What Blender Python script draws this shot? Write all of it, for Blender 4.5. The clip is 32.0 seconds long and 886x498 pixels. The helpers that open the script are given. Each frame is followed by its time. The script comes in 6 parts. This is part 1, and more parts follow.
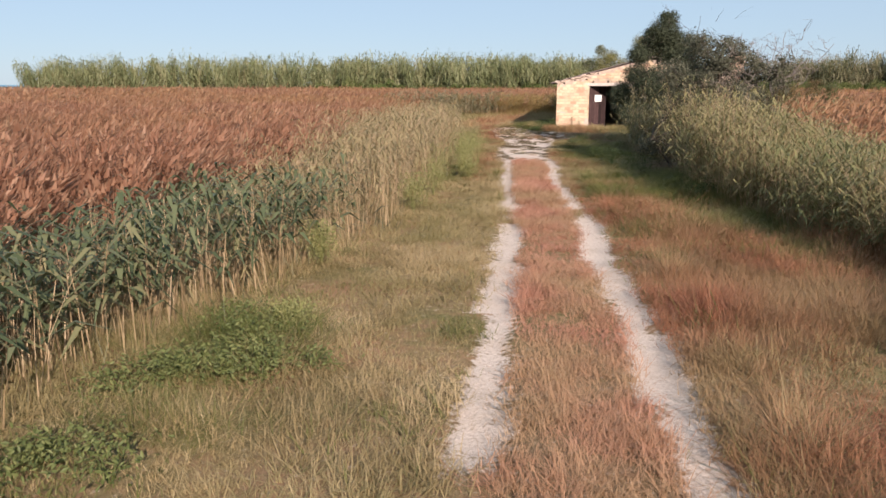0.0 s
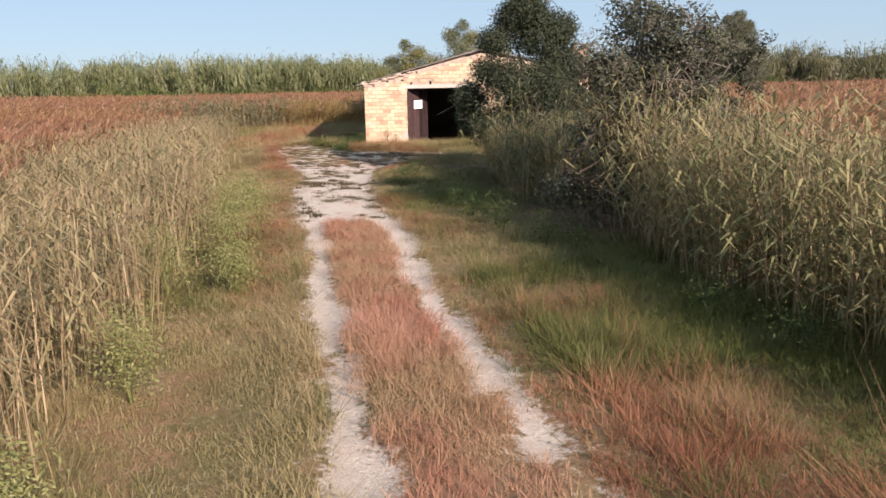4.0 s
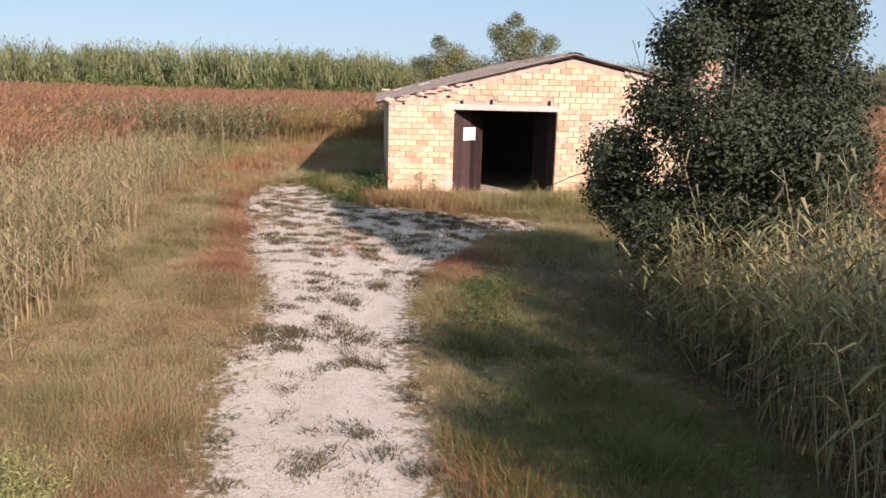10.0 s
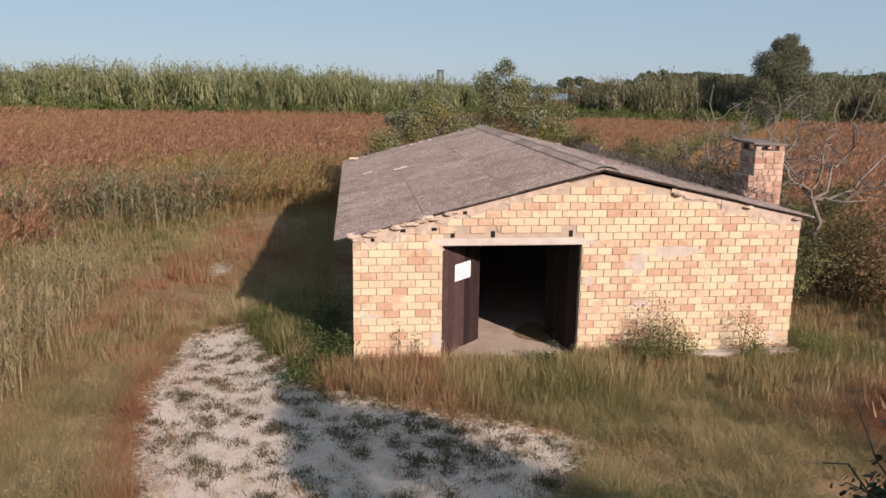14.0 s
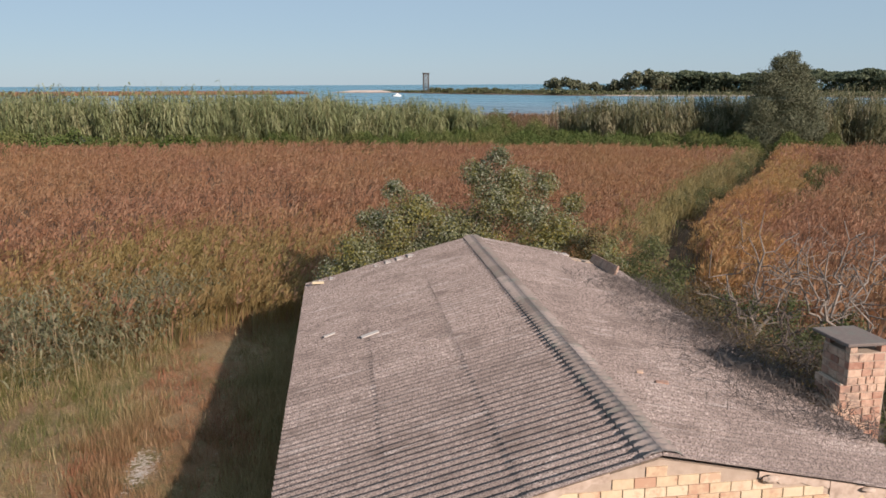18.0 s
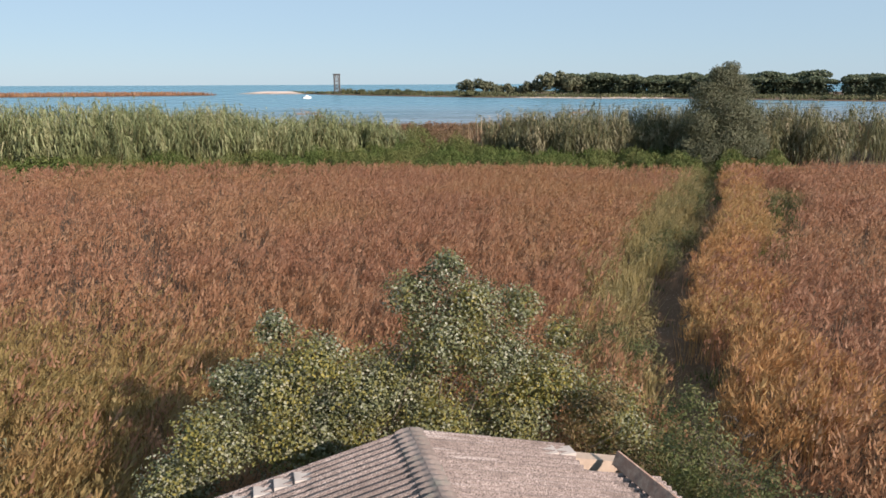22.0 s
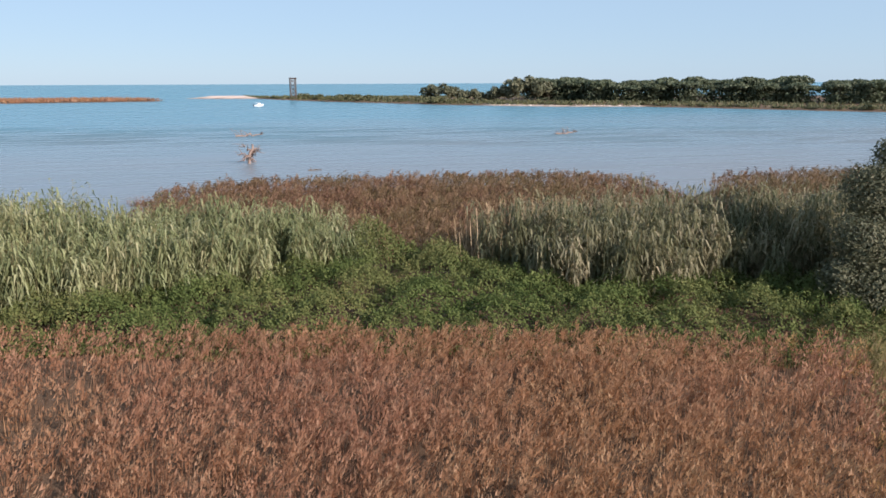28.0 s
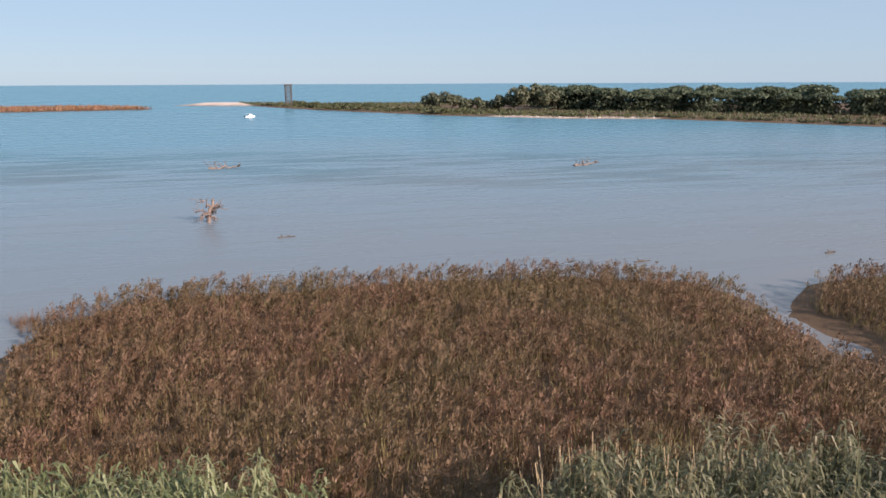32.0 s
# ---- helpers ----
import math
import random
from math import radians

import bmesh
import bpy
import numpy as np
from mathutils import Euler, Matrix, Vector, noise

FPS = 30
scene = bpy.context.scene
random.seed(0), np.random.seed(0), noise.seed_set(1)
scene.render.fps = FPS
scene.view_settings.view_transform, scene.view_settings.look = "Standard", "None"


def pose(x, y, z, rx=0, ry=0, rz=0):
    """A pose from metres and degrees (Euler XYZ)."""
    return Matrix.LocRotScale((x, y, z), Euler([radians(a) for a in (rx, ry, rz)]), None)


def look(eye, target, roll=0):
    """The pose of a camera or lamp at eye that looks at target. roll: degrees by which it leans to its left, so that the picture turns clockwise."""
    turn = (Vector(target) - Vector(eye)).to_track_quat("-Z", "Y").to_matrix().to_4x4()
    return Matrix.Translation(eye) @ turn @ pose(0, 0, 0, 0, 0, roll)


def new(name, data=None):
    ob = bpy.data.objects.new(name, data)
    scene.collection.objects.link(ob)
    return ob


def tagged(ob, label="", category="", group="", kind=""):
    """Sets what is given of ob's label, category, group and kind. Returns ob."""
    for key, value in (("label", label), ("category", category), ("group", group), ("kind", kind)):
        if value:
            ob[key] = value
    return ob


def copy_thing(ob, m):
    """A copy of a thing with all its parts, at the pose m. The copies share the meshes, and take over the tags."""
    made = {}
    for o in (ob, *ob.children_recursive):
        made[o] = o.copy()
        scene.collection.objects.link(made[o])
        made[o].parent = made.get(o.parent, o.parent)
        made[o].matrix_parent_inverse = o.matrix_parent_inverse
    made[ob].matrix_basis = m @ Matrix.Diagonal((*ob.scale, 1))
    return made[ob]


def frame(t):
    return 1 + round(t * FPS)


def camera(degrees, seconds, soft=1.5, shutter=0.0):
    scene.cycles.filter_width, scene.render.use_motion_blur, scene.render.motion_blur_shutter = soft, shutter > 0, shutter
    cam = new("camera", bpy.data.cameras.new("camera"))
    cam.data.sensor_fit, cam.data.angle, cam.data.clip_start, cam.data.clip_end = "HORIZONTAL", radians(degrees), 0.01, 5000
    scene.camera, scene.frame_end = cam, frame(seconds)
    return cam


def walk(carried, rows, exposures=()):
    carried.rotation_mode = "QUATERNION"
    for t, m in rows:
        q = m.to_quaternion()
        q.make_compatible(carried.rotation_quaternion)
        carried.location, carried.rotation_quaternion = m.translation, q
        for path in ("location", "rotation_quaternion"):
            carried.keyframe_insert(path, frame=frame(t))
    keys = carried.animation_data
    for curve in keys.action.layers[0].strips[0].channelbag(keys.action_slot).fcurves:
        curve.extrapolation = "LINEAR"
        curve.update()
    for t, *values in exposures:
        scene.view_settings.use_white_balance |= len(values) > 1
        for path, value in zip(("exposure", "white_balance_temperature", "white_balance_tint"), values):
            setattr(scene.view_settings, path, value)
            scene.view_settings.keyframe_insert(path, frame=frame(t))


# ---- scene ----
cam = camera(60.0, 32.0, 1.6)
PATH = [
    (0, (1.036, -37.046, 2.131), (0.7, -35.12, 1.71), -0.1),
    (0.5, (0.844, -35.567, 2.135), (0.511, -33.641, 1.713), 0.2),
    (1, (0.582, -33.829, 2.022), (0.255, -31.901, 1.605), 0.5),
    (1.5, (0.464, -32.641, 2.038), (0.14, -30.713, 1.617), 0.8),
    (2, (0.298, -31.719, 2.139), (0.268, -29.764, 1.719), 0.0),
    (2.5, (0.233, -30.643, 2.16), (0.208, -28.688, 1.739), 0.5),
    (3, (0.095, -29.576, 2.178), (0.065, -27.622, 1.757), -0.4),
    (3.5, (0.052, -28.562, 2.143), (0.246, -26.616, 1.723), -1.3),
    (5.5, (-0.232, -25.082, 2.16), (-0.093, -23.131, 1.741), -0.3),
    (6, (-0.274, -24.207, 2.17), (-0.128, -22.257, 1.75), 0.4),
    (6.5, (-0.314, -23.265, 2.18), (-0.159, -21.316, 1.761), 1.1),
    (7, (-0.314, -22.425, 2.194), (-0.157, -20.476, 1.774), 1.2),
    (7.5, (-0.279, -21.547, 2.184), (-0.124, -19.598, 1.763), 1.2),
    (8, (-0.237, -20.716, 2.196), (-0.082, -18.767, 1.776), 1.3),
    (8.5, (-0.197, -19.813, 2.196), (-0.044, -17.864, 1.775), 0.9),
    (9, (-0.239, -19.159, 2.214), (-0.08, -17.211, 1.792), 0.6),
    (9.5, (-0.243, -18.395, 2.317), (-0.078, -16.446, 1.896), 0.9),
    (10, (-0.255, -17.673, 2.582), (-0.082, -15.725, 2.162), 1.5),
    (10.5, (-0.218, -17.066, 2.783), (-0.045, -15.118, 2.363), 1.4),
    (11, (-0.156, -16.452, 2.892), (0.013, -14.504, 2.473), 1.2),
    (11.5, (-0.14, -15.773, 3.039), (0.035, -13.826, 2.619), 1.4),
    (12, (-0.067, -15.152, 3.212), (0.103, -13.204, 2.79), 0.8),
    (12.5, (-0.08, -14.458, 3.358), (0.098, -12.511, 2.937), 0.7),
    (13, (-0.06, -13.74, 3.669), (0.123, -11.793, 3.248), 0.8),
    (13.5, (-0.032, -13.086, 4.202), (0.152, -11.14, 3.781), 0.7),
    (14, (0.017, -12.433, 4.663), (0.248, -10.492, 4.242), 0.8),
    (14.5, (0.068, -11.841, 5.076), (0.32, -9.902, 4.655), 0.7),
    (15, (0.116, -11.249, 5.562), (0.37, -9.31, 5.142), 0.6),
    (15.5, (0.165, -10.711, 6.099), (0.422, -8.771, 5.685), 0.5),
    (17.5, (0.599, -8.322, 7.209), (0.858, -6.384, 6.786), -0.3),
    (18, (0.724, -7.572, 7.369), (0.982, -5.634, 6.947), -0.3),
    (18.5, (0.848, -6.862, 7.491), (1.105, -4.924, 7.069), -0.2),
    (19, (0.976, -6.197, 7.578), (1.232, -4.259, 7.156), -0.2),
    (19.5, (1.086, -5.498, 7.832), (1.344, -3.56, 7.41), -0.2),
    (20, (1.192, -4.586, 8.025), (1.453, -2.649, 7.602), -0.2),
    (20.5, (1.365, -3.354, 8.036), (1.7, -1.429, 7.611), -0.2),
    (21, (1.525, -1.815, 8.126), (1.887, 0.106, 7.702), -0.2),
    (21.5, (1.804, -0.102, 8.39), (2.174, 1.817, 7.966), -0.2),
    (22, (2.046, 1.794, 8.529), (2.52, 3.69, 8.106), -0.2),
    (22.5, (2.463, 4.027, 8.755), (2.938, 5.922, 8.331), -0.2),
    (23, (2.824, 6.27, 8.774), (3.388, 8.142, 8.35), -0.2),
    (23.5, (3.341, 8.722, 8.87), (3.906, 10.593, 8.448), -0.1),
    (24, (3.924, 11.279, 8.962), (4.489, 13.151, 8.54), -0.1),
    (24.5, (4.569, 13.849, 9.141), (5.133, 15.72, 8.718), -0.1),
    (25, (5.271, 16.539, 9.59), (5.834, 18.411, 9.166), -0.0),
    (25.5, (5.915, 19.221, 10.187), (6.48, 21.092, 9.764), 0.0),
    (27.5, (9.024, 31.859, 12.805), (9.589, 33.73, 12.379), -0.2),
    (28, (9.802, 34.735, 13.107), (10.367, 36.605, 12.68), -0.2),
    (28.5, (10.767, 37.952, 13.809), (11.331, 39.823, 13.382), -0.2),
    (29, (11.729, 41.218, 14.689), (12.292, 43.089, 14.261), -0.1),
    (29.5, (12.612, 44.262, 15.571), (13.176, 46.133, 15.143), -0.2),
    (30, (13.618, 47.635, 16.406), (14.18, 49.506, 15.977), -0.2),
    (30.5, (14.583, 50.799, 17.039), (15.145, 52.67, 16.61), -0.2),
    (31, (15.421, 53.856, 17.581), (15.983, 55.726, 17.152), -0.1),
    (31.5, (16.232, 57.148, 18.129), (16.795, 59.019, 17.7), -0.2),
    (32, (17.24, 60.571, 18.788), (17.802, 62.442, 18.359), -0.2),
]
walk(cam, [(t, look(eye, target, roll)) for t, eye, target, roll in PATH], [(0, 0.76, 6600, 18), (3, 0.78, 6600, 18), (8, 0.88, 6450, 18), (11, 0.72, 6550, 18), (14, 0.42, 6650, 18), (17, 0.40, 6600, 16), (20, 0.54, 6500, 14), (25, 0.86, 6450, 15), (28, 0.78, 6250, 17), (32, 0.66, 6450, 20)])

# ---- light ----
SUN_DIR = Vector((-0.45, 0.79, -0.415)).normalized()
world = bpy.data.worlds.new("sky")
scene.world = world
world.use_nodes = True
wn = world.node_tree.nodes
sky = wn.new("ShaderNodeTexSky")
sky.sky_type, sky.sun_disc = "NISHITA", False
sky.sun_elevation, sky.sun_rotation = radians(24.5), radians(150)
sky.altitude, sky.air_density, sky.dust_density, sky.ozone_density = 0, 0.85, 0.2, 3.6
wn["Background"].inputs[1].default_value = 0.07
haze = wn.new("ShaderNodeMix")
haze.data_type = "RGBA"
haze.inputs[0].default_value, haze.inputs[7].default_value = 0.75, (4.1, 5.65, 6.8, 1)
world.node_tree.links.new(sky.outputs[0], haze.inputs[6])
world.node_tree.links.new(haze.outputs[2], wn["Background"].inputs[0])
sun_data = bpy.data.lights.new("sun", "SUN")
sun_data.energy, sun_data.angle, sun_data.color = 5.0, radians(0.55), (1.0, 0.87, 0.76)
sun = new("sun", sun_data)
sun.matrix_world = look((0, 0, 60), Vector((0, 0, 60)) + SUN_DIR)

WATER_Z = -0.8
rng = np.random.default_rng(7)


# ---- materials ----
def nodes_of(m):
    m.use_nodes = True
    return m.node_tree.nodes, m.node_tree.links


def ramp_node(n, colours, positions=None):
    r = n.new("ShaderNodeValToRGB")
    e = r.color_ramp.elements
    k = len(colours)
    while len(e) < k:
        e.new(0.5)
    for i, c in enumerate(colours):
        e[i].position = positions[i] if positions else i / max(1, k - 1)
        e[i].color = (*c, 1)
    return r


def noise_node(n, l, scale, detail=4, rough=0.6, coords="Object", shift=False):
    tc = n.new("ShaderNodeNewGeometry" if coords == "Position" else "ShaderNodeTexCoord")
    t = n.new("ShaderNodeTexNoise")
    t.inputs["Scale"].default_value, t.inputs["Detail"].default_value, t.inputs["Roughness"].default_value = scale, detail, rough
    if shift:
        oi = n.new("ShaderNodeObjectInfo")
        mu = n.new("ShaderNodeMath")
        mu.operation = "MULTIPLY"
        mu.inputs[1].default_value = 60.0
        l.new(oi.outputs["Random"], mu.inputs[0])
        va = n.new("ShaderNodeVectorMath")
        va.operation = "ADD"
        l.new(tc.outputs[coords], va.inputs[0])
        l.new(mu.outputs[0], va.inputs[1])
        l.new(va.outputs[0], t.inputs["Vector"])
    else:
        l.new(tc.outputs[coords], t.inputs["Vector"])
    return t


def mixc(n, l, a, b, fac, mode="MIX"):
    m = n.new("ShaderNodeMix")
    m.data_type, m.blend_type = "RGBA", mode
    for s, v in ((6, a), (7, b), (0, fac)):
        if isinstance(v, (float, int)):
            m.inputs[s].default_value = v
        elif isinstance(v, tuple):
            m.inputs[s].default_value = (*v, 1)
        else:
            l.new(v, m.inputs[s])
    return m.outputs[2]


def leaf_mat(name, colours, patch=None, patch_scale=0.12, rough=0.55, glow=0.3, spec=0.3, share=0.7):
    """Foliage: a tone per plant and per blade, patches over the ground, light shining through."""
    m = bpy.data.materials.new(name)
    n, l = nodes_of(m)
    g = n.new("ShaderNodeNewGeometry")
    # sunlit colours brought down to what the dull side of a blade gives back
    colours = [tuple(0.88 * v for v in c) for c in colours]
    patch = patch and [tuple(0.88 * v for v in c) for c in patch]
    r = ramp_node(n, colours)
    own = n.new("ShaderNodeAttribute")
    own.attribute_name = "tone"
    cx = n.new("ShaderNodeMix")
    cx.inputs[0].default_value = share
    l.new(g.outputs["Random Per Island"], cx.inputs[2])
    l.new(own.outputs["Fac"], cx.inputs[3])
    tone = cx.outputs[0]
    l.new(tone, r.inputs[0])
    col = r.outputs[0]
    if patch:
        t = noise_node(n, l, patch_scale, 3, 0.6)
        rr = ramp_node(n, [(0, 0, 0), (1, 1, 1)], [0.42, 0.62])
        l.new(t.outputs[0], rr.inputs[0])
        r2 = ramp_node(n, patch)
        l.new(tone, r2.inputs[0])
        col = mixc(n, l, col, r2.outputs[0], rr.outputs[0])
    b = n["Principled BSDF"]
    l.new(col, b.inputs["Base Color"])
    b.inputs["Roughness"].default_value = rough
    b.inputs["Specular IOR Level"].default_value = spec
    tr = n.new("ShaderNodeBsdfTranslucent")
    l.new(col, tr.inputs[0])
    mx = n.new("ShaderNodeMixShader")
    mx.inputs[0].default_value = glow
    l.new(b.outputs[0], mx.inputs[1])
    l.new(tr.outputs[0], mx.inputs[2])
    l.new(mx.outputs[0], n["Material Output"].inputs[0])
    return m


def solid_mat(name, colours, scale=3.0, rough=0.85, bump=0.3, bump_scale=40.0, random_by="", spec=0.3, stains=None, stain_scale=0.8, share=0.5, streak=None, specks=None):
    """A weathered solid surface: noise over the ramp, a tone per piece, stains and fine relief."""
    m = bpy.data.materials.new(name)
    n, l = nodes_of(m)
    b = n["Principled BSDF"]
    shift = random_by == "object"
    t = noise_node(n, l, scale, 6, 0.65, shift=shift)
    r = ramp_node(n, colours, [0.3 + 0.4 * i / max(1, len(colours) - 1) for i in range(len(colours))])
    src = t.outputs[0]
    if random_by:
        src2 = n.new("ShaderNodeObjectInfo").outputs["Random"] if random_by == "object" else n.new("ShaderNodeNewGeometry").outputs["Random Per Island"]
        mm = n.new("ShaderNodeMath")
        mm.operation = "MULTIPLY_ADD"
        mm.inputs[1].default_value, mm.inputs[2].default_value = share, 0.0
        l.new(src2, mm.inputs[0])
        ad = n.new("ShaderNodeMath")
        ad.operation = "MULTIPLY_ADD"
        ad.inputs[1].default_value = 1 - share
        l.new(src, ad.inputs[0])
        l.new(mm.outputs[0], ad.inputs[2])
        src = ad.outputs[0]
    l.new(src, r.inputs[0])
    col = r.outputs[0]
    if stains:
        t2 = noise_node(n, l, stain_scale, 5, 0.7, "Position")
        rr = ramp_node(n, [(0, 0, 0), (1, 1, 1)], [0.5, 0.68])
        l.new(t2.outputs[0], rr.inputs[0])
        col = mixc(n, l, col, stains, rr.outputs[0])
    if streak:
        # pale washed lines running down the sheet
        tc = n.new("ShaderNodeTexCoord")
        mp = n.new("ShaderNodeMapping")
        mp.inputs["Scale"].default_value = (0.55, 9.0, 1.0)
        oi = n.new("ShaderNodeObjectInfo")
        mu = n.new("ShaderNodeVectorMath")
        mu.operation = "SCALE"
        mu.inputs[0].default_value = (31.0, 17.0, 5.0)
        l.new(oi.outputs["Random"], mu.inputs["Scale"])
        va = n.new("ShaderNodeVectorMath")
        l.new(tc.outputs["Object"], mp.inputs[0])
        l.new(mp.outputs[0], va.inputs[0])
        l.new(mu.outputs[0], va.inputs[1])
        t4 = n.new("ShaderNodeTexNoise")
        t4.inputs["Scale"].default_value, t4.inputs["Detail"].default_value = 1.6, 5
        l.new(va.outputs[0], t4.inputs["Vector"])
        sr = ramp_node(n, [(0, 0, 0), (1, 1, 1)], [0.58, 0.72])
        l.new(t4.outputs[0], sr.inputs[0])
        col = mixc(n, l, col, streak, sr.outputs[0])
    if specks:
        t5 = noise_node(n, l, 55.0, 3, 0.6, shift=shift)
        kr = ramp_node(n, [(0, 0, 0), (1, 1, 1)], [0.53, 0.59])
        l.new(t5.outputs[0], kr.inputs[0])
        col = mixc(n, l, col, specks, kr.outputs[0])
    l.new(col, b.inputs["Base Color"])
    b.inputs["Roughness"].default_value = rough
    b.inputs["Specular IOR Level"].default_value = spec
    if bump:
        t3 = noise_node(n, l, bump_scale, 5, 0.7, shift=shift)
        bp = n.new("ShaderNodeBump")
        bp.inputs["Strength"].default_value, bp.inputs["Distance"].default_value = bump, 0.01
        l.new(t3.outputs[0], bp.inputs["Height"])
        l.new(bp.outputs[0], b.inputs["Normal"])
    return m


M_FIELD = leaf_mat("field_reed", [(0.295, 0.145, 0.087), (0.372, 0.19, 0.113), (0.422, 0.23, 0.14), (0.475, 0.29, 0.18)],
                   [(0.345, 0.185, 0.09), (0.405, 0.222, 0.114), (0.45, 0.262, 0.14), (0.465, 0.305, 0.163)], 0.06, glow=0.5, share=0.9)
M_LAGOON_REED = leaf_mat("lagoon_reed", [(0.065, 0.036, 0.021), (0.155, 0.085, 0.049), (0.29, 0.166, 0.106), (0.215, 0.152, 0.072)],
                         [(0.105, 0.08, 0.034), (0.18, 0.133, 0.062), (0.265, 0.172, 0.108)], 0.09, glow=0.3, share=0.88)
M_STRAW = leaf_mat("straw_reed", [(0.20, 0.14, 0.075), (0.40, 0.29, 0.165), (0.56, 0.43, 0.27)], glow=0.2)
# sunlit colour of the reeds right of the track
M_REEDLIT = leaf_mat("reed_leaf", [(0.07, 0.09, 0.035), (0.14, 0.16, 0.065), (0.24, 0.24, 0.10), (0.42, 0.34, 0.17)],
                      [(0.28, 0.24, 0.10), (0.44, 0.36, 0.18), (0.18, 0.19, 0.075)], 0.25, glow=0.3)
M_CANE = leaf_mat("cane_leaf", [(0.10, 0.125, 0.05), (0.19, 0.22, 0.095), (0.28, 0.305, 0.15), (0.40, 0.375, 0.21)], None, glow=0.3)
M_CANE_R = leaf_mat("cane_leaf_grey", [(0.075, 0.082, 0.038), (0.145, 0.15, 0.075), (0.225, 0.215, 0.12), (0.40, 0.34, 0.22)], None, glow=0.3)
M_CANE_STEM = leaf_mat("cane_stem", [(0.13, 0.14, 0.06), (0.22, 0.21, 0.10), (0.36, 0.29, 0.16)], None, glow=0.15)
M_BRAMBLE = leaf_mat("bramble_leaf", [(0.062, 0.092, 0.027), (0.118, 0.158, 0.048), (0.18, 0.212, 0.076)], [(0.105, 0.128, 0.042), (0.17, 0.185, 0.068), (0.21, 0.19, 0.078)], 0.16, rough=0.7, glow=0.3, spec=0.12)
M_MEDIAN = leaf_mat("median_grass", [(0.37, 0.165, 0.105), (0.53, 0.265, 0.175), (0.61, 0.365, 0.25)], [(0.38, 0.24, 0.13), (0.52, 0.34, 0.2), (0.31, 0.23, 0.11)], 0.6, glow=0.3)
M_VERGE = leaf_mat("verge_grass", [(0.20, 0.155, 0.07), (0.40, 0.305, 0.155), (0.56, 0.435, 0.25)], [(0.18, 0.165, 0.065), (0.31, 0.26, 0.115), (0.46, 0.36, 0.185)], 0.45, glow=0.3)
M_RUSSET = leaf_mat("russet_grass", [(0.17, 0.066, 0.035), (0.37, 0.16, 0.088), (0.52, 0.285, 0.16)], [(0.26, 0.165, 0.08), (0.42, 0.29, 0.15)], 0.4, glow=0.3)
M_GREENGRASS = leaf_mat("green_grass", [(0.07, 0.09, 0.022), (0.13, 0.15, 0.038), (0.22, 0.21, 0.07)], [(0.21, 0.185, 0.07), (0.14, 0.15, 0.045), (0.29, 0.24, 0.10)], 0.5, glow=0.3)
# darker reed leaf: shade painted into the right bed; also colours the litter
M_REED_SHADE_LITTER = leaf_mat("reed_shade_and_litter", [(0.06, 0.068, 0.036), (0.12, 0.125, 0.066), (0.22, 0.20, 0.11), (0.38, 0.31, 0.19)], None, glow=0.2)
M_REEDBLUE = leaf_mat("reed_leaf_broad", [(0.05, 0.07, 0.033), (0.085, 0.11, 0.052), (0.14, 0.16, 0.078), (0.25, 0.22, 0.11)], None, glow=0.25)
M_REEDDRY = leaf_mat("reed_leaf_dry", [(0.17, 0.145, 0.068), (0.29, 0.235, 0.115), (0.44, 0.35, 0.19), (0.20, 0.19, 0.085)], [(0.14, 0.142, 0.06), (0.23, 0.205, 0.092), (0.38, 0.31, 0.155)], 0.5, glow=0.25)
M_SCRUB = leaf_mat("dry_scrub", [(0.07, 0.05, 0.022), (0.14, 0.102, 0.042), (0.23, 0.15, 0.07), (0.10, 0.11, 0.036)], None, glow=0.25)
M_NETTLE = leaf_mat("nettle_leaf", [(0.045, 0.07, 0.022), (0.075, 0.105, 0.032), (0.12, 0.145, 0.05)], None, glow=0.3)
M_WEED = leaf_mat("weed_leaf", [(0.17, 0.19, 0.065), (0.29, 0.295, 0.11), (0.42, 0.40, 0.18)], None, glow=0.35)
M_GREENHERB = leaf_mat("herb_leaf", [(0.09, 0.115, 0.036), (0.15, 0.18, 0.06), (0.25, 0.26, 0.10)], None, glow=0.35)
M_TUFT = leaf_mat("yard_tuft", [(0.07, 0.056, 0.026), (0.12, 0.092, 0.045), (0.18, 0.132, 0.07)], [(0.072, 0.07, 0.028), (0.14, 0.09, 0.052)], 0.6, glow=0.1)
M_OAK = leaf_mat("dark_leaf", [(0.028, 0.037, 0.02), (0.052, 0.064, 0.035), (0.095, 0.11, 0.065)], None, rough=0.6, glow=0.15, spec=0.2)
M_GREYBUSH = leaf_mat("grey_leaf", [(0.055, 0.06, 0.04), (0.10, 0.105, 0.068), (0.19, 0.185, 0.13)], None, rough=0.6, glow=0.2, spec=0.2)
M_POPLAR = leaf_mat("poplar_leaf", [(0.055, 0.068, 0.03), (0.115, 0.135, 0.062), (0.22, 0.235, 0.135), (0.52, 0.52, 0.42)], [(0.17, 0.16, 0.04), (0.36, 0.30, 0.075), (0.12, 0.145, 0.05), (0.44, 0.41, 0.27)], 0.9, rough=0.5, glow=0.3, spec=0.3, share=0.15)
M_WILLOW = leaf_mat("willow_leaf", [(0.07, 0.08, 0.045), (0.12, 0.13, 0.075), (0.19, 0.19, 0.115)], None, glow=0.25)
M_PINE = leaf_mat("pine_needle", [(0.072, 0.095, 0.055), (0.105, 0.13, 0.074), (0.14, 0.165, 0.096)], None, glow=0.3)
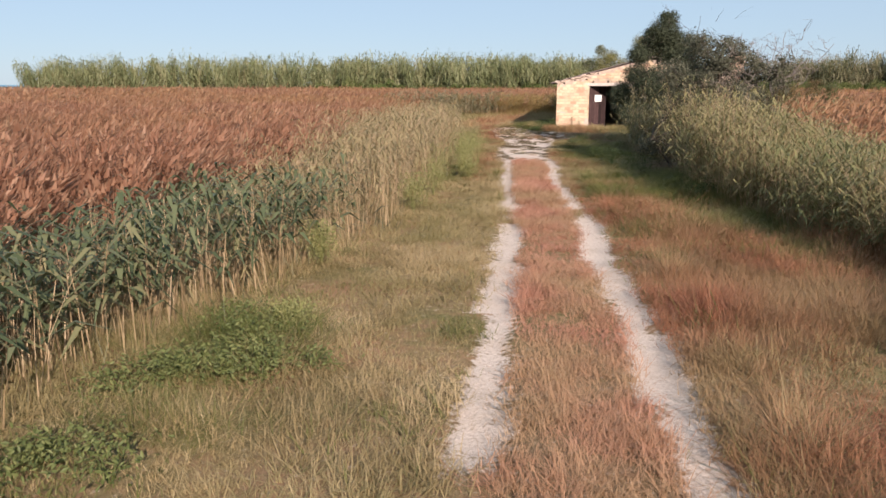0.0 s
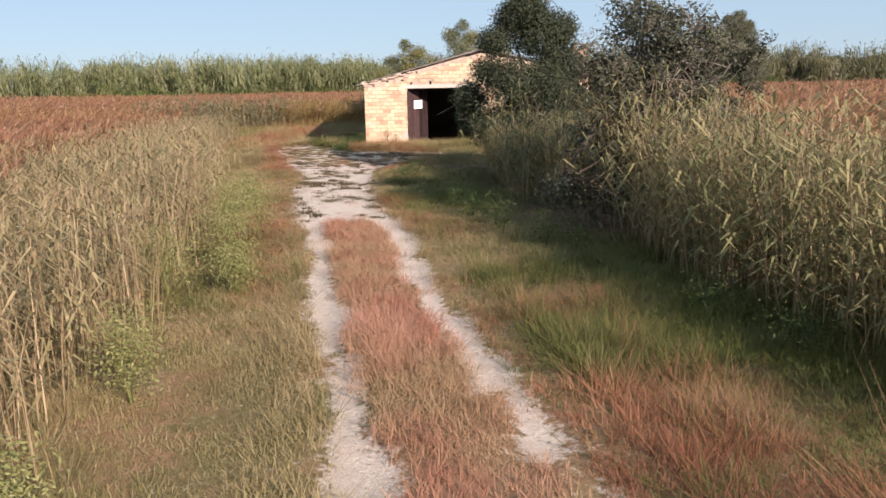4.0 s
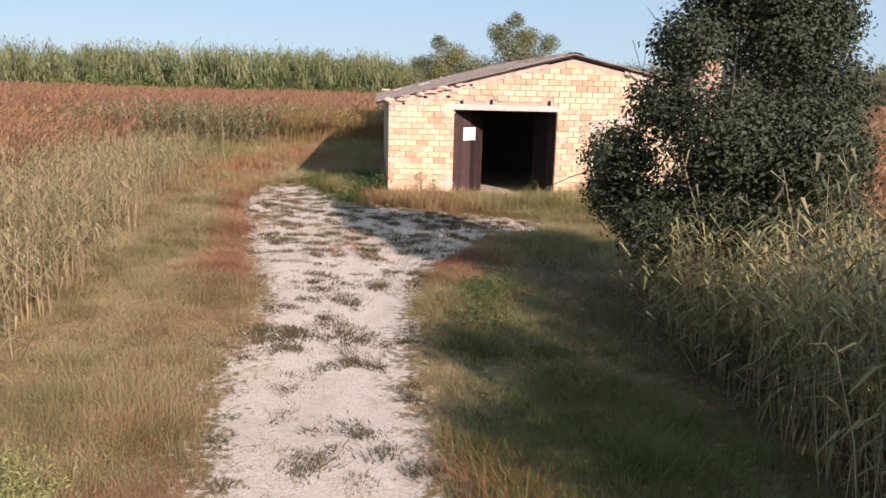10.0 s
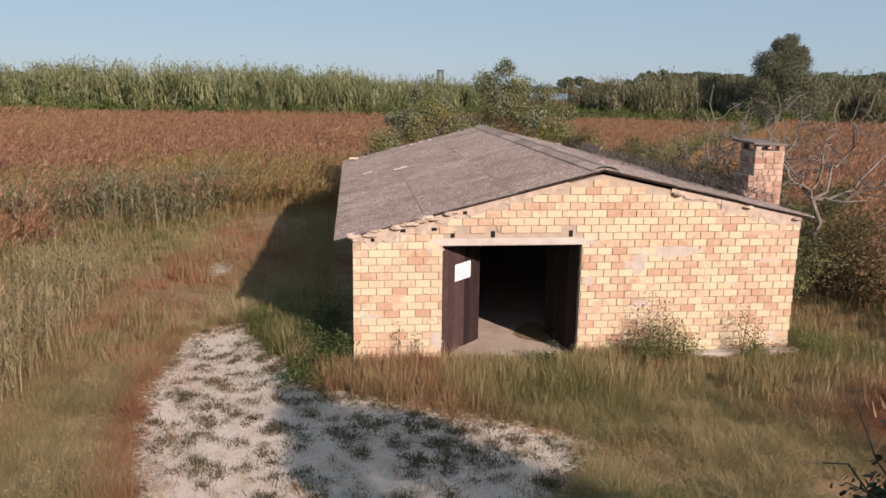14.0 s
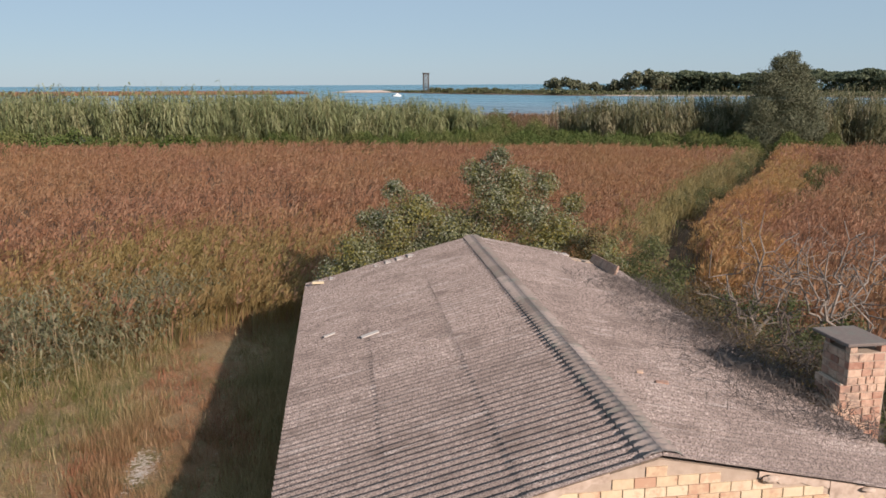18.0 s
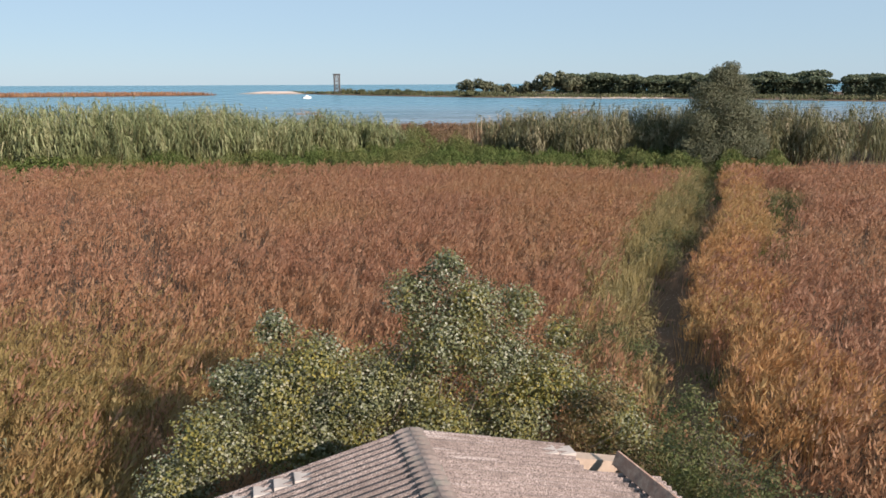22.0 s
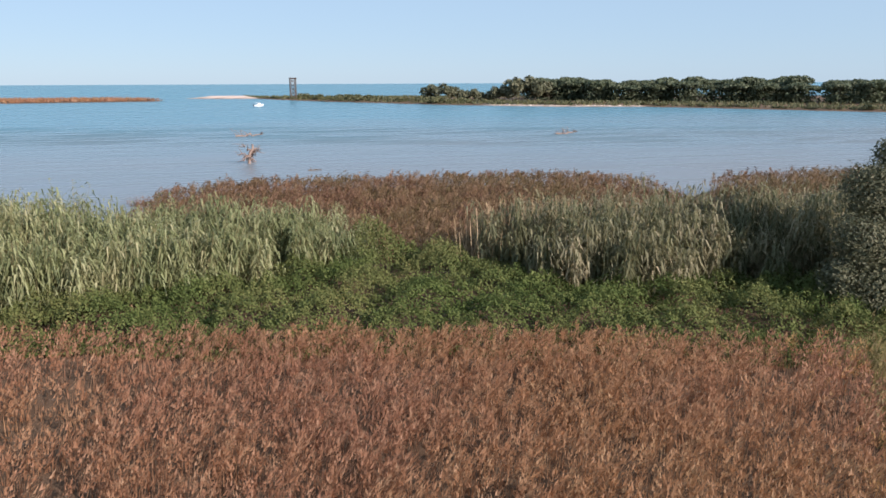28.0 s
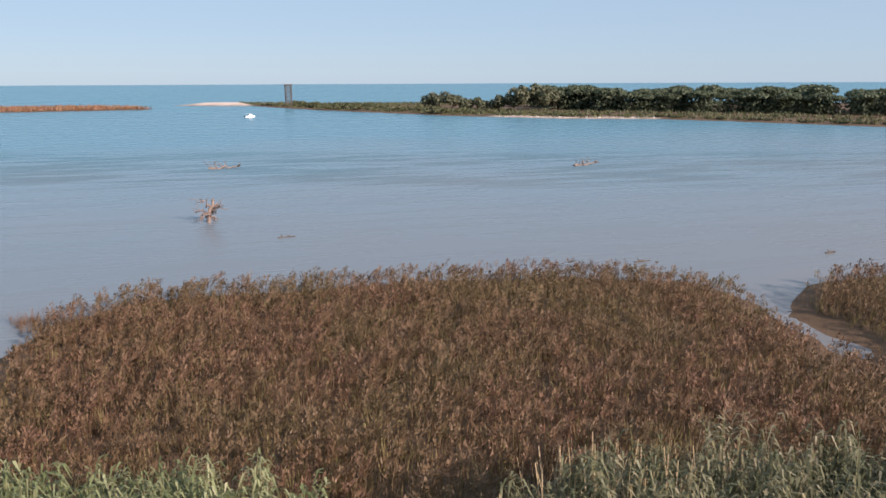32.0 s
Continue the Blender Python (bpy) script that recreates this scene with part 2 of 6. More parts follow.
M_OCHRE = leaf_mat("ochre_reed", [(0.44, 0.23, 0.095), (0.50, 0.272, 0.115), (0.55, 0.33, 0.15)], [(0.40, 0.245, 0.10), (0.46, 0.285, 0.12), (0.42, 0.31, 0.13)], 0.12, glow=0.5, share=0.9)
M_OLIVEREED = leaf_mat("olive_reed", [(0.24, 0.18, 0.066), (0.34, 0.25, 0.096), (0.43, 0.32, 0.14)], [(0.32, 0.20, 0.085), (0.40, 0.26, 0.115), (0.28, 0.235, 0.09)], 0.2, glow=0.45, share=0.9)
M_SEDGE = leaf_mat("sedge_blade", [(0.14, 0.12, 0.046), (0.26, 0.215, 0.085), (0.38, 0.30, 0.135)], [(0.20, 0.16, 0.07), (0.34, 0.26, 0.12), (0.12, 0.125, 0.045)], 0.5, glow=0.3)
M_GREENSCRUB = leaf_mat("green_scrub", [(0.05, 0.068, 0.022), (0.10, 0.122, 0.042), (0.19, 0.195, 0.082)], [(0.08, 0.08, 0.03), (0.16, 0.14, 0.06), (0.23, 0.19, 0.09)], 0.6, glow=0.25)
M_SHRUB = leaf_mat("shore_shrub", [(0.06, 0.07, 0.032), (0.10, 0.11, 0.05), (0.16, 0.15, 0.07)], None, glow=0.2)
M_DEADTWIG = solid_mat("dead_twig", [(0.05, 0.038, 0.032), (0.135, 0.108, 0.092)], 4.0, 0.9, 0.2, 60)
M_TWIG = solid_mat("bare_twig", [(0.115, 0.097, 0.082), (0.28, 0.24, 0.205)], 4.0, 0.9, 0.2, 60)
M_BARK = solid_mat("bark", [(0.05, 0.04, 0.03), (0.14, 0.115, 0.09)], 6.0, 0.95, 0.6, 30)
M_DRIFT = solid_mat("driftwood", [(0.12, 0.085, 0.07), (0.30, 0.23, 0.19)], 3.0, 0.9, 0.4, 25)
BRICKS = [(0.45, 0.275, 0.185), (0.52, 0.385, 0.255), (0.55, 0.445, 0.295), (0.575, 0.48, 0.325), (0.59, 0.50, 0.35), (0.50, 0.345, 0.235)]
M_BRICK = solid_mat("brick_face", BRICKS, 9.0, 0.92, 0.35, 70, "object", stains=(0.52, 0.40, 0.29), stain_scale=1.6)
M_BRICK_J = solid_mat("brick_face_joined", BRICKS, 9.0, 0.92, 0.35, 70, "island", stains=(0.52, 0.40, 0.29), stain_scale=1.6)
M_BRICK_RED = solid_mat("chimney_brick", [(0.30, 0.155, 0.11), (0.44, 0.27, 0.195), (0.54, 0.39, 0.29), (0.38, 0.23, 0.17)], 9.0, 0.95, 0.4, 60, "object", stains=(0.22, 0.16, 0.13), stain_scale=4.0)
M_MORTAR = solid_mat("mortar", [(0.33, 0.255, 0.195), (0.45, 0.36, 0.285)], 5.0, 0.95, 0.5, 50)
M_RENDER = solid_mat("cement", [(0.40, 0.35, 0.31), (0.54, 0.48, 0.43)], 4.0, 0.95, 0.4, 60)
M_ROOF = solid_mat("fibre_cement", [(0.11, 0.087, 0.078), (0.205, 0.163, 0.147), (0.275, 0.222, 0.20), (0.47, 0.405, 0.37)], 30.0, 0.95, 0.4, 45, "object", stains=(0.15, 0.118, 0.105), stain_scale=1.3, share=0.08, streak=(0.34, 0.295, 0.275), specks=(0.085, 0.068, 0.06))
M_RIDGE = solid_mat("ridge_cement", [(0.15, 0.123, 0.11), (0.27, 0.225, 0.203)], 12.0, 0.95, 0.6, 45, "object", stains=(0.15, 0.15, 0.13), stain_scale=4.0)
M_WOOD = solid_mat("door_wood", [(0.016, 0.008, 0.008), (0.036, 0.019, 0.018), (0.066, 0.037, 0.035)], 6.0, 0.85, 0.5, 30, "object")
M_PATCH = solid_mat("cement_smear", [(0.40, 0.335, 0.285), (0.52, 0.445, 0.385)], 5.0, 0.95, 0.4, 60)
M_SMEAR = solid_mat("mortar_smear", [(0.44, 0.30, 0.215), (0.545, 0.405, 0.30)], 6.0, 0.95, 0.4, 60)
M_LICHEN = solid_mat("lichen", [(0.26, 0.215, 0.12), (0.46, 0.375, 0.235)], 14.0, 0.95, 0.4, 60)
M_VERGEFILL = solid_mat("verge_mortar", [(0.30, 0.225, 0.175), (0.44, 0.345, 0.275), (0.52, 0.42, 0.35)], 7.0, 0.95, 0.6, 40)
M_PAPER = solid_mat("paper", [(0.78, 0.78, 0.76), (0.82, 0.82, 0.80)], 2.0, 0.7, 0)
M_CONCRETE = solid_mat("slab_concrete", [(0.36, 0.28, 0.22), (0.50, 0.40, 0.325)], 2.0, 0.95, 0.4, 40)
M_STEEL = solid_mat("tower_timber", [(0.06, 0.052, 0.048), (0.10, 0.088, 0.08)], 2.0, 0.8, 0.1, 10)
M_HULL = solid_mat("boat_white", [(0.78, 0.78, 0.78), (0.82, 0.82, 0.82)], 1.0, 0.3, 0)
M_GLASS_DARK = solid_mat("boat_glass", [(0.03, 0.04, 0.05), (0.05, 0.06, 0.07)], 1.0, 0.1, 0)
# near-black colour painting the shade inside openings
M_HOLE_SHADE = solid_mat("painted_hole_shade", [(0.012, 0.01, 0.009), (0.02, 0.017, 0.015)], 2.0, 1.0, 0)
M_STONE = solid_mat("pale_stone", [(0.40, 0.35, 0.31), (0.60, 0.55, 0.50)], 1.0, 0.9, 0.3, 20, "island")


# ---- mesh helpers ----
def mesh_np(name, verts, faces, mat, smooth=False, tone=None):
    verts, faces = np.asarray(verts, np.float32), np.asarray(faces, np.int32)
    me = bpy.data.meshes.new(name)
    k = faces.shape[1]
    me.vertices.add(len(verts))
    me.vertices.foreach_set("co", verts.ravel())
    me.loops.add(faces.size)
    me.loops.foreach_set("vertex_index", faces.ravel())
    me.polygons.add(len(faces))
    me.polygons.foreach_set("loop_start", np.arange(0, faces.size, k, dtype=np.int32))
    me.update(calc_edges=True)
    me.validate()
    me.polygons.foreach_set("use_smooth", np.full(len(faces), smooth))
    me.materials.append(mat)
    if tone is not None:
        me.attributes.new("tone", "FLOAT", "POINT").data.foreach_set("value", np.ascontiguousarray(tone, np.float32))
    return me


def toned(vf, tone):
    """Gives the blades of vf a tone each, evenly over their vertices."""
    return vf[0], vf[1], np.repeat(tone, len(vf[0]) // max(1, len(tone)))


def join_np(chunks):
    vs, fs, ts, o = [], [], [], 0
    if len({c[1].shape[1] for c in chunks}) > 1:
        chunks = [(c[0], c[1] if c[1].shape[1] == 3 else np.concatenate([c[1][:, :3], c[1][:, [0, 2, 3]]]), *c[2:]) for c in chunks]
    for c in chunks:
        if len(c[0]):
            vs.append(c[0])
            fs.append(c[1] + o)
            ts.append(c[2] if len(c) > 2 else np.full(len(c[0]), 0.5))
            o += len(c[0])
    return np.concatenate(vs), np.concatenate(fs), np.concatenate(ts)


def part(name, bm, mat, parent, label=""):
    me = bpy.data.meshes.new(name)
    bm.to_mesh(me)
    bm.free()
    me.materials.append(mat)
    ob = new(name, me)
    ob.parent = parent
    if label:
        ob["label"] = label
    return ob


def part_np(name, vf, mat, parent, label="", smooth=False):
    ob = new(name, mesh_np(name, vf[0], vf[1], mat, smooth, vf[2] if len(vf) > 2 else None))
    ob.parent = parent
    if label:
        ob["label"] = label
    return ob


def stuff(name, vf, mat, label, category):
    return tagged(new(name, mesh_np(name, vf[0], vf[1], mat, False, vf[2] if len(vf) > 2 else None)), label, category, "", "stuff")


def box(bm, x0, y0, z0, x1, y1, z1, m=None):
    g = bmesh.ops.create_cube(bm, size=1.0, matrix=Matrix.Translation(((x0 + x1) / 2, (y0 + y1) / 2, (z0 + z1) / 2)) @ Matrix.Diagonal((x1 - x0, y1 - y0, z1 - z0, 1)))
    if m is not None:
        bmesh.ops.transform(bm, matrix=m, verts=g["verts"])
    return g["verts"]


def boxed(*a, bevel=0.0, m=None):
    bm = bmesh.new()
    box(bm, *a, m=m)
    if bevel:
        bmesh.ops.bevel(bm, geom=bm.edges[:], offset=bevel, segments=1, affect="EDGES")
    return bm


def prism(points, y0, y1):
    """A polygon in x and z, pulled along y."""
    bm = bmesh.new()
    a = [bm.verts.new((x, y0, z)) for x, z in points]
    b = [bm.verts.new((x, y1, z)) for x, z in points]
    k = len(points)
    bm.faces.new(a)
    bm.faces.new(b[::-1])
    for i in range(k):
        bm.faces.new((a[i], b[i], b[(i + 1) % k], a[(i + 1) % k]))
    bmesh.ops.recalc_face_normals(bm, faces=bm.faces[:])
    return bm


def ribbons(base, ang, h, reach, w, levels=3, droop=0.0, power=1.6, prof=None, face=None):
    """Many bent blades: base points, the way they lean, height, reach of the tip, width."""
    nb = len(base)
    s = np.linspace(0, 1, levels)
    d = np.stack([np.cos(ang), np.sin(ang)], -1)
    fa = (ang + np.pi / 2 + rng.uniform(-0.6, 0.6, nb)) if face is None else face
    side = np.stack([np.cos(fa), np.sin(fa), np.zeros(nb)], -1)
    droop = np.broadcast_to(droop, nb)
    c = np.zeros((nb, levels, 3))
    c[:, :, :2] = base[:, None, :2] + d[:, None] * (np.asarray(reach)[:, None] * s[None] ** power)[..., None]
    c[:, :, 2] = base[:, None, 2] + np.asarray(h)[:, None] * (s[None] - droop[:, None] * s[None] ** 2)
    if prof is None:
        prof = np.clip(1.0 - 0.9 * s, 0.1, 1)
    if levels == 2:
        off = side * (np.asarray(w) / 2)[:, None]
        v = np.stack([c[:, 0] - off, c[:, 0] + off, c[:, 1]], 1).reshape(-1, 3)
        return v, np.arange(nb * 3).reshape(-1, 3)
    off = side[:, None] * (np.asarray(w)[:, None] * np.asarray(prof)[None] / 2)[..., None]
    v = np.stack([c - off, c + off], 2).reshape(-1, 3)
    i = (np.arange(nb)[:, None] * levels + np.arange(levels - 1)[None]).ravel() * 2
    return v, np.stack([i, i + 1, i + 3, i + 2], -1)


LEAFPROF3, LEAFPROF4 = [0.35, 1.0, 0.08], [0.3, 1.0, 0.75, 0.06]


def leaves(p, size, flat=0.0, ratio=0.5, out=None, hold=0.0, tone=None):
    """Diamond leaves, slightly folded, at the points p; out and hold: the way they face and how firmly."""
    nb = len(p)
    u = rng.normal(size=(nb, 3))
    u[:, 2] *= 1 - flat
    if out is not None:
        o = out / (np.linalg.norm(out, axis=1)[:, None] + 1e-9)
        u -= o * (u * o).sum(1)[:, None] * hold
    u /= np.linalg.norm(u, axis=1)[:, None] + 1e-9
    q = rng.normal(size=(nb, 3))
    q[:, 2] *= 1 - flat
    if out is not None:
        q -= o * (q * o).sum(1)[:, None] * hold
    q -= u * (q * u).sum(1)[:, None]
    q /= np.linalg.norm(q, axis=1)[:, None] + 1e-9
    nrm = np.cross(u, q)
    sz = (np.broadcast_to(size, nb) * rng.uniform(0.65, 1.3, nb))[:, None]
    a, b = p - u * sz / 2, p + u * sz / 2
    m1 = p + q * sz * ratio / 2 + nrm * sz * 0.08
    m2 = p - q * sz * ratio / 2 + nrm * sz * 0.08
    v = np.stack([a, m1, b, m2], 1).reshape(-1, 3)
    i = np.arange(nb) * 4
    return toned((v, np.stack([i, i + 1, i + 2, i + 3], -1)), rng.uniform(0, 1, nb) if tone is None else tone)


def tube(pts, radii, sides=6):
    """A tapered limb along a line of points."""
    pts, radii = np.asarray(pts, float), np.asarray(radii, float)
    t = np.gradient(pts, axis=0)
    t /= np.linalg.norm(t, axis=1)[:, None] + 1e-9
    ref = np.where(np.abs(t[:, 2:3]) > 0.9, [[1.0, 0, 0]], [[0, 0, 1.0]])
    u = np.cross(t, ref)
    u /= np.linalg.norm(u, axis=1)[:, None] + 1e-9
    w = np.cross(t, u)
    a = np.arange(sides) * 2 * np.pi / sides
    v = (pts[:, None] + radii[:, None, None] * (np.cos(a)[None, :, None] * u[:, None] + np.sin(a)[None, :, None] * w[:, None])).reshape(-1, 3)
    f = []
    for i in range(len(pts) - 1):
        for j in range(sides):
            k = (j + 1) % sides
            f.append((i * sides + j, i * sides + k, (i + 1) * sides + k, (i + 1) * sides + j))
    return v, np.array(f)


def limb(p0, p1, r0, r1, wob=0.1, k=5, sides=6):
    p0, p1 = np.asarray(p0, float), np.asarray(p1, float)
    s = np.linspace(0, 1, k)
    ln = np.linalg.norm(p1 - p0)
    pts = p0 + (p1 - p0) * s[:, None] + rng.normal(size=(k, 3)) * wob * ln * 0.35 * np.sin(s * np.pi)[:, None]
    return tube(pts, r0 + (r1 - r0) * s, sides)


def inside(poly, x, y):
    """Signed distance to a polygon, positive inside."""
    poly = np.asarray(poly, float)
    a, b = poly, np.roll(poly, -1, 0)
    x, y = np.asarray(x, float), np.asarray(y, float)
    best, odd = np.full(x.shape, 1e9), np.zeros(x.shape, bool)
    for (ax, ay), (bx, by) in zip(a, b):
        dx, dy = bx - ax, by - ay
        s = np.clip(((x - ax) * dx + (y - ay) * dy) / (dx * dx + dy * dy), 0, 1)
        best = np.minimum(best, np.hypot(x - ax - s * dx, y - ay - s * dy))
        if ay != by:
            odd ^= ((ay > y) != (by > y)) & (x < (bx - ax) * (y - ay) / (by - ay) + ax)
    return np.where(odd, best, -best)


def waves(x, y, k, seed):
    """Smooth noise from a few sines, about -1 to 1."""
    g = np.random.default_rng(seed)
    out = 0
    for _ in range(6):
        a, f, ph = g.uniform(0, 6.28), k * g.uniform(0.6, 1.9), g.uniform(0, 6.28)
        out = out + np.sin((np.cos(a) * x + np.sin(a) * y) * f + ph)
    return out / 3.2


# ---- the plan of the ground ----
LAND = [(-4900, -4900), (4900, -4900), (4900, 60), (400, 85), (110, 108), (92, 118), (80, 118.5), (73, 117.5), (66.5, 113.4), (65.2, 111), (64.4, 106.5), (65.5, 103), (58.8, 96.5), (57.6, 104), (58.5, 109), (61.5, 115.5), (59.5, 122.5), (47, 129),
        (38, 129.6), (27, 131), (22.6, 129.5), (14.8, 132.5), (8.3, 130.5), (5, 126), (4, 114), (0.5, 104), (-6, 96), (-40, 99), (-130, 110), (-4900, 160)]
SPIT = [(-900, 560), (-118, 632), (-26, 652), (-22, 668), (-60, 700), (-900, 760)]
BANK = [(34, 770), (66, 668), (89, 601), (150, 484), (195, 431), (236, 412), (259, 377), (288, 318), (340, 255), (430, 205), (4900, -40), (4900, 420), (620, 560), (420, 640), (260, 700), (170, 720), (110, 740), (60, 790)]
SANDBAR = [(-8, 742), (30, 724), (52, 716), (50, 760), (20, 764)]
LRUT = np.array([(-60, 1.5), (-38, 0.75), (-33, 0.5), (-27.5, 0.2), (-24, -0.1), (-20.5, -0.38), (-16.5, -0.8), (-13, -1.0), (-9, -1.2), (-5, -1.5), (4, -2.6)])
RRUT = np.array([(-60, 2.8), (-38, 2.05), (-33, 1.8), (-28.3, 1.48), (-25.2, 1.2), (-21.8, 0.85), (-18.7, 0.55), (-16.8, 0.38), (-14.6, 0.12), (-11, -0.2), (-5, -0.9), (4, -2.1)])
DITCH = np.array([(10, 10.4), (19.6, 13.3), (22.4, 14.3), (26.6, 16.6), (30, 18.9), (35.7, 23.4), (43, 28.6), (46.2, 30.8), (60.5, 40.5), (68, 45.6)])
YARD = [(-1.25, -15.2), (0.2, -15.2), (0.15, -13), (0.1, -11), (0.15, -8.2), (0.5, -6.6), (1.6, -5.2), (2.5, -4.5), (3.15, -3.1), (2.3, -2.6), (1.3, -2.3), (0.55, -1.85), (-0.15, -1.15), (-0.75, -0.7), (-1.4, 0.4), (-2.3, 2.6), (-3.1, 1.4),
        (-3.2, -0.8), (-2.5, -4), (-1.9, -7.2), (-1.65, -9.2), (-1.4, -12.6)]


def rut_x(table, y):
    return np.interp(y, table[:, 0], table[:, 1])


def gravel(x, y):
    """How bare and stony the track is, 0 to 1."""
    wob = waves(x, y, 2.2, 3) * 0.07 + waves(x, y, 7.0, 4) * 0.05 + waves(x, y, 15.0, 8) * 0.025
    wide = 0.21 + 0.05 * waves(x * 0, y, 0.9, 9) + 0.04 * waves(x * 0, y, 2.3, 10)
    a = 1 - np.abs(x - rut_x(LRUT, y) + wob) / np.where(np.abs(y + 24.6) < 0.6, 0.07, wide)
    b = 1 - np.abs(x - rut_x(RRUT, y) - wob) / np.where(np.abs(y + 24.0) < 0.5, 0.09, wide * 1.05)
    g = np.maximum(a, b) * 2.2
    g = np.where((y > -14) | (y < -60), -1, g)
    yard = inside(YARD, x, y) * 1.3 + 0.35 + wob * 2.6
    old = (1 - np.hypot((x + 3.4) / 0.4, (y - 7.0) / 1.2)) * 0.75 + wob * 4
    return np.clip(np.maximum.reduce([g, yard, old]), 0, 1)


def land_z(x, y):
    d = np.maximum.reduce([inside(LAND, x, y), inside(SPIT, x, y), inside(BANK, x, y), inside(SANDBAR, x, y)])
    d = d + waves(x, y, 0.25, 5) * 1.2
    z = np.where(d > 0, WATER_Z + 0.25 + np.clip(d, 0, 9) / 9 * 0.55, WATER_Z + 0.25 + np.clip(d, -40, 0) * 0.12)
    return z + np.where(d > 0, waves(x, y, 1.3, 6) * 0.025, 0) + np.clip(inside(SANDBAR, x, y) / 9, 0, 1) * 1.3


def ground_z(x, y):
    g = gravel(x, y)
    ditch = np.exp(-((x - np.interp(y, DITCH[:, 0], DITCH[:, 1])) / 0.8) ** 2) * ((y > 8) & (y < 70))
    return land_z(x, y) - 0.05 * g - 0.85 * ditch


def axis(*runs):
    out = []
    for a, b, step in runs:
        out.append(np.arange(a, b, step))
    return np.concatenate(out + [[runs[-1][1]]])


gx = axis((-4900, -900, 500), (-900, -140, 40), (-140, -40, 5), (-40, -6, 1.6), (-6, 5, 0.2), (5, 12, 0.5), (12, 110, 2.5), (110, 450, 6), (450, 900, 50), (900, 4900, 500))
gy = axis((-4900, -400, 500), (-400, -60, 20), (-60, -38, 1.0), (-38, 5, 0.26), (5, 16, 0.6), (16, 90, 1.6), (90, 130, 1.2), (130, 230, 8), (230, 800, 7), (800, 1100, 60), (1100, 4900, 500))
GX, GY = np.meshgrid(gx, gy)
GZ = ground_z(GX, GY)
ni, nj = len(gx), len(gy)
idx = np.arange(ni * nj).reshape(nj, ni)
gf = np.stack([idx[:-1, :-1], idx[:-1, 1:], idx[1:, 1:], idx[1:, :-1]], -1).reshape(-1, 4)


def ground_material():
    m = bpy.data.materials.new("ground_soil")
    n, l = nodes_of(m)
    b = n["Principled BSDF"]
    at = n.new("ShaderNodeAttribute")
    at.attribute_name = "bare"
    sd = n.new("ShaderNodeAttribute")
    sd.attribute_name = "sand"
    fine = noise_node(n, l, 14.0, 8, 0.7)
    big = noise_node(n, l, 0.5, 5, 0.6)
    soil = ramp_node(n, [(0.13, 0.085, 0.045), (0.25, 0.175, 0.095), (0.36, 0.265, 0.155)], [0.3, 0.5, 0.7])
    l.new(fine.outputs[0], soil.inputs[0])
    green = ramp_node(n, [(0.09, 0.08, 0.03), (0.21, 0.18, 0.075)], [0.3, 0.7])
    l.new(fine.outputs[0], green.inputs[0])
    gr = ramp_node(n, [(0, 0, 0), (1, 1, 1)], [0.45, 0.6])
    l.new(big.outputs[0], gr.inputs[0])
    c1 = mixc(n, l, soil.outputs[0], green.outputs[0], gr.outputs[0])
    red = noise_node(n, l, 0.9, 6, 0.7)
    rd = ramp_node(n, [(0, 0, 0), (1, 1, 1)], [0.47, 0.62])
    l.new(red.outputs[0], rd.inputs[0])
    c1 = mixc(n, l, c1, (0.30, 0.175, 0.10), rd.outputs[0])
    # dark peat of the marsh; also paints the shade right of the track
    peat = ramp_node(n, [(0.075, 0.048, 0.03), (0.15, 0.095, 0.057)], [0.3, 0.7])
    l.new(fine.outputs[0], peat.inputs[0])
    mo = n.new("ShaderNodeAttribute")
    mo.attribute_name = "marsh"
    c1 = mixc(n, l, c1, peat.outputs[0], mo.outputs["Fac"])
    pebble = noise_node(n, l, 38.0, 6, 0.75)
    stone = ramp_node(n, [(0.38, 0.305, 0.25), (0.56, 0.47, 0.395), (0.67, 0.585, 0.51)], [0.3, 0.48, 0.66])
    l.new(pebble.outputs[0], stone.inputs[0])
    dirty = noise_node(n, l, 1.7, 5, 0.7)
    dr = ramp_node(n, [(0, 0, 0), (1, 1, 1)], [0.5, 0.72])
    l.new(dirty.outputs[0], dr.inputs[0])
    stone2 = mixc(n, l, stone.outputs[0], (0.44, 0.35, 0.275), dr.outputs[0])
    edge = n.new("ShaderNodeMath")
    edge.operation = "MULTIPLY_ADD"
    edge.inputs[1].default_value, edge.inputs[2].default_value = 2.6, -1.3
    l.new(fine.outputs[0], edge.inputs[0])
    ad = n.new("ShaderNodeMath")
    ad.operation = "ADD"
    l.new(edge.outputs[0], ad.inputs[0])
    l.new(at.outputs["Fac"], ad.inputs[1])
    er = ramp_node(n, [(0, 0, 0), (1, 1, 1)], [0.25, 0.6])
    l.new(ad.outputs[0], er.inputs[0])
    c2 = mixc(n, l, c1, stone2, er.outputs[0])
    c3 = mixc(n, l, c2, (0.60, 0.48, 0.40), sd.outputs["Fac"])
    l.new(c3, b.inputs["Base Color"])
    b.inputs["Roughness"].default_value, b.inputs["Specular IOR Level"].default_value = 0.95, 0.2
    bp = n.new("ShaderNodeBump")
    bp.inputs["Strength"].default_value, bp.inputs["Distance"].default_value = 0.7, 0.03
    l.new(pebble.outputs[0], bp.inputs["Height"])
    l.new(bp.outputs[0], b.inputs["Normal"])
    return m


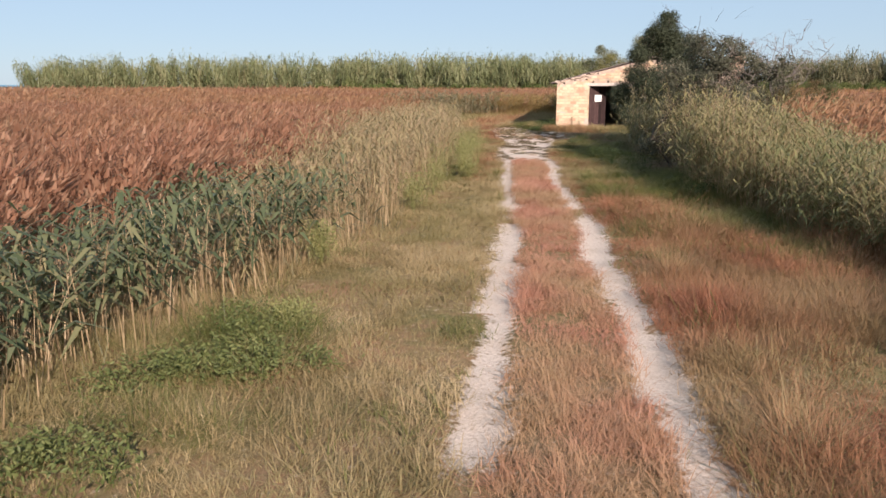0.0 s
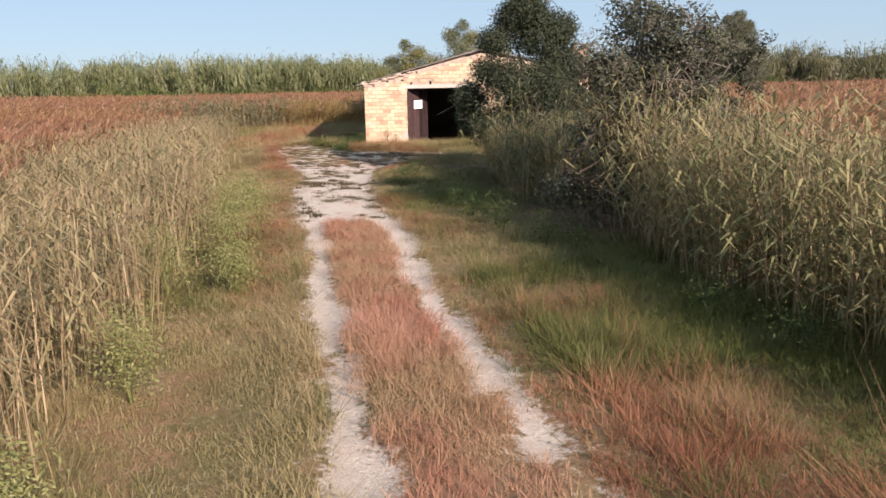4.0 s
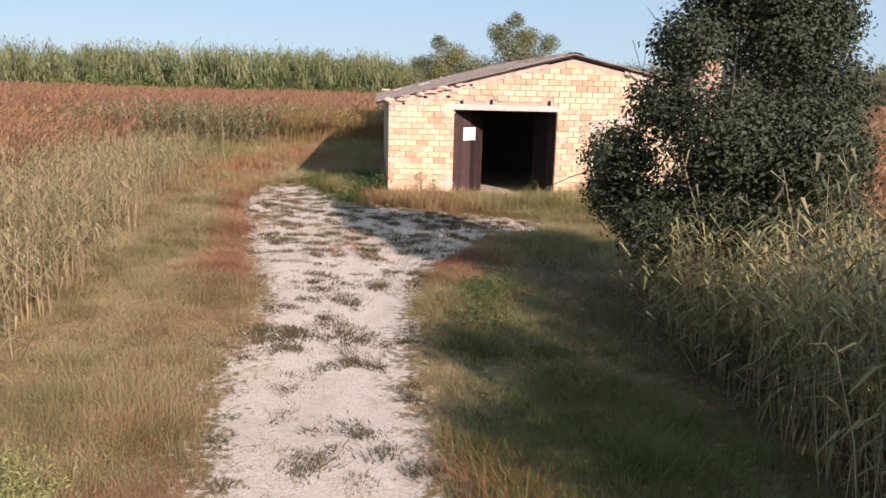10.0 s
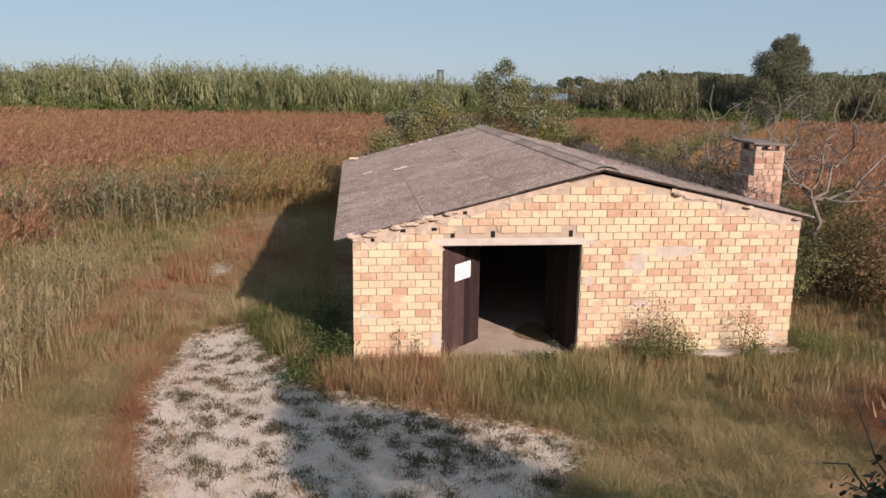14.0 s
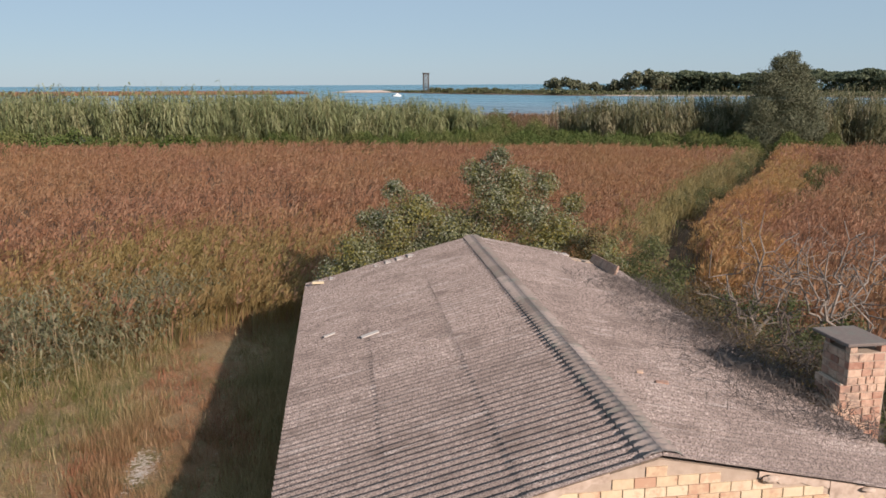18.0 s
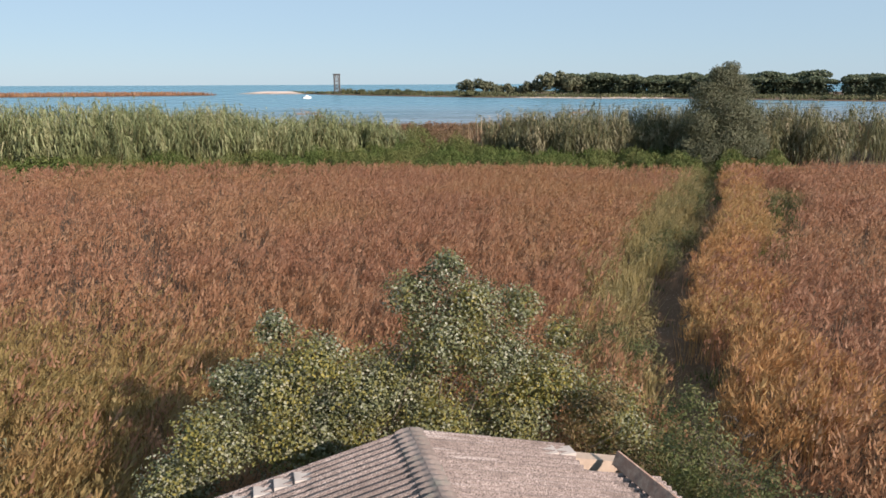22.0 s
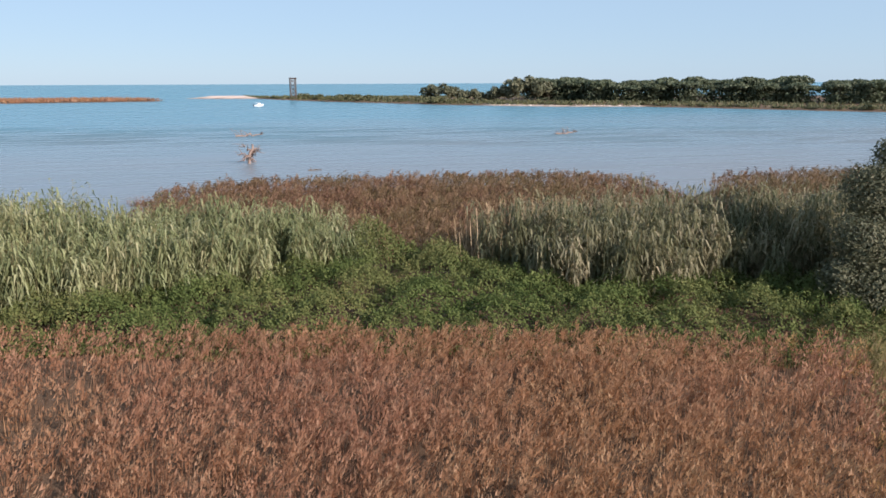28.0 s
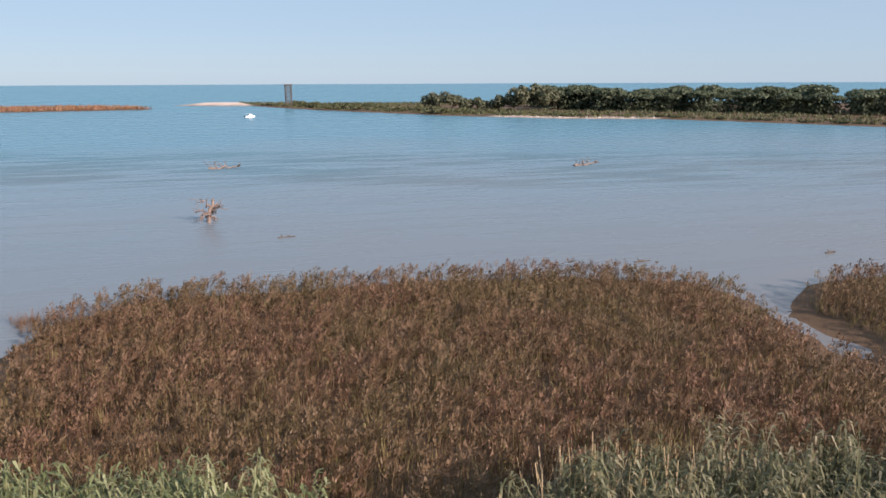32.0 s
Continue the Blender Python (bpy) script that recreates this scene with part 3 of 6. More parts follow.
me = mesh_np("ground", np.stack([GX, GY, GZ], -1).reshape(-1, 3), gf, ground_material(), True)
# right of the track, y -17 to -5, this mask darkens the shaded ground
marsh = np.clip(np.maximum(np.interp(GY, [-60, -30, -12, 0, 20], [-3.5, -3.2, -4.2, -6.5, -6]) - GX, np.where(GY < -5, GX - np.interp(GY, [-60, -28, -20, -16.5, -12, -9, -5.5, -5], [5.5, 5.0, 3.6, 2.2, 2.0, 1.3, 1.4, 3.2]), GX - 9.5)) / 0.8, 0, 1)
marsh = np.where(GY > 15, 1, marsh)
for nm, val in (("bare", gravel(GX, GY)), ("marsh", marsh), ("sand", np.clip(inside(SANDBAR, GX, GY) / 6 + 0.5, 0, 1) + np.where((GY > 380) & (GX > 165) & (GX < 240), np.clip(1.2 - np.abs(inside(BANK, GX, GY) - 3) / 5, 0, 0.8), 0))):
    me.attributes.new(nm, "FLOAT", "POINT").data.foreach_set("value", np.ascontiguousarray(val, np.float32).ravel())
tagged(new("ground", me), "dry marsh ground with a pale gravel farm track worn into it", "ground", "", "structure")


def water_material():
    m = bpy.data.materials.new("lagoon_water")
    n, l = nodes_of(m)
    b = n["Principled BSDF"]
    tc = n.new("ShaderNodeTexCoord")
    sp = n.new("ShaderNodeSeparateXYZ")
    l.new(tc.outputs["Object"], sp.inputs[0])
    nz = noise_node(n, l, 0.012, 4, 0.6)
    ma = n.new("ShaderNodeMath")
    ma.operation = "MULTIPLY_ADD"
    ma.inputs[1].default_value = 160.0
    l.new(nz.outputs[0], ma.inputs[0])
    l.new(sp.outputs[1], ma.inputs[2])
    mr = n.new("ShaderNodeMapRange")
    mr.inputs[1].default_value, mr.inputs[2].default_value = 150, 900
    l.new(ma.outputs[0], mr.inputs[0])
    r = ramp_node(n, [(0.185, 0.175, 0.17), (0.16, 0.20, 0.225), (0.075, 0.21, 0.275), (0.04, 0.19, 0.255)], [0.0, 0.14, 0.36, 1.0])
    l.new(mr.outputs[0], r.inputs[0])
    l.new(r.outputs[0], b.inputs["Base Color"])
    b.inputs["IOR"].default_value, b.inputs["Specular IOR Level"].default_value = 1.33, 0.35
    # calm streaks and rippled water
    mp = n.new("ShaderNodeMapping")
    mp.inputs["Scale"].default_value = (0.035, 0.28, 1)
    l.new(tc.outputs["Object"], mp.inputs[0])
    st = n.new("ShaderNodeTexNoise")
    st.inputs["Scale"].default_value, st.inputs["Detail"].default_value = 1.0, 5
    l.new(mp.outputs[0], st.inputs["Vector"])
    rr = ramp_node(n, [(0.25, 0.25, 0.25), (0.29, 0.29, 0.29)], [0.40, 0.6])
    l.new(st.outputs[0], rr.inputs[0])
    w = noise_node(n, l, 1.6, 4, 0.6)
    bp = n.new("ShaderNodeBump")
    bp.inputs["Distance"].default_value = 0.2
    # a rippled belt across the middle of the lagoon
    belt = ramp_node(n, [(0, 0, 0), (1, 1, 1), (1, 1, 1), (0, 0, 0)], [0.56, 0.60, 0.74, 0.78])
    far_y = n.new("ShaderNodeMath")
    far_y.operation = "MULTIPLY"
    far_y.inputs[1].default_value = 1 / 380.0
    skew = n.new("ShaderNodeMath")
    skew.operation = "MULTIPLY_ADD"
    skew.inputs[1].default_value = 0.32
    l.new(sp.outputs[0], skew.inputs[0])
    l.new(sp.outputs[1], skew.inputs[2])
    l.new(skew.outputs[0], far_y.inputs[0])
    l.new(far_y.outputs[0], belt.inputs[0])
    sr = ramp_node(n, [(0, 0, 0), (1, 1, 1)], [0.46, 0.56])
    l.new(st.outputs[0], sr.inputs[0])
    mul = n.new("ShaderNodeMath")
    mul.operation = "MULTIPLY"
    l.new(belt.outputs[0], mul.inputs[0])
    l.new(sr.outputs[0], mul.inputs[1])
    dull = n.new("ShaderNodeMath")
    dull.operation = "MULTIPLY_ADD"
    dull.inputs[1].default_value = 0.3
    l.new(mul.outputs[0], dull.inputs[0])
    l.new(rr.outputs[0], dull.inputs[2])
    l.new(dull.outputs[0], b.inputs["Roughness"])
    stg = n.new("ShaderNodeMath")
    stg.operation = "MULTIPLY_ADD"
    stg.inputs[1].default_value, stg.inputs[2].default_value = 0.9, 0.016
    l.new(mul.outputs[0], stg.inputs[0])
    l.new(stg.outputs[0], bp.inputs["Strength"])
    l.new(w.outputs[0], bp.inputs["Height"])
    l.new(bp.outputs[0], b.inputs["Normal"])
    return m


wx = axis((-4900, -300, 400), (-300, 500, 50), (500, 4900, 400))
wy = axis((55, 1000, 45), (1000, 4900, 300))
WX, WY = np.meshgrid(wx, wy)
wi = np.arange(WX.size).reshape(WX.shape)
wf = np.stack([wi[:-1, :-1], wi[:-1, 1:], wi[1:, 1:], wi[1:, :-1]], -1).reshape(-1, 4)
tagged(new("water", mesh_np("water", np.stack([WX, WY, WX * 0 + WATER_Z], -1).reshape(-1, 3), wf, water_material())),
       "calm grey-blue lagoon opening to the teal sea", "water", "", "structure")


# ---- the shed ----
W, D, RIDGE_X, RIDGE_Z, EL, ER = 7.8, 12.4, 4.18, 3.24, 2.18, 2.46
DOOR0, DOOR1, DOOR_H = 1.49, 3.88, 2.02
TH = 0.24


def roof_z(x):
    """The underside of the roof over x."""
    return np.where(x < RIDGE_X, EL + (RIDGE_Z - EL) * x / RIDGE_X, RIDGE_Z + (ER - RIDGE_Z) * (x - RIDGE_X) / (W - RIDGE_X)) - 0.03


shed = tagged(new("shed"), "abandoned pale brick farm shed with a corrugated fibre-cement roof", "shed")
GAP = 0.006
front = part("front_wall", prism([(0, -0.3), (DOOR0, -0.3), (DOOR0, DOOR_H + 0.10), (DOOR1, DOOR_H + 0.10), (DOOR1, -0.3), (W, -0.3), (W, float(roof_z(W))), (RIDGE_X, float(roof_z(RIDGE_X))), (0, float(roof_z(0)))], 0.0, TH), M_MORTAR, shed, "front gable wall of pale yellow and orange brick")
part("side_wall", boxed(0, TH + GAP, -0.3, TH, D - TH - GAP, EL - 0.03), M_MORTAR, shed)
part("side_wall", boxed(W - TH, TH + GAP, -0.3, W, D - TH - GAP, ER - 0.04), M_MORTAR, shed)
back = part("back_wall", prism([(0, -0.3), (W, -0.3), (W, ER + 0.02), (RIDGE_X, RIDGE_Z + 0.03), (0, EL + 0.02)], D - TH, D), M_MORTAR, shed)
part("floor_slab", boxed(TH + 0.005, -0.25, -0.2, W - TH - 0.005, D - TH - 0.005, 0.02), M_CONCRETE, shed, "dusty bare concrete floor")
part("lintel", boxed(DOOR0 - 0.24, -0.018, DOOR_H, DOOR1 + 0.22, 0.23, DOOR_H + 0.12, bevel=0.006), M_RENDER, shed, "pale cement door lintel")
part("footing", boxed(5.9, -0.26, -0.25, W + 0.16, -0.02, 0.09, bevel=0.02), M_RENDER, shed, "crumbling cement footing")
# a patch of cement smeared over the bricks
def smear(px, pz, pw, ph, mat, label):
    bm = bmesh.new()
    ring = [bm.verts.new((px + pw * 0.5 * math.cos(a) * random.uniform(0.6, 1.05), -0.016, pz + ph * 0.5 * math.sin(a) * random.uniform(0.6, 1.05))) for a in [i * math.tau / 26 for i in range(26)]]
    f = bm.faces.new(ring)
    ex = bmesh.ops.extrude_face_region(bm, geom=[f])
    bmesh.ops.translate(bm, verts=[v for v in ex["geom"] if isinstance(v, bmesh.types.BMVert)], vec=(0, 0.014, 0))
    bmesh.ops.recalc_face_normals(bm, faces=bm.faces[:])
    part("cement_patch", bm, mat, front, label)


for px, pz, pw, ph in ((5.45, 1.88, 1.4, 0.24), (4.85, 1.66, 0.5, 0.4), (6.6, 1.3, 0.3, 0.14), (5.0, 0.95, 0.3, 0.22), (7.5, 0.3, 0.4, 0.3), (7.3, 1.72, 0.5, 0.15), (4.02, 1.4, 0.2, 0.3), (1.38, 1.95, 0.3, 0.2), (1.4, 0.35, 0.24, 0.5), (0.25, 0.8, 0.4, 0.12)):
    smear(px, pz, pw, ph, M_PATCH, "smeared grey cement patch")
for px, pz, pw, ph in ((4.95, 1.3, 0.55, 0.34), (6.12, 1.55, 0.24, 0.55), (6.05, 1.05, 0.2, 0.4), (0.75, 1.1, 0.45, 0.4), (7.15, 2.2, 0.9, 0.14), (6.3, 2.42, 0.5, 0.12), (4.2, 0.9, 0.22, 0.3), (1.2, 2.32, 0.6, 0.12), (0.5, 1.9, 0.3, 0.12), (4.3, 2.1, 0.24, 0.16), (7.0, 1.5, 0.5, 0.1)):
    smear(px, pz, pw, ph, M_SMEAR, "pinkish mortar smeared over the bricks")
for px, pz, pw, ph in ((2.42, 2.44, 0.07, 0.42), (2.52, 2.36, 0.05, 0.36), (2.6, 2.5, 0.05, 0.22), (0.55, 0.35, 0.08, 0.3), (0.68, 0.3, 0.06, 0.22)):
    smear(px, pz, pw, ph, M_LICHEN, "olive lichen streak on the bricks")
# cement fill along the sloping tops
def verge(x0, x1, thick, steps):
    """A lumpy run of cement between the top bricks and the sheets."""
    up = [(x0 + (x1 - x0) * i / steps) for i in range(steps + 1)]
    low = [(x, float(roof_z(x)) - thick * random.uniform(0.35, 1.1)) for x in up]
    part("verge_fill", prism(low + [(x, float(roof_z(x)) + 0.03) for x in up[::-1]], -0.02, -0.002), M_VERGEFILL, front, "rough cement fill under the roof verge")


verge(0.0, 1.35, 0.22, 14)
verge(1.36, 2.6, 0.12, 12)
verge(2.61, 3.6, 0.09, 10)
verge(5.4, 6.3, 0.09, 10)
verge(6.31, 7.8, 0.2, 14)
# thin black plates on the fill, painted shade instead of real holes
for x, dz, w in ((0.30, 0.12, 0.06), (0.78, 0.09, 0.09), (1.30, 0.2, 0.09), (1.82, 0.06, 0.07)):
    z = float(roof_z(x)) - dz
    part("vent_hole", boxed(x, -0.024, z, x + w, -0.0205, z + 0.055, bevel=0.0), M_HOLE_SHADE, front, "flat black plate painted as a shaded hole in the crumbling verge")

for _ in range(26):
    x = random.choice((random.uniform(-0.15, 2.1), random.uniform(0.0, 1.5), random.uniform(5.5, 7.7)))
    z = float(roof_z(x)) + random.uniform(-0.03, 0.07)
    bm = bmesh.new()
    bmesh.ops.create_icosphere(bm, subdivisions=2, radius=1.0)
    for v in bm.verts:
        v.co *= 1 + 0.28 * noise.noise(v.co * 1.7 + Vector((x * 9, 0, z * 5)))
    bmesh.ops.transform(bm, matrix=Matrix.Translation((x, -0.05 + random.uniform(-0.02, 0.03), z)) @ Matrix.Diagonal((random.uniform(0.05, 0.14), 0.05, random.uniform(0.025, 0.055), 1)), verts=bm.verts)
    part("cement_lump", bm, M_VERGEFILL, front, "broken lump of verge cement")

# door leaves, swung inwards
PLANKS = 7


def door_leaf(hinge, turn, mirror):
    leaf = new("door")
    leaf.parent = shed
    leaf["label"] = "weathered dark brown plank door standing open"
    leaf.matrix_local = pose(hinge, 0.12, 0.0, 0, 0, turn)
    w = 1.16 / PLANKS
    s = -1 if mirror else 1
    for i in range(PLANKS):
        a, b = s * i * w, s * ((i + 1) * w - 0.006)
        low = random.uniform(0.03, 0.07)
        part("plank", boxed(min(a, b), -0.014, low, max(a, b), 0.014, DOOR_H - 0.03 + random.uniform(-0.01, 0.0), bevel=0.004), M_WOOD, leaf)
    for z in (0.35, 1.6):
        part("rail", boxed(min(0, s * 1.12), 0.0165, z, max(0, s * 1.12), 0.045, z + 0.13, bevel=0.004), M_WOOD, leaf)
    return leaf


leaf1 = door_leaf(DOOR0 + 0.02, 48, False)
part("notice", boxed(0.35, -0.022, 1.30, 0.83, -0.0165, 1.60), M_PAPER, leaf1, "blank white paper notice pinned to the door")
door_leaf(DOOR1 - 0.02, -78, True)


# corrugated sheets
PITCH, SHEET_W, AMP = 0.150, 0.90, 0.033


def sheet_mesh(name, length, mat):
    """A corrugated sheet: waves along y, running down x from 0 to length."""
    k = int(SHEET_W / PITCH * 8) + 1
    ys = np.linspace(-0.03, SHEET_W + 0.03, k)
    zs = AMP * np.cos(ys / PITCH * 2 * np.pi)
    top = np.stack([np.stack([np.full(k, x), ys, zs], -1) for x in (0, length)], 0)
    bot = top - (0, 0, 0.011)
    v = np.concatenate([top.reshape(-1, 3), bot.reshape(-1, 3)])
    a = np.arange(k - 1)
    f = [np.stack([a, a + 1, a + 1 + k, a + k], -1), np.stack([a + 2 * k, a + 3 * k, a + 1 + 3 * k, a + 1 + 2 * k], -1),
         np.stack([a, a + 2 * k, a + 1 + 2 * k, a + 1], -1), np.stack([a + k, a + 1 + k, a + 1 + 3 * k, a + 3 * k], -1)]
    return mesh_np(name, v, np.concatenate(f), mat)


slopes = []
for side, x_end, z_end in ((-1, -0.24, EL - (RIDGE_Z - EL) / RIDGE_X * 0.24), (1, W + 0.14, ER - (RIDGE_Z - ER) / (W - RIDGE_X) * 0.14)):
    # a purlin carries the sheets
    px, pz = (RIDGE_X + x_end) / 2, (RIDGE_Z + z_end) / 2 - 0.06
    slope = part("roof_slope", boxed(px - 0.05, 0.26, pz - 0.08, px + 0.05, D - 0.26, pz + 0.04), M_WOOD, shed, "weathered grey-pink corrugated sheets with dark lichen")
    run, drop = x_end - RIDGE_X, RIDGE_Z - z_end
    full = math.hypot(run, drop)
    row_len = full / 3 + 0.06
    me_s = sheet_mesh("sheet", row_len, M_ROOF)
    tilt = math.degrees(math.atan2(drop, abs(run)))
    cols = 14
    for r in range(3):
        for c in range(cols):
            if side == 1 and c == cols - 1 and r == 2:
                continue
            s0 = r * full / 3
            y = -0.07 + c * SHEET_W + (SHEET_W if side == -1 else 0)
            x = RIDGE_X + side * s0 * math.cos(radians(tilt))
            z = RIDGE_Z - s0 * math.sin(radians(tilt)) + 0.045 + (2 - r) * 0.011 + random.uniform(-0.002, 0.002) + (c % 2) * 0.004
            o = new("sheet", me_s)
            o.parent = slope
            # the sheet runs down its own x axis
            turn = Matrix.Rotation(0 if side == 1 else math.pi, 4, "Z") @ Matrix.Rotation(radians(tilt), 4, "Y")
            o.matrix_basis = Matrix.Translation((x, y, z)) @ turn @ pose(0, 0, 0, 0, 0, random.uniform(-0.25, 0.25))
    slopes.append(slope)
# ridge pieces with scalloped lower edges
ridge = part("ridge_capping", boxed(RIDGE_X - 0.02, 0.5, RIDGE_Z + 0.02, RIDGE_X + 0.02, 0.54, RIDGE_Z + 0.05), M_RIDGE, shed, "grey scalloped ridge tiles")
for side, slope_a in ((-1, math.atan2(RIDGE_Z - EL, RIDGE_X)), (1, math.atan2(RIDGE_Z - ER, W - RIDGE_X))):
    k = int(SHEET_W / PITCH * 8) + 1
    ys = np.linspace(-0.02, SHEET_W + 0.02, k)
    lift = np.cos(ys / PITCH * 2 * np.pi)
    rows = []
    for s, amp, up in ((0.0, 0.0, 0.10), (0.07, 0.012, 0.098), (0.13, 0.04, 0.085), (0.23, 0.044, 0.058)):
        rows.append(np.stack([np.full(k, side * s * math.cos(slope_a)), ys, -s * math.sin(slope_a) + up + amp * lift], -1))
    lowr = rows[-1] - (0, 0, 0.05)
    v = np.concatenate(rows + [lowr])
    a = np.arange(k - 1)
    f = np.concatenate([np.stack([a + i * k, a + 1 + i * k, a + 1 + (i + 1) * k, a + (i + 1) * k], -1) for i in range(4)])
    me_r = mesh_np("ridge_tile", v, f, M_RIDGE)
    for c in range(14):
        o = new("ridge_tile", me_r)
        o.parent = ridge
        o.matrix_basis = pose(RIDGE_X, -0.08 + c * SHEET_W, RIDGE_Z + 0.02 + (c % 2) * 0.006 + (0.002 if side == 1 else 0), 0, 0, random.uniform(-0.3, 0.3))

# bricks
BL, BH, PL, PH = 0.248, 0.117, 0.26, 0.13


def brick_mesh(name, l, h, mat, depth=0.014):
    bm = bmesh.new()
    box(bm, 0, -depth, 0, l, 0.02, h)
    bmesh.ops.bevel(bm, geom=[e for e in bm.edges if all(v.co.y < 0 for v in e.verts)], offset=0.004, segments=1, affect="EDGES")
    me = bpy.data.meshes.new(name)
    bm.to_mesh(me)
    bm.free()
    me.materials.append(mat)
    return me


brick_meshes = {}
spots = []
for c in range(27):
    z0 = 0.02 + c * PH
    x = -PL / 2 * (c % 2)
    while x < W:
        a, b = max(x, 0.0), min(x + BL, W)
        x += PL
        for lo, hi in ((0.0, DOOR0), (DOOR1, W)) if z0 < DOOR_H + 0.10 else ((0.0, W),):
            p, q = max(a, lo), min(b, hi)
            if q - p < 0.06:
                continue
            if z0 + BH > min(float(roof_z(p)), float(roof_z(q))) - 0.02:
                continue
            spots.append((p, q - p, z0))
SOCKETS = (1.60, 2.28, 3.62)
# black plate behind each missing brick paints the vent's inner shade
for hx in SOCKETS:
    part("vent_hole", boxed(hx + 0.02, -0.004, 2.155, hx + 0.09, 0.0, 2.265), M_HOLE_SHADE, front, "flat black plate painted as the shade in an open vent")
n_part = 0
joined = bmesh.new()
for p, ln, z0 in spots:
    if any(abs(p - hx) < 0.12 and 2.1 < z0 < 2.3 for hx in SOCKETS):
        continue
    key = round(ln, 2)
    y = -random.uniform(0.0, 0.005)
    if z0 > 0.9 and n_part < 300:
        if key not in brick_meshes:
            brick_meshes[key] = brick_mesh("brick", ln, BH, M_BRICK)
        o = new("brick", brick_meshes[key])
        o.parent = front
        o.location = (p, y, z0)
        n_part += 1
    else:
        box(joined, p, -0.014 + y, z0, p + ln, 0.01, z0 + BH)
rest = part("bricks", joined, M_BRICK_J, front, "pale yellow and orange bricks")
rest["kind"] = "stuff"
# broken brick coping on the back gable
for i in range(26):
    x = 0.05 + i * 0.295
    if random.random() < 0.62 or 6.6 < x < 7.0:
        continue
    zt = float(roof_z(x + 0.12)) + 0.06
    bm = boxed(x, D - TH - 0.02, zt, x + 0.26, D + 0.02, zt + 0.05 + random.uniform(-0.02, 0.02), bevel=0.006)
    part("coping_brick", bm, M_RENDER, back)
# chimney at the right wall
CX, CY, CW, CD, CT = 8.12, 2.32, 0.62, 0.62, 3.42
ch = part("chimney", boxed(CX, CY, -0.2, CX + CW, CY + CD, CT), M_MORTAR, shed, "crumbling brick chimney with a slab on top")
part("shoulder", boxed(CX - 0.2, CY + 0.004, -0.2, CX - 0.004, CY + CD - 0.004, 2.62, bevel=0.03), M_MORTAR, ch, "stepped brick shoulder of the chimney")
part("shoulder", boxed(CX - 0.1, CY + 0.008, 2.624, CX - 0.004, CY + CD - 0.008, 2.93, bevel=0.03), M_MORTAR, ch, "stepped brick shoulder of the chimney")
for k in range(15):
    z0 = CT - 0.125 - k * 0.122
    reach_l = 0.2 if z0 < 2.5 else 0.1 if z0 < 2.82 else 0.0
    x = CX - reach_l - 0.012
    while x < CX + CW - 0.05:
        ln = min(random.uniform(0.12, 0.25), CX + CW + 0.01 - x)
        part("brick", boxed(x, CY - random.uniform(0.012, 0.022), z0, x + ln - 0.014, CY + 0.08, z0 + 0.108, bevel=0.006), M_BRICK_RED, ch)
        x += ln
    y = CY + 0.085
    while y < CY + CD - 0.05:
        ln = min(random.uniform(0.13, 0.25), CY + CD - y)
        part("brick", boxed(CX - reach_l - random.uniform(0.012, 0.02), y, z0, CX - reach_l + 0.06, y + ln - 0.014, z0 + 0.108, bevel=0.006), M_BRICK_RED, ch)
        y += ln
for x0 in (CX + 0.005, CX + CW - 0.12):
    for y0 in (CY + 0.005, CY + CD - 0.12):
        part("pier", boxed(x0, y0, CT + 0.002, x0 + 0.115, y0 + 0.115, CT + 0.11, bevel=0.004), M_BRICK_RED, ch)
part("cap_slab", boxed(-0.40, -0.36, 0, 0.40, 0.40, 0.05, bevel=0.01), M_RIDGE, ch, "dark cement chimney slab lying askew").matrix_basis = pose(CX + 0.24, CY + 0.32, CT + 0.125, 2.5, 3, 8)
# a board left on edge at the rear right corner of the roof
board = tagged(part("board", boxed(-0.75, -0.03, 0, 0.75, 0.03, 0.24, bevel=0.006), M_BRICK_RED, None), "reddish brown board lying on edge on the roof corner", "board")
board.matrix_world = pose(7.42, 11.2, float(roof_z(7.42)) + 0.11, 22, 0, 96)
# loose pieces lying on the roof
for x, y, ln, lab in ((0.05, 12.0, 0.30, "loose pale brick lying on the roof edge"), (5.25, 2.4, 0.18, "loose red brick lying on the roof"), (5.05, 2.75, 0.10, "broken bit of brick lying on the roof")):
    zt = float(roof_z(x + 0.1)) + 0.105
    bit = tagged(part("loose_brick", boxed(-ln / 2, -0.05, 0, ln / 2, 0.05, 0.06, bevel=0.008), M_BRICK_RED if x > 1 else M_BRICK, None), lab, "brick")
    bit.matrix_world = pose(x, y, zt, 0, 0, random.uniform(-20, 20))

# small pale patches on the left slope, added as thin plates
for x, y, ln, wd in ((1.19, 6.82, 0.36, 0.13), (0.39, 7.51, 0.24, 0.09)):
    flake = tagged(part("sheet_fragment", boxed(-ln / 2, -wd / 2, 0, ln / 2, wd / 2, 0.018, bevel=0.004), M_STONE, None), "small pale patch on the roof, added as a thin plate", "fragment")
    flake.matrix_world = pose(x, y, float(roof_z(x)) + 0.118, 0, -14.2, 12)


# ---- vegetation ----
def scatter(n, x0, x1, y0, y1, keep):
    """n points in a rectangle, thinned by keep(x, y), a chance from 0 to 1."""
    x, y = rng.uniform(x0, x1, n), rng.uniform(y0, y1, n)
    ok = rng.uniform(0, 1, n) < keep(x, y)
    x, y = x[ok], y[ok]
    return np.stack([x, y, ground_z(x, y)], -1)


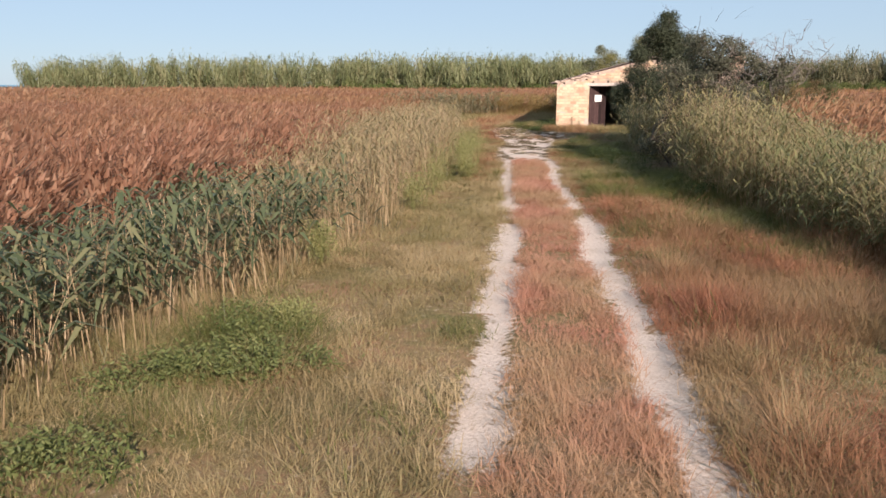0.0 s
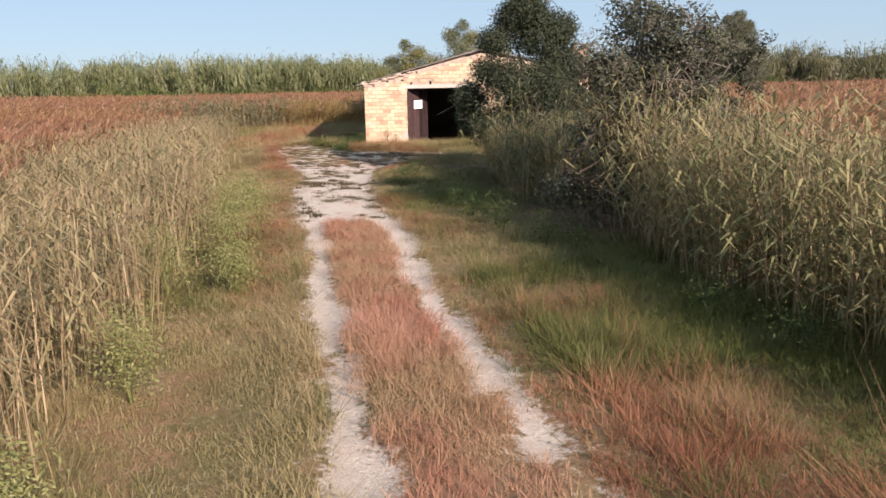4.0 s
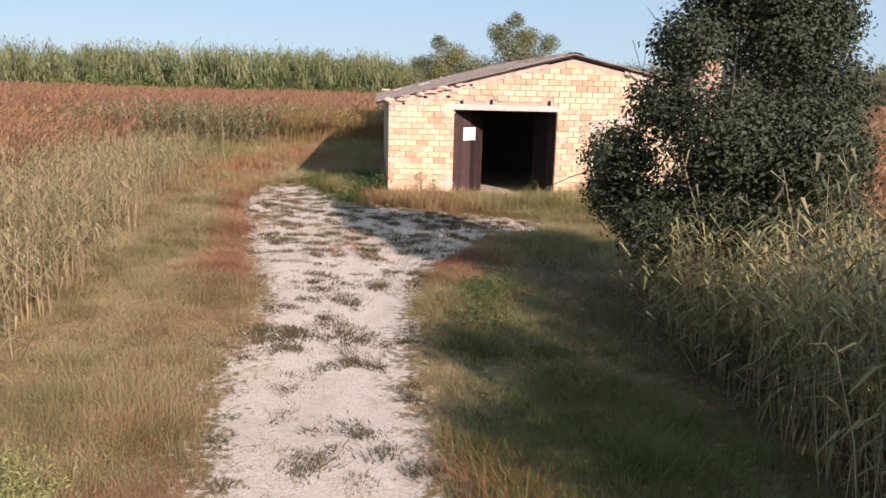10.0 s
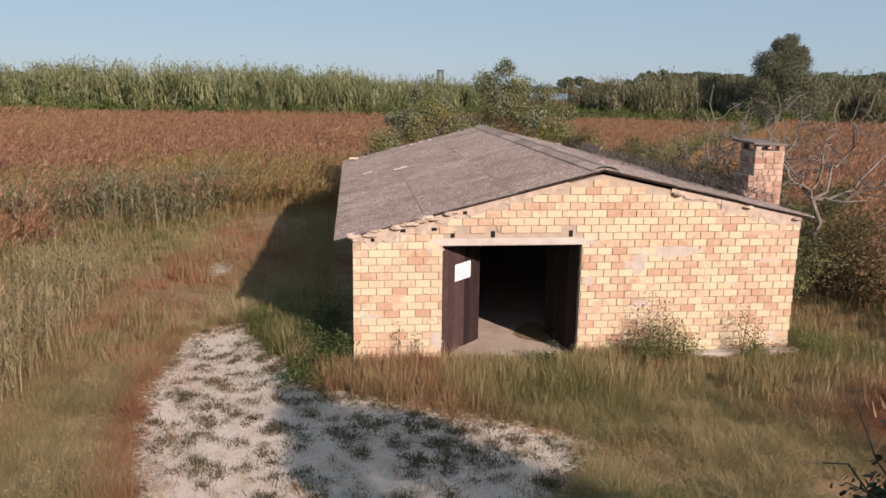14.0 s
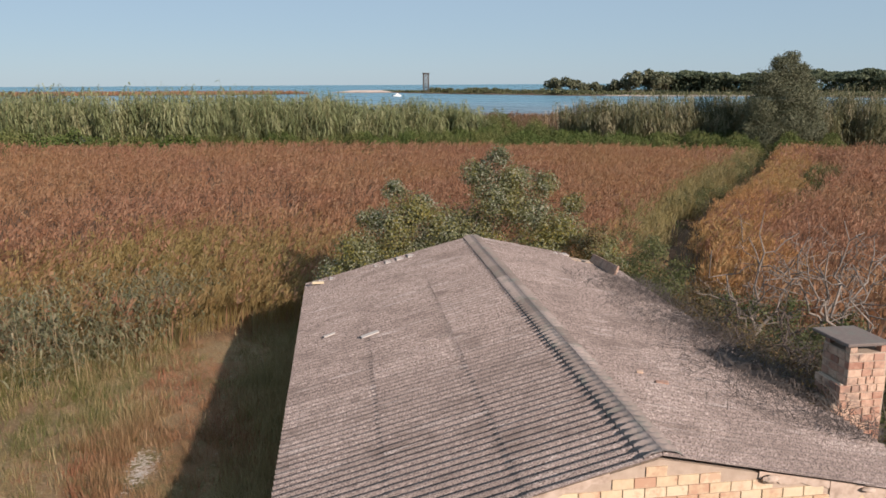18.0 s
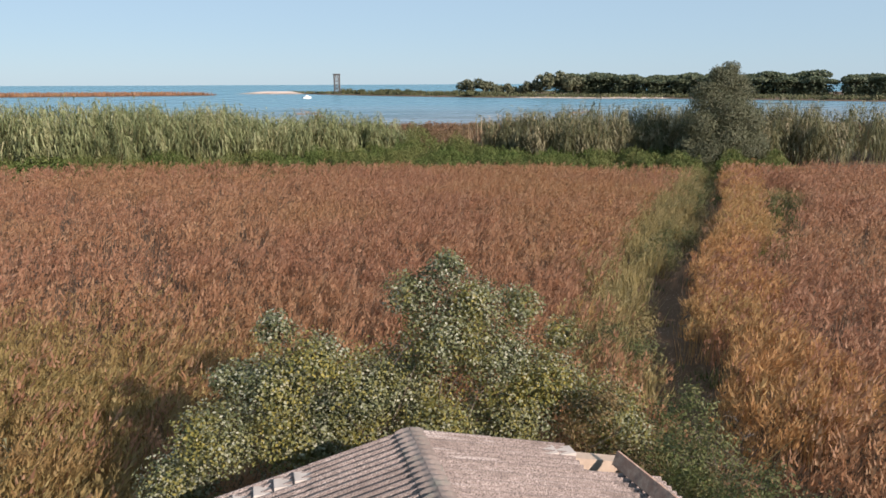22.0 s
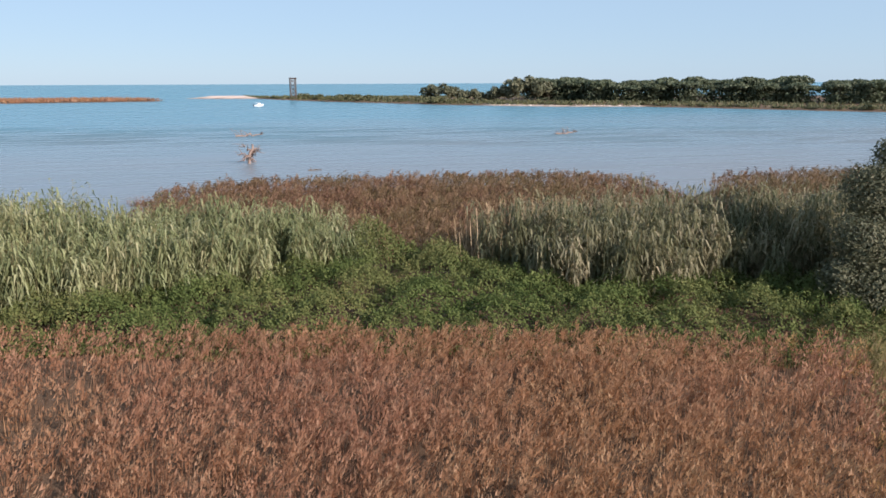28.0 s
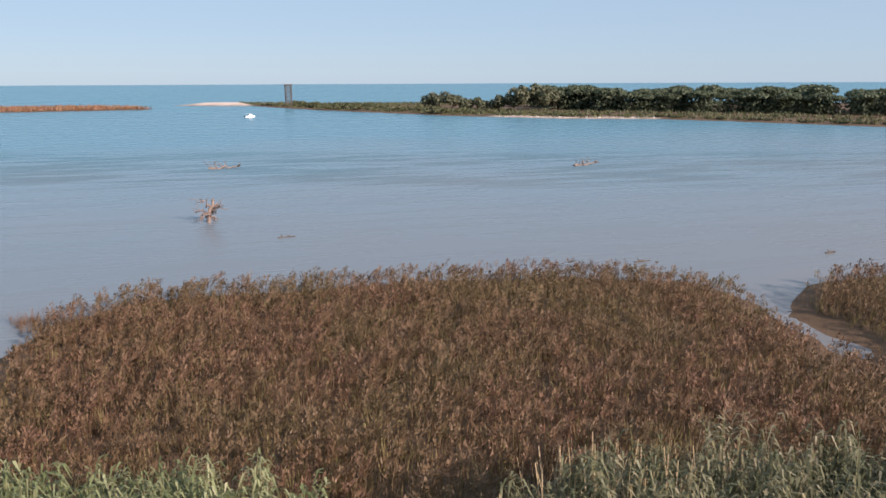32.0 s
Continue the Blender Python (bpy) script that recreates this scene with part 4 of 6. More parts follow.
def tufts(p, blades, h, w, spread, lean=(0.0, 0.0), reach=0.35, levels=3, droop=0.12, sink=0.03, prof=None, tone=None):
    """Clumps of blades at the points p; lean: the way the wind lays them. The blades of a clump share a tone."""
    nb = len(p) * blades
    base = np.repeat(p, blades, 0) + np.concatenate([rng.normal(0, spread, (nb, 2)), np.full((nb, 1), -sink)], 1)
    hh = np.repeat(rng.uniform(0.7, 1.25, len(p)) * h, blades) * rng.uniform(0.6, 1.1, nb)
    ang = rng.uniform(0, 2 * np.pi, nb)
    way = np.repeat(rng.normal(0, reach * 0.55, (len(p), 2)), blades, 0)
    vx, vy = np.cos(ang) * reach + lean[0] + way[:, 0], np.sin(ang) * reach + lean[1] + way[:, 1]
    r = np.hypot(vx, vy) * hh * rng.uniform(0.3, 1.2, nb)
    return toned(ribbons(base, np.arctan2(vy, vx), hh, r, w * rng.uniform(0.6, 1.3, nb), levels, droop, 1.7, prof), np.repeat(rng.uniform(0, 1, len(p)) if tone is None else tone, blades))


def plumes(p, h, n_each, length, w, heads=2, lean=(0.42, 0.1), fat=0.2):
    """Soft feathery heads at the height h over the points p: strokes that fan out of a leaning axis, a tone per head."""
    nh = len(p) * heads
    hb = np.repeat(p + np.stack([np.zeros(len(p)), np.zeros(len(p)), np.broadcast_to(h, len(p))], -1), heads, 0) + rng.normal(0, 1, (nh, 3)) * (length * 0.35 * (heads > 1), length * 0.35 * (heads > 1), length * 0.16)
    size = length * rng.uniform(0.7, 1.25, nh)
    ax = np.stack([lean[0] + rng.normal(0, 0.28, nh), lean[1] + rng.normal(0, 0.28, nh), np.ones(nh)], -1) * size[:, None]
    k = max(1, n_each // heads)
    s = rng.uniform(0, 0.85, nh * k)
    turn = rng.uniform(0, 2 * np.pi, nh * k)
    swell = np.repeat(size, k) * fat * np.sin(np.pi * np.clip(s + 0.14, 0, 1)) ** 0.7
    side = np.stack([np.cos(turn), np.sin(turn), 0 * turn], -1)
    axr = np.repeat(ax, k, 0)
    q = np.repeat(hb, k, 0) + axr * s[:, None] + side * (swell * rng.uniform(0, 1, nh * k) ** 0.6)[:, None]
    el = np.repeat(size, k) * rng.uniform(0.16, 0.32, nh * k)
    go = axr / np.repeat(size, k)[:, None] + side * (1.5 * fat * rng.uniform(0.4, 1.2, nh * k))[:, None]
    v = ribbons(q, np.arctan2(go[:, 1], go[:, 0]), el, el * np.hypot(go[:, 0], go[:, 1]), w * rng.uniform(0.7, 1.4, nh * k), 2, 0.12, 1.2, [1.0, 0.25], turn + np.pi / 2)
    return toned(v, np.repeat(rng.uniform(0, 1, nh), k))


def ditch_x(y):
    return np.interp(y, DITCH[:, 0], DITCH[:, 1])


LEFT_EDGE = np.array([(-60, -2.6), (-33, -2.35), (-29, -2.2), (-25, -2.05), (-20, -1.85), (-16, -2.4), (-12, -3.5), (-6, -4.2), (0, -5.0), (8, -5.5), (20, -4.5)])
RIGHT_EDGE = np.array([(-60, 5.5), (-28, 4.7), (-24, 4.1), (-20, 3.45), (-17.4, 3.2), (-16, 2.6), (-14, 2.5), (-8, 2.9), (-5, 3.6)])
FIELD_END = np.array([(-140, 84), (-10, 78), (1, 75.8), (11, 72.2), (15, 71.4), (22, 69.2), (32, 65), (44, 61), (60, 58), (140, 52)])


def left_edge(y):
    return np.interp(y, LEFT_EDGE[:, 0], LEFT_EDGE[:, 1])


def right_edge(y):
    return np.interp(y, RIGHT_EDGE[:, 0], RIGHT_EDGE[:, 1])


def field_end(x):
    return np.interp(x, FIELD_END[:, 0], FIELD_END[:, 1])


def olive(x, y):
    """How far olive reeds take over the field, 0 to 1: round the back left corner of the shed."""
    return np.clip(1.25 - np.hypot((x + 5.5) / 8.5, (y - 20) / 9) + 0.35 * waves(x, y, 0.5, 40), 0, 1)


def field_keep(x, y):
    k = (y < field_end(x)).astype(float)
    k *= ~((x > -3.6) & (x < 10.5) & (y > -2) & (y < 15.5))
    k *= ~((x > left_edge(y) - np.interp(y, [-26, -18], [2.3, 3.4])) & (x < np.where(y < -4, right_edge(y) + 3.0, 10.0)) & (y < 14))
    off = x - ditch_x(y) + rng.normal(0, 0.5, np.shape(x))
    k *= ~((off > np.interp(y, [20, 30, 42, 60], [-2.6, -3.6, -4.2, -2.4]) + 1.1 * waves(x, y, 0.35, 35) + 0.5 * waves(x, y, 1.3, 36)) & (off < 1.7 + 0.3 * waves(x, y, 0.8, 30)) & (y > 14))
    inner = (off > 4.0 + 0.4 * waves(x, y, 0.5, 31)) & (off < np.interp(y, [30, 37, 49], [5.6, 6.0, 8.0]) + 0.5 * waves(x, y, 0.4, 32)) & (y > 28) & (y < 53)
    k = np.where(inner, k * 0.08, k)
    k *= 1 - 0.75 * olive(x, y)
    return k * np.clip(0.8 + 0.5 * waves(x, y, 2.6, 28), 0.12, 1)


def field(n, x0, x1, y0, y1, h, big, keep=field_keep, strokes=12, heads=2):
    """Reed tufts with soft drooping heads; big: how large each one is drawn."""
    p = scatter(n, x0, x1, y0, y1, keep)
    hs = h * (1 + 0.10 * waves(p[:, 0], p[:, 1], 0.5, 21) + 0.10 * waves(p[:, 0], p[:, 1], 2.1, 22)) * rng.uniform(0.82, 1.12, len(p))
    a = tufts(p, 4, hs * 0.8, 0.034 * big, 0.16 * big, (0.2, 0.04), 0.2, 2, 0.05, prof=[1.0, 0.5])
    b = plumes(p, hs * 0.5, strokes * heads, 0.62 * big ** 0.35, 0.05 * big, heads, (0.34, 0.08), 0.36)
    return join_np([a, b])


def path_x(y):
    return np.interp(y, [-40, 0, 20, 40, 60], [0, 1.5, 7, 13, 18])


def near_keep(x, y):
    return field_keep(x, y) * np.exp(-((np.abs(x - path_x(y) - 3) / 13) ** 4))


def mid_keep(x, y):
    return field_keep(x, y) * (1 - np.exp(-((np.abs(x - path_x(y) - 3) / 13) ** 4)))


stuff("field_reeds", join_np([field(25000, -14, 36, 12, 78, 1.4, 1.0, near_keep, 20), field(20000, -30, 56, 10, 78, 1.4, 1.5, mid_keep, 11), field(15000, -100, -30, -45, 86, 1.4, 2.4, field_keep, 8), field(11500, 36, 80, -40, 62, 1.4, 2.2, field_keep, 8), field(5000, 8, 36, -40, 14, 1.3, 1.8, field_keep, 9), field(5000, 56, 140, -40, 60, 1.4, 2.4, field_keep, 8),
                              field(14000, -30, -3, -45, 10, 1.1, 1.0, field_keep, 18), field(2200, 5, 56, -40, -10, 1.0, 1.3, field_keep, 11), field(2200, 5, 56, -10, 10, 1.3, 1.3, field_keep, 11)]),
      M_FIELD, "russet feathery marsh reeds covering the field", "reeds")


def reed_bed(p, h, leaves_each, leaf_len, leaf_w, stem_w, levels=4, low=0.35, hang=1.0, lean=1.0, way=None, tone=None):
    """Stems with drooping blade leaves; gives the stems and the leaves. way: a shared lean per stem."""
    n = len(p)
    hh = h * rng.uniform(0.72, 1.12, n)
    a = rng.uniform(0, 6.28, n)
    reach = hh * rng.uniform(0.02, 0.3, n) * lean
    # a few stems are bent right over
    bent = rng.uniform(0, 1, n) < 0.05
    reach = np.where(bent, hh * 0.8, reach)
    hh = np.where(bent, hh * 0.6, hh)
    if way is not None:
        vx, vy = np.cos(a) * reach + way[:, 0] * hh, np.sin(a) * reach + way[:, 1] * hh
        a, reach = np.arctan2(vy, vx), np.hypot(vx, vy)
    tone = rng.uniform(0, 1, n) if tone is None else np.clip(tone + rng.normal(0, 0.15, n), 0, 1)
    st = toned(ribbons(p - (0, 0, 0.03), a, hh, reach, np.full(n, stem_w), 3, 0.0, 1.5, [1, 0.9, 0.5]), rng.uniform(0, 1, n))
    k = leaves_each
    s = np.tile(np.linspace(low, 0.98, k), n) + rng.uniform(-0.06, 0.05, n * k)
    s = np.clip(s, 0.15, 1)
    A, R, H = np.repeat(a, k), np.repeat(reach, k), np.repeat(hh, k)
    base = np.repeat(p, k, 0) + np.stack([np.cos(A) * R * s**1.5, np.sin(A) * R * s**1.5, H * s], -1)
    # two ranks of leaves, one on either side of the stem
    la = np.repeat(rng.uniform(0, 6.28, n), k) + np.tile(np.arange(k) % 2 * np.pi, n) + rng.normal(0, 0.55, n * k)
    ll = leaf_len * rng.uniform(0.6, 1.25, n * k)
    lv = ribbons(base, la, ll * 0.75, ll * rng.uniform(0.45, 0.85, n * k), leaf_w * rng.uniform(0.6, 1.2, n * k), levels, hang * rng.uniform(0.55, 1.35, n * k), 1.1, LEAFPROF4 if levels == 4 else LEAFPROF3)
    return st, toned(lv, np.repeat(tone, k))


# reeds along the track
def left_bed(x, y):
    d = left_edge(y) + waves(x, y, 0.8, 12) * 0.3 - x
    return np.where((d > 0) & (d < np.interp(y, [-26, -18], [2.4, 3.6])), np.clip(1.3 - d / 5, 0.25, 1), 0.0) * (y < 6)


def right_bed(x, y):
    d = x - right_edge(y) - waves(x, y, 0.8, 13) * 0.25
    return np.where((d > 0) & (d < np.interp(y, [-23, -18, -10, -7], [2.0, 5.5, 4.0, 1.5])), np.clip(1.2 - d / 6, 0.3, 1), 0.0) * (y < -7.6) * np.where((y > -17.3) & (y < -14.0) & (x < 5.2), 0.06, 1)


def ragged(p, lo, seed):
    return 1 + lo * waves(p[:, 0], p[:, 1], 1.1, seed) + 0.6 * lo * waves(p[:, 0], p[:, 1], 3.4, seed + 1)


pl = scatter(9500, -9, -1, -36.5, 6, left_bed)
broad = pl[:, 1] + rng.normal(0, 1.2, len(pl)) + 1.5 * waves(pl[:, 0], pl[:, 1], 0.9, 71) < -27.3
pn, pf = pl[broad], pl[~broad]
pr = scatter(25000, 2, 11, -33, -4.5, right_bed)
# sunny stretches take the bright leaf colour, the shaded one a darkened copy
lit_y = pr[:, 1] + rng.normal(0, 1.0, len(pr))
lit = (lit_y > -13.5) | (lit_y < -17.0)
pb = scatter(3400, -13, -2.5, 7, 22, lambda x, y: np.clip(1.3 - np.hypot((x + 7.2 - 0.35 * (y - 14)) / 3.2, (y - 14 - 0.2 * (x + 7)) / 4.6) ** 2, 0, 1) * np.clip(0.7 + waves(x, y, 1.2, 72), 0.2, 1))
for p, h, mat, sw, stem, k, lw, ll, low, lab in (
        (pn, np.interp(pn[:, 1], [-31, -27], [0.92, 1.05]) * ragged(pn, 0.13, 73), M_REEDBLUE, 0.011, M_STRAW, 6, 0.05, 0.5, 0.4, "dark green broad-leaved reeds on straw-coloured stems"),
        (pf, np.interp(pf[:, 1], [-28, -22, -16, -9], [0.98, 1.08, 1.2, 0.95]) * ragged(pf, 0.24, 75), M_REEDDRY, 0.009, M_STRAW, 8, 0.021, 0.45, 0.25, "yellowing straw-stemmed reeds along the farm track"),
        (pr[~lit], np.interp(pr[~lit][:, 1], [-30, -26, -23, -10], [0.95, 1.1, 1.45, 1.7]) * ragged(pr[~lit], 0.2, 77) * np.clip(1.12 - 0.13 * (pr[~lit][:, 0] - right_edge(pr[~lit][:, 1])), 0.6, 1.1), M_REED_SHADE_LITTER, 0.008, M_REEDDRY, 8, 0.024, 0.42, 0.25, "dry and green reeds beside the farm track, shade painted into their colour"),
        (pr[lit], np.interp(pr[lit][:, 1], [-30, -26, -23, -17, -14, -11.5, -9], [0.95, 1.1, 1.4, 1.6, 1.6, 1.35, 1.1]) * ragged(pr[lit], 0.2, 81) * np.clip(1.12 - 0.13 * (pr[lit][:, 0] - right_edge(pr[lit][:, 1])), 0.6, 1.1), M_REEDLIT, 0.009, M_STRAW, 8, 0.026, 0.45, 0.25, "yellow-green reeds with straw stems beside the track, in the sunlit colour"),
        (pb, 1.5 * ragged(pb, 0.14, 79), M_CANE_R, 0.012, M_STRAW, 8, 0.048, 0.5, 0.3, "green reed clump at the edge of the russet field")):
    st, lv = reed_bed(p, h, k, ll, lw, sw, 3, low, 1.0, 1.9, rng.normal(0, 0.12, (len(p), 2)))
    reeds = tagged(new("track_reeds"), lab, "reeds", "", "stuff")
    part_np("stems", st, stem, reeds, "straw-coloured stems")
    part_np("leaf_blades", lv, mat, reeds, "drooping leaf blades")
dry = scatter(3600, -9.5, -1, -36.5, 4, left_bed)
dr2 = scatter(700, 2, 9, -33, -5, right_bed)
hd = dry[rng.uniform(0, 1, len(dry)) < 0.3]
hd = hd[hd[:, 1] > -27]
stuff("dry_reeds", join_np([tufts(dry, 6, np.interp(dry[:, 1], [-30, -20], [0.85, 1.1]), 0.011, 0.10, (0.1, 0), 0.22, 3, 0.08), tufts(dr2, 5, 1.25, 0.012, 0.12, (-0.1, 0), 0.25, 3, 0.1), plumes(hd, np.interp(hd[:, 1], [-30, -20], [0.8, 1.05]), 16, 0.22, 0.012, 1)]),
      M_STRAW, "dry straw-coloured reed stems between the green ones", "reeds")
# matted dead stalks at the foot of the reeds
ft = np.concatenate([scatter(2600, -8, -1, -36.5, 4, left_bed), scatter(2600, 2, 9, -33, -5, right_bed)])
stuff("reed_litter", tufts(ft, 6, 0.4, 0.012, 0.16, (0.1, 0), 0.9, 2, 0.1), M_REED_SHADE_LITTER, "matted dead stalks and sedge under the reeds", "reeds")


# short grass
def not_bare(x, y):
    return 1 - np.clip(gravel(x, y) * 3.0, 0, 0.985)


def shed_free(x, y):
    return ~((x > -0.05) & (x < W + 0.1) & (y > -0.03) & (y < D + 0.1))


def median_keep(x, y):
    m = (x > rut_x(LRUT, y) + 0.08) & (x < rut_x(RRUT, y) - 0.08) & (y < -13.3)
    return m * not_bare(x, y)


def verge_keep(x, y):
    m = (x > left_edge(y) - 1.2) & (x < np.where(y < -4.5, right_edge(y) + 1.5, 10)) & ~median_keep(x, y).astype(bool)
    # thin growth where bush and evergreen shade falls, so the darkened soil shows
    shade_zone = np.clip((x - np.interp(y, [-17, -12, -9, -5.5], [1.7, 1.7, 1.0, 1.2]) + 0.4 * waves(x, y, 1.5, 54)) / 0.6, 0, 1) * ((y > -17.2) & (y < -5.6))
    return m * not_bare(x, y) * shed_free(x, y) * (1 - 0.8 * shade_zone)


def redness(x, y):
    r = waves(x, y, 0.55, 41) * 0.6 + waves(x, y, 2.0, 43) * 0.35 + np.where(x > rut_x(RRUT, y), 0.75, -0.75) * np.clip((-18 - y) / 4, 0, 1) + np.exp(-(((x - rut_x(LRUT, y) + 0.75) / 0.4) ** 2)) * ((y < -13) & (y > -22)) * 0.9
    return r + np.exp(-(((x + 2.7 + 0.08 * (y + 4)) / 0.55) ** 2 + ((y + 3) / 5) ** 2)) * 1.5 + np.exp(-(((x - 1.0) / 1.2) ** 2 + ((y + 0.9) / 0.7) ** 2)) * 1.6 + np.exp(-(((x + 3.2) / 1.4) ** 2 + ((y - 8) / 4) ** 2))


def greenness(x, y):
    r = waves(x, y, 0.6, 52) * 0.6 + waves(x, y, 2.3, 53) * 0.3 - 0.1 + np.exp(-(((x + 1.0) / 0.8) ** 2 + ((y - 1.6) / 2.6) ** 2)) * 3 + np.exp(-(((x + 1.5) / 0.7) ** 2 + ((y + 31.8) / 1.8) ** 2)) * 0.45
    return r + np.exp(-(((x - left_edge(y) - 0.3) / 0.7) ** 2)) * (y < -14) * 0.4 + np.exp(-(((x - right_edge(y) + 0.5) / 0.6) ** 2)) * (y < -8) * 0.7 + np.exp(-(((x - 1.6) / 1.3) ** 2 + ((y + 13) / 5) ** 2)) * 0.65 + np.where((x > rut_x(RRUT, y) + 0.35) & (y > -22.5) & (y < -12), 0.42, 0.0) + np.exp(-(((x - 3.2) / 2.0) ** 2 + ((y + 5) / 2.5) ** 2)) * 0.3 - 0.5 * ((x < -1.6) & (y > -14.5) & (y < -0.5))


def short(p, h, blades, w):
    hv = h * np.clip(1 + 0.4 * waves(p[:, 0], p[:, 1], 1.4, 61) + 0.4 * waves(p[:, 0], p[:, 1], 5.0, 62), 0.3, 2.4)
    return tufts(p, blades, hv, w, 0.06, (0.1, 0.05), 1.35, 2, 0.15, 0.005, None, np.clip(0.5 + 0.3 * waves(p[:, 0], p[:, 1], 2.6, 68) + 0.25 * waves(p[:, 0], p[:, 1], 7.0, 69) + rng.normal(0, 0.14, len(p)), 0, 1))


mp = scatter(26000, -2, 3, -36.5, -13, median_keep)
stuff("median_grass", short(mp, 0.125, 13, 0.0065), M_MEDIAN, "reddish dry grass on the crown of the track", "grass")
vp = np.concatenate([scatter(68000, -4.5, 6, -36.5, -12, verge_keep), scatter(34000, -6.5, 10, -12, 16, verge_keep), scatter(30000, -1.5, 10, -7, -0.1, verge_keep), scatter(30000, -5, -0.5, -13, 3, verge_keep), scatter(12000, 0, 4.5, -13, -5, verge_keep)])
rn, gn = redness(vp[:, 0], vp[:, 1]) + rng.normal(0, 0.25, len(vp)), greenness(vp[:, 0], vp[:, 1]) + rng.normal(0, 0.25, len(vp))
is_g = gn > 0.55
is_r = (rn > 0.35) & ~is_g
far_h = np.where(vp[:, 1] > -6.5, 1.7, 1.0) * np.where((vp[:, 0] > rut_x(RRUT, vp[:, 1]) + 0.55) & (vp[:, 1] < -18.5), 1.75 + 0.7 * waves(vp[:, 0], vp[:, 1], 1.7, 67), 1.0) * (1 + 0.9 * np.exp(-(((vp[:, 0] + 1.6) / 0.7) ** 2 + ((vp[:, 1] + 31.8) / 2.2) ** 2))) * (1 + 0.35 * waves(vp[:, 0], vp[:, 1], 2.6, 64))
stuff("verge_grass", short(vp[~is_g & ~is_r], 0.10 * far_h[~is_g & ~is_r], 8, 0.0068), M_VERGE, "dry straw-coloured verge grass", "grass")
stuff("russet_grass", short(vp[is_r], 0.125 * far_h[is_r], 10, 0.0062), M_RUSSET, "russet dry grass patches beside the track", "grass")
stuff("green_grass", short(vp[is_g], 0.13 * far_h[is_g], 9, 0.0075), M_GREENGRASS, "low green grass patches beside the track", "grass")
# taller dry grass left of the shed and before its wall
tp = scatter(13000, -10, -0.6, 0, 19, lambda x, y: np.clip(0.65 + waves(x, y, 0.7, 63), 0.1, 1) * np.clip((np.abs(x + 2.2 + 0.05 * y) - 0.3) / 1.2, 0.15, 1) * shed_free(x, y) * not_bare(x, y))
fp = np.concatenate([scatter(3800, -0.6, 8.6, -3.0, -0.1, lambda x, y: np.clip(1.1 + y * 0.42 + 0.5 * waves(x, y, 1.3, 65), 0, 1) * ((x < 1.3) | (x > 3.95) | (y < -0.4)) * ~((x > 5.6) & (x < 8.0) & (y > -0.7)) * not_bare(x, y)), scatter(2500, 8, 12, -6, 3, lambda x, y: 0.9 + 0 * x)])
tw = redness(tp[:, 0], tp[:, 1]) + np.exp(-(((tp[:, 0] + 3.6) / 1.2) ** 2 + ((tp[:, 1] - 4) / 6) ** 2)) * 0.95 + rng.normal(0, 0.25, len(tp))
fw = np.exp(-(((fp[:, 0] - 0.6) / 1.0) ** 2)) * 1.6 + waves(fp[:, 0], fp[:, 1], 1.1, 66) * 0.7 + 0.3 + rng.normal(0, 0.3, len(fp))
dry_p, red_p = np.concatenate([tp[tw < 0.5], fp[(fw > -0.25) & (fw < 0.75)]]), np.concatenate([tp[tw >= 0.5], fp[fw >= 0.75]])
stuff("long_grass", tufts(dry_p, 13, 0.36, 0.017, 0.09, (0.05, 0), 0.5, 2, 0.05), M_VERGE, "long straw-coloured grass round the shed", "grass")
stuff("long_russet_grass", tufts(red_p, 13, 0.32, 0.017, 0.09, (0.05, 0), 0.5, 2, 0.05), M_RUSSET, "long russet grass beside the shed", "grass")
stuff("long_green_grass", tufts(np.concatenate([fp[fw <= -0.25], tp[(tw < 0.25) & (tp[:, 0] < -2.5)]]), 14, 0.36, 0.016, 0.12, (0.05, 0), 0.55, 2, 0.05), M_GREENGRASS, "long olive-green grass round the shed", "grass")
# small tufts growing through the gravel yard
yp = scatter(3000, -3.1, 3.4, -15, 2.6, lambda x, y: (gravel(x, y) > 0.15) * np.clip(0.5 + waves(x, y, 1.9, 77) * 0.45 + np.interp(y, [-15, -9, -5, 0], [-0.35, 0.0, 0.4, 0.5]), 0, 1))
size = rng.uniform(0.5, 1.3, len(yp)) ** 1.5
stuff("yard_tufts", join_np([tufts(yp[size < 0.8], 46, 0.065, 0.02, 0.035, (0, 0), 1.0, 2, 0.2), tufts(yp[(size >= 0.8) & (size < 1.3)], 90, 0.08, 0.022, 0.058, (0, 0), 1.0, 2, 0.2), tufts(yp[size >= 1.3], 160, 0.09, 0.024, 0.085, (0, 0), 1.0, 2, 0.2)]), M_TUFT, "low olive-brown tufts dotted over the gravel", "grass")


# weeds
def weed(name, x, y, h, r, n, mat, label, size=0.05):
    z = float(ground_z(np.array([x]), np.array([y]))[0])
    t = tagged(new(name), label, "weed", "weeds by the track")
    t.location = (x, y, z - 0.02)
    k = 9
    a, hh = rng.uniform(0, 6.28, k), h * rng.uniform(0.6, 1.0, k)
    part_np("stalk", ribbons(np.zeros((k, 3)), a, hh, r * rng.uniform(0.3, 1, k), np.full(k, 0.012), 3, 0, 1.4), mat, t)["kind"] = "stuff"
    q = rng.normal(size=(n, 3)) * (r * 0.5, r * 0.5, h * 0.22) + (0, 0, h * 0.6)
    q[:, 2] = np.clip(q[:, 2], 0.06, h)
    part_np("foliage", leaves(q, size, 0.3, 0.4), mat, t)
    return t


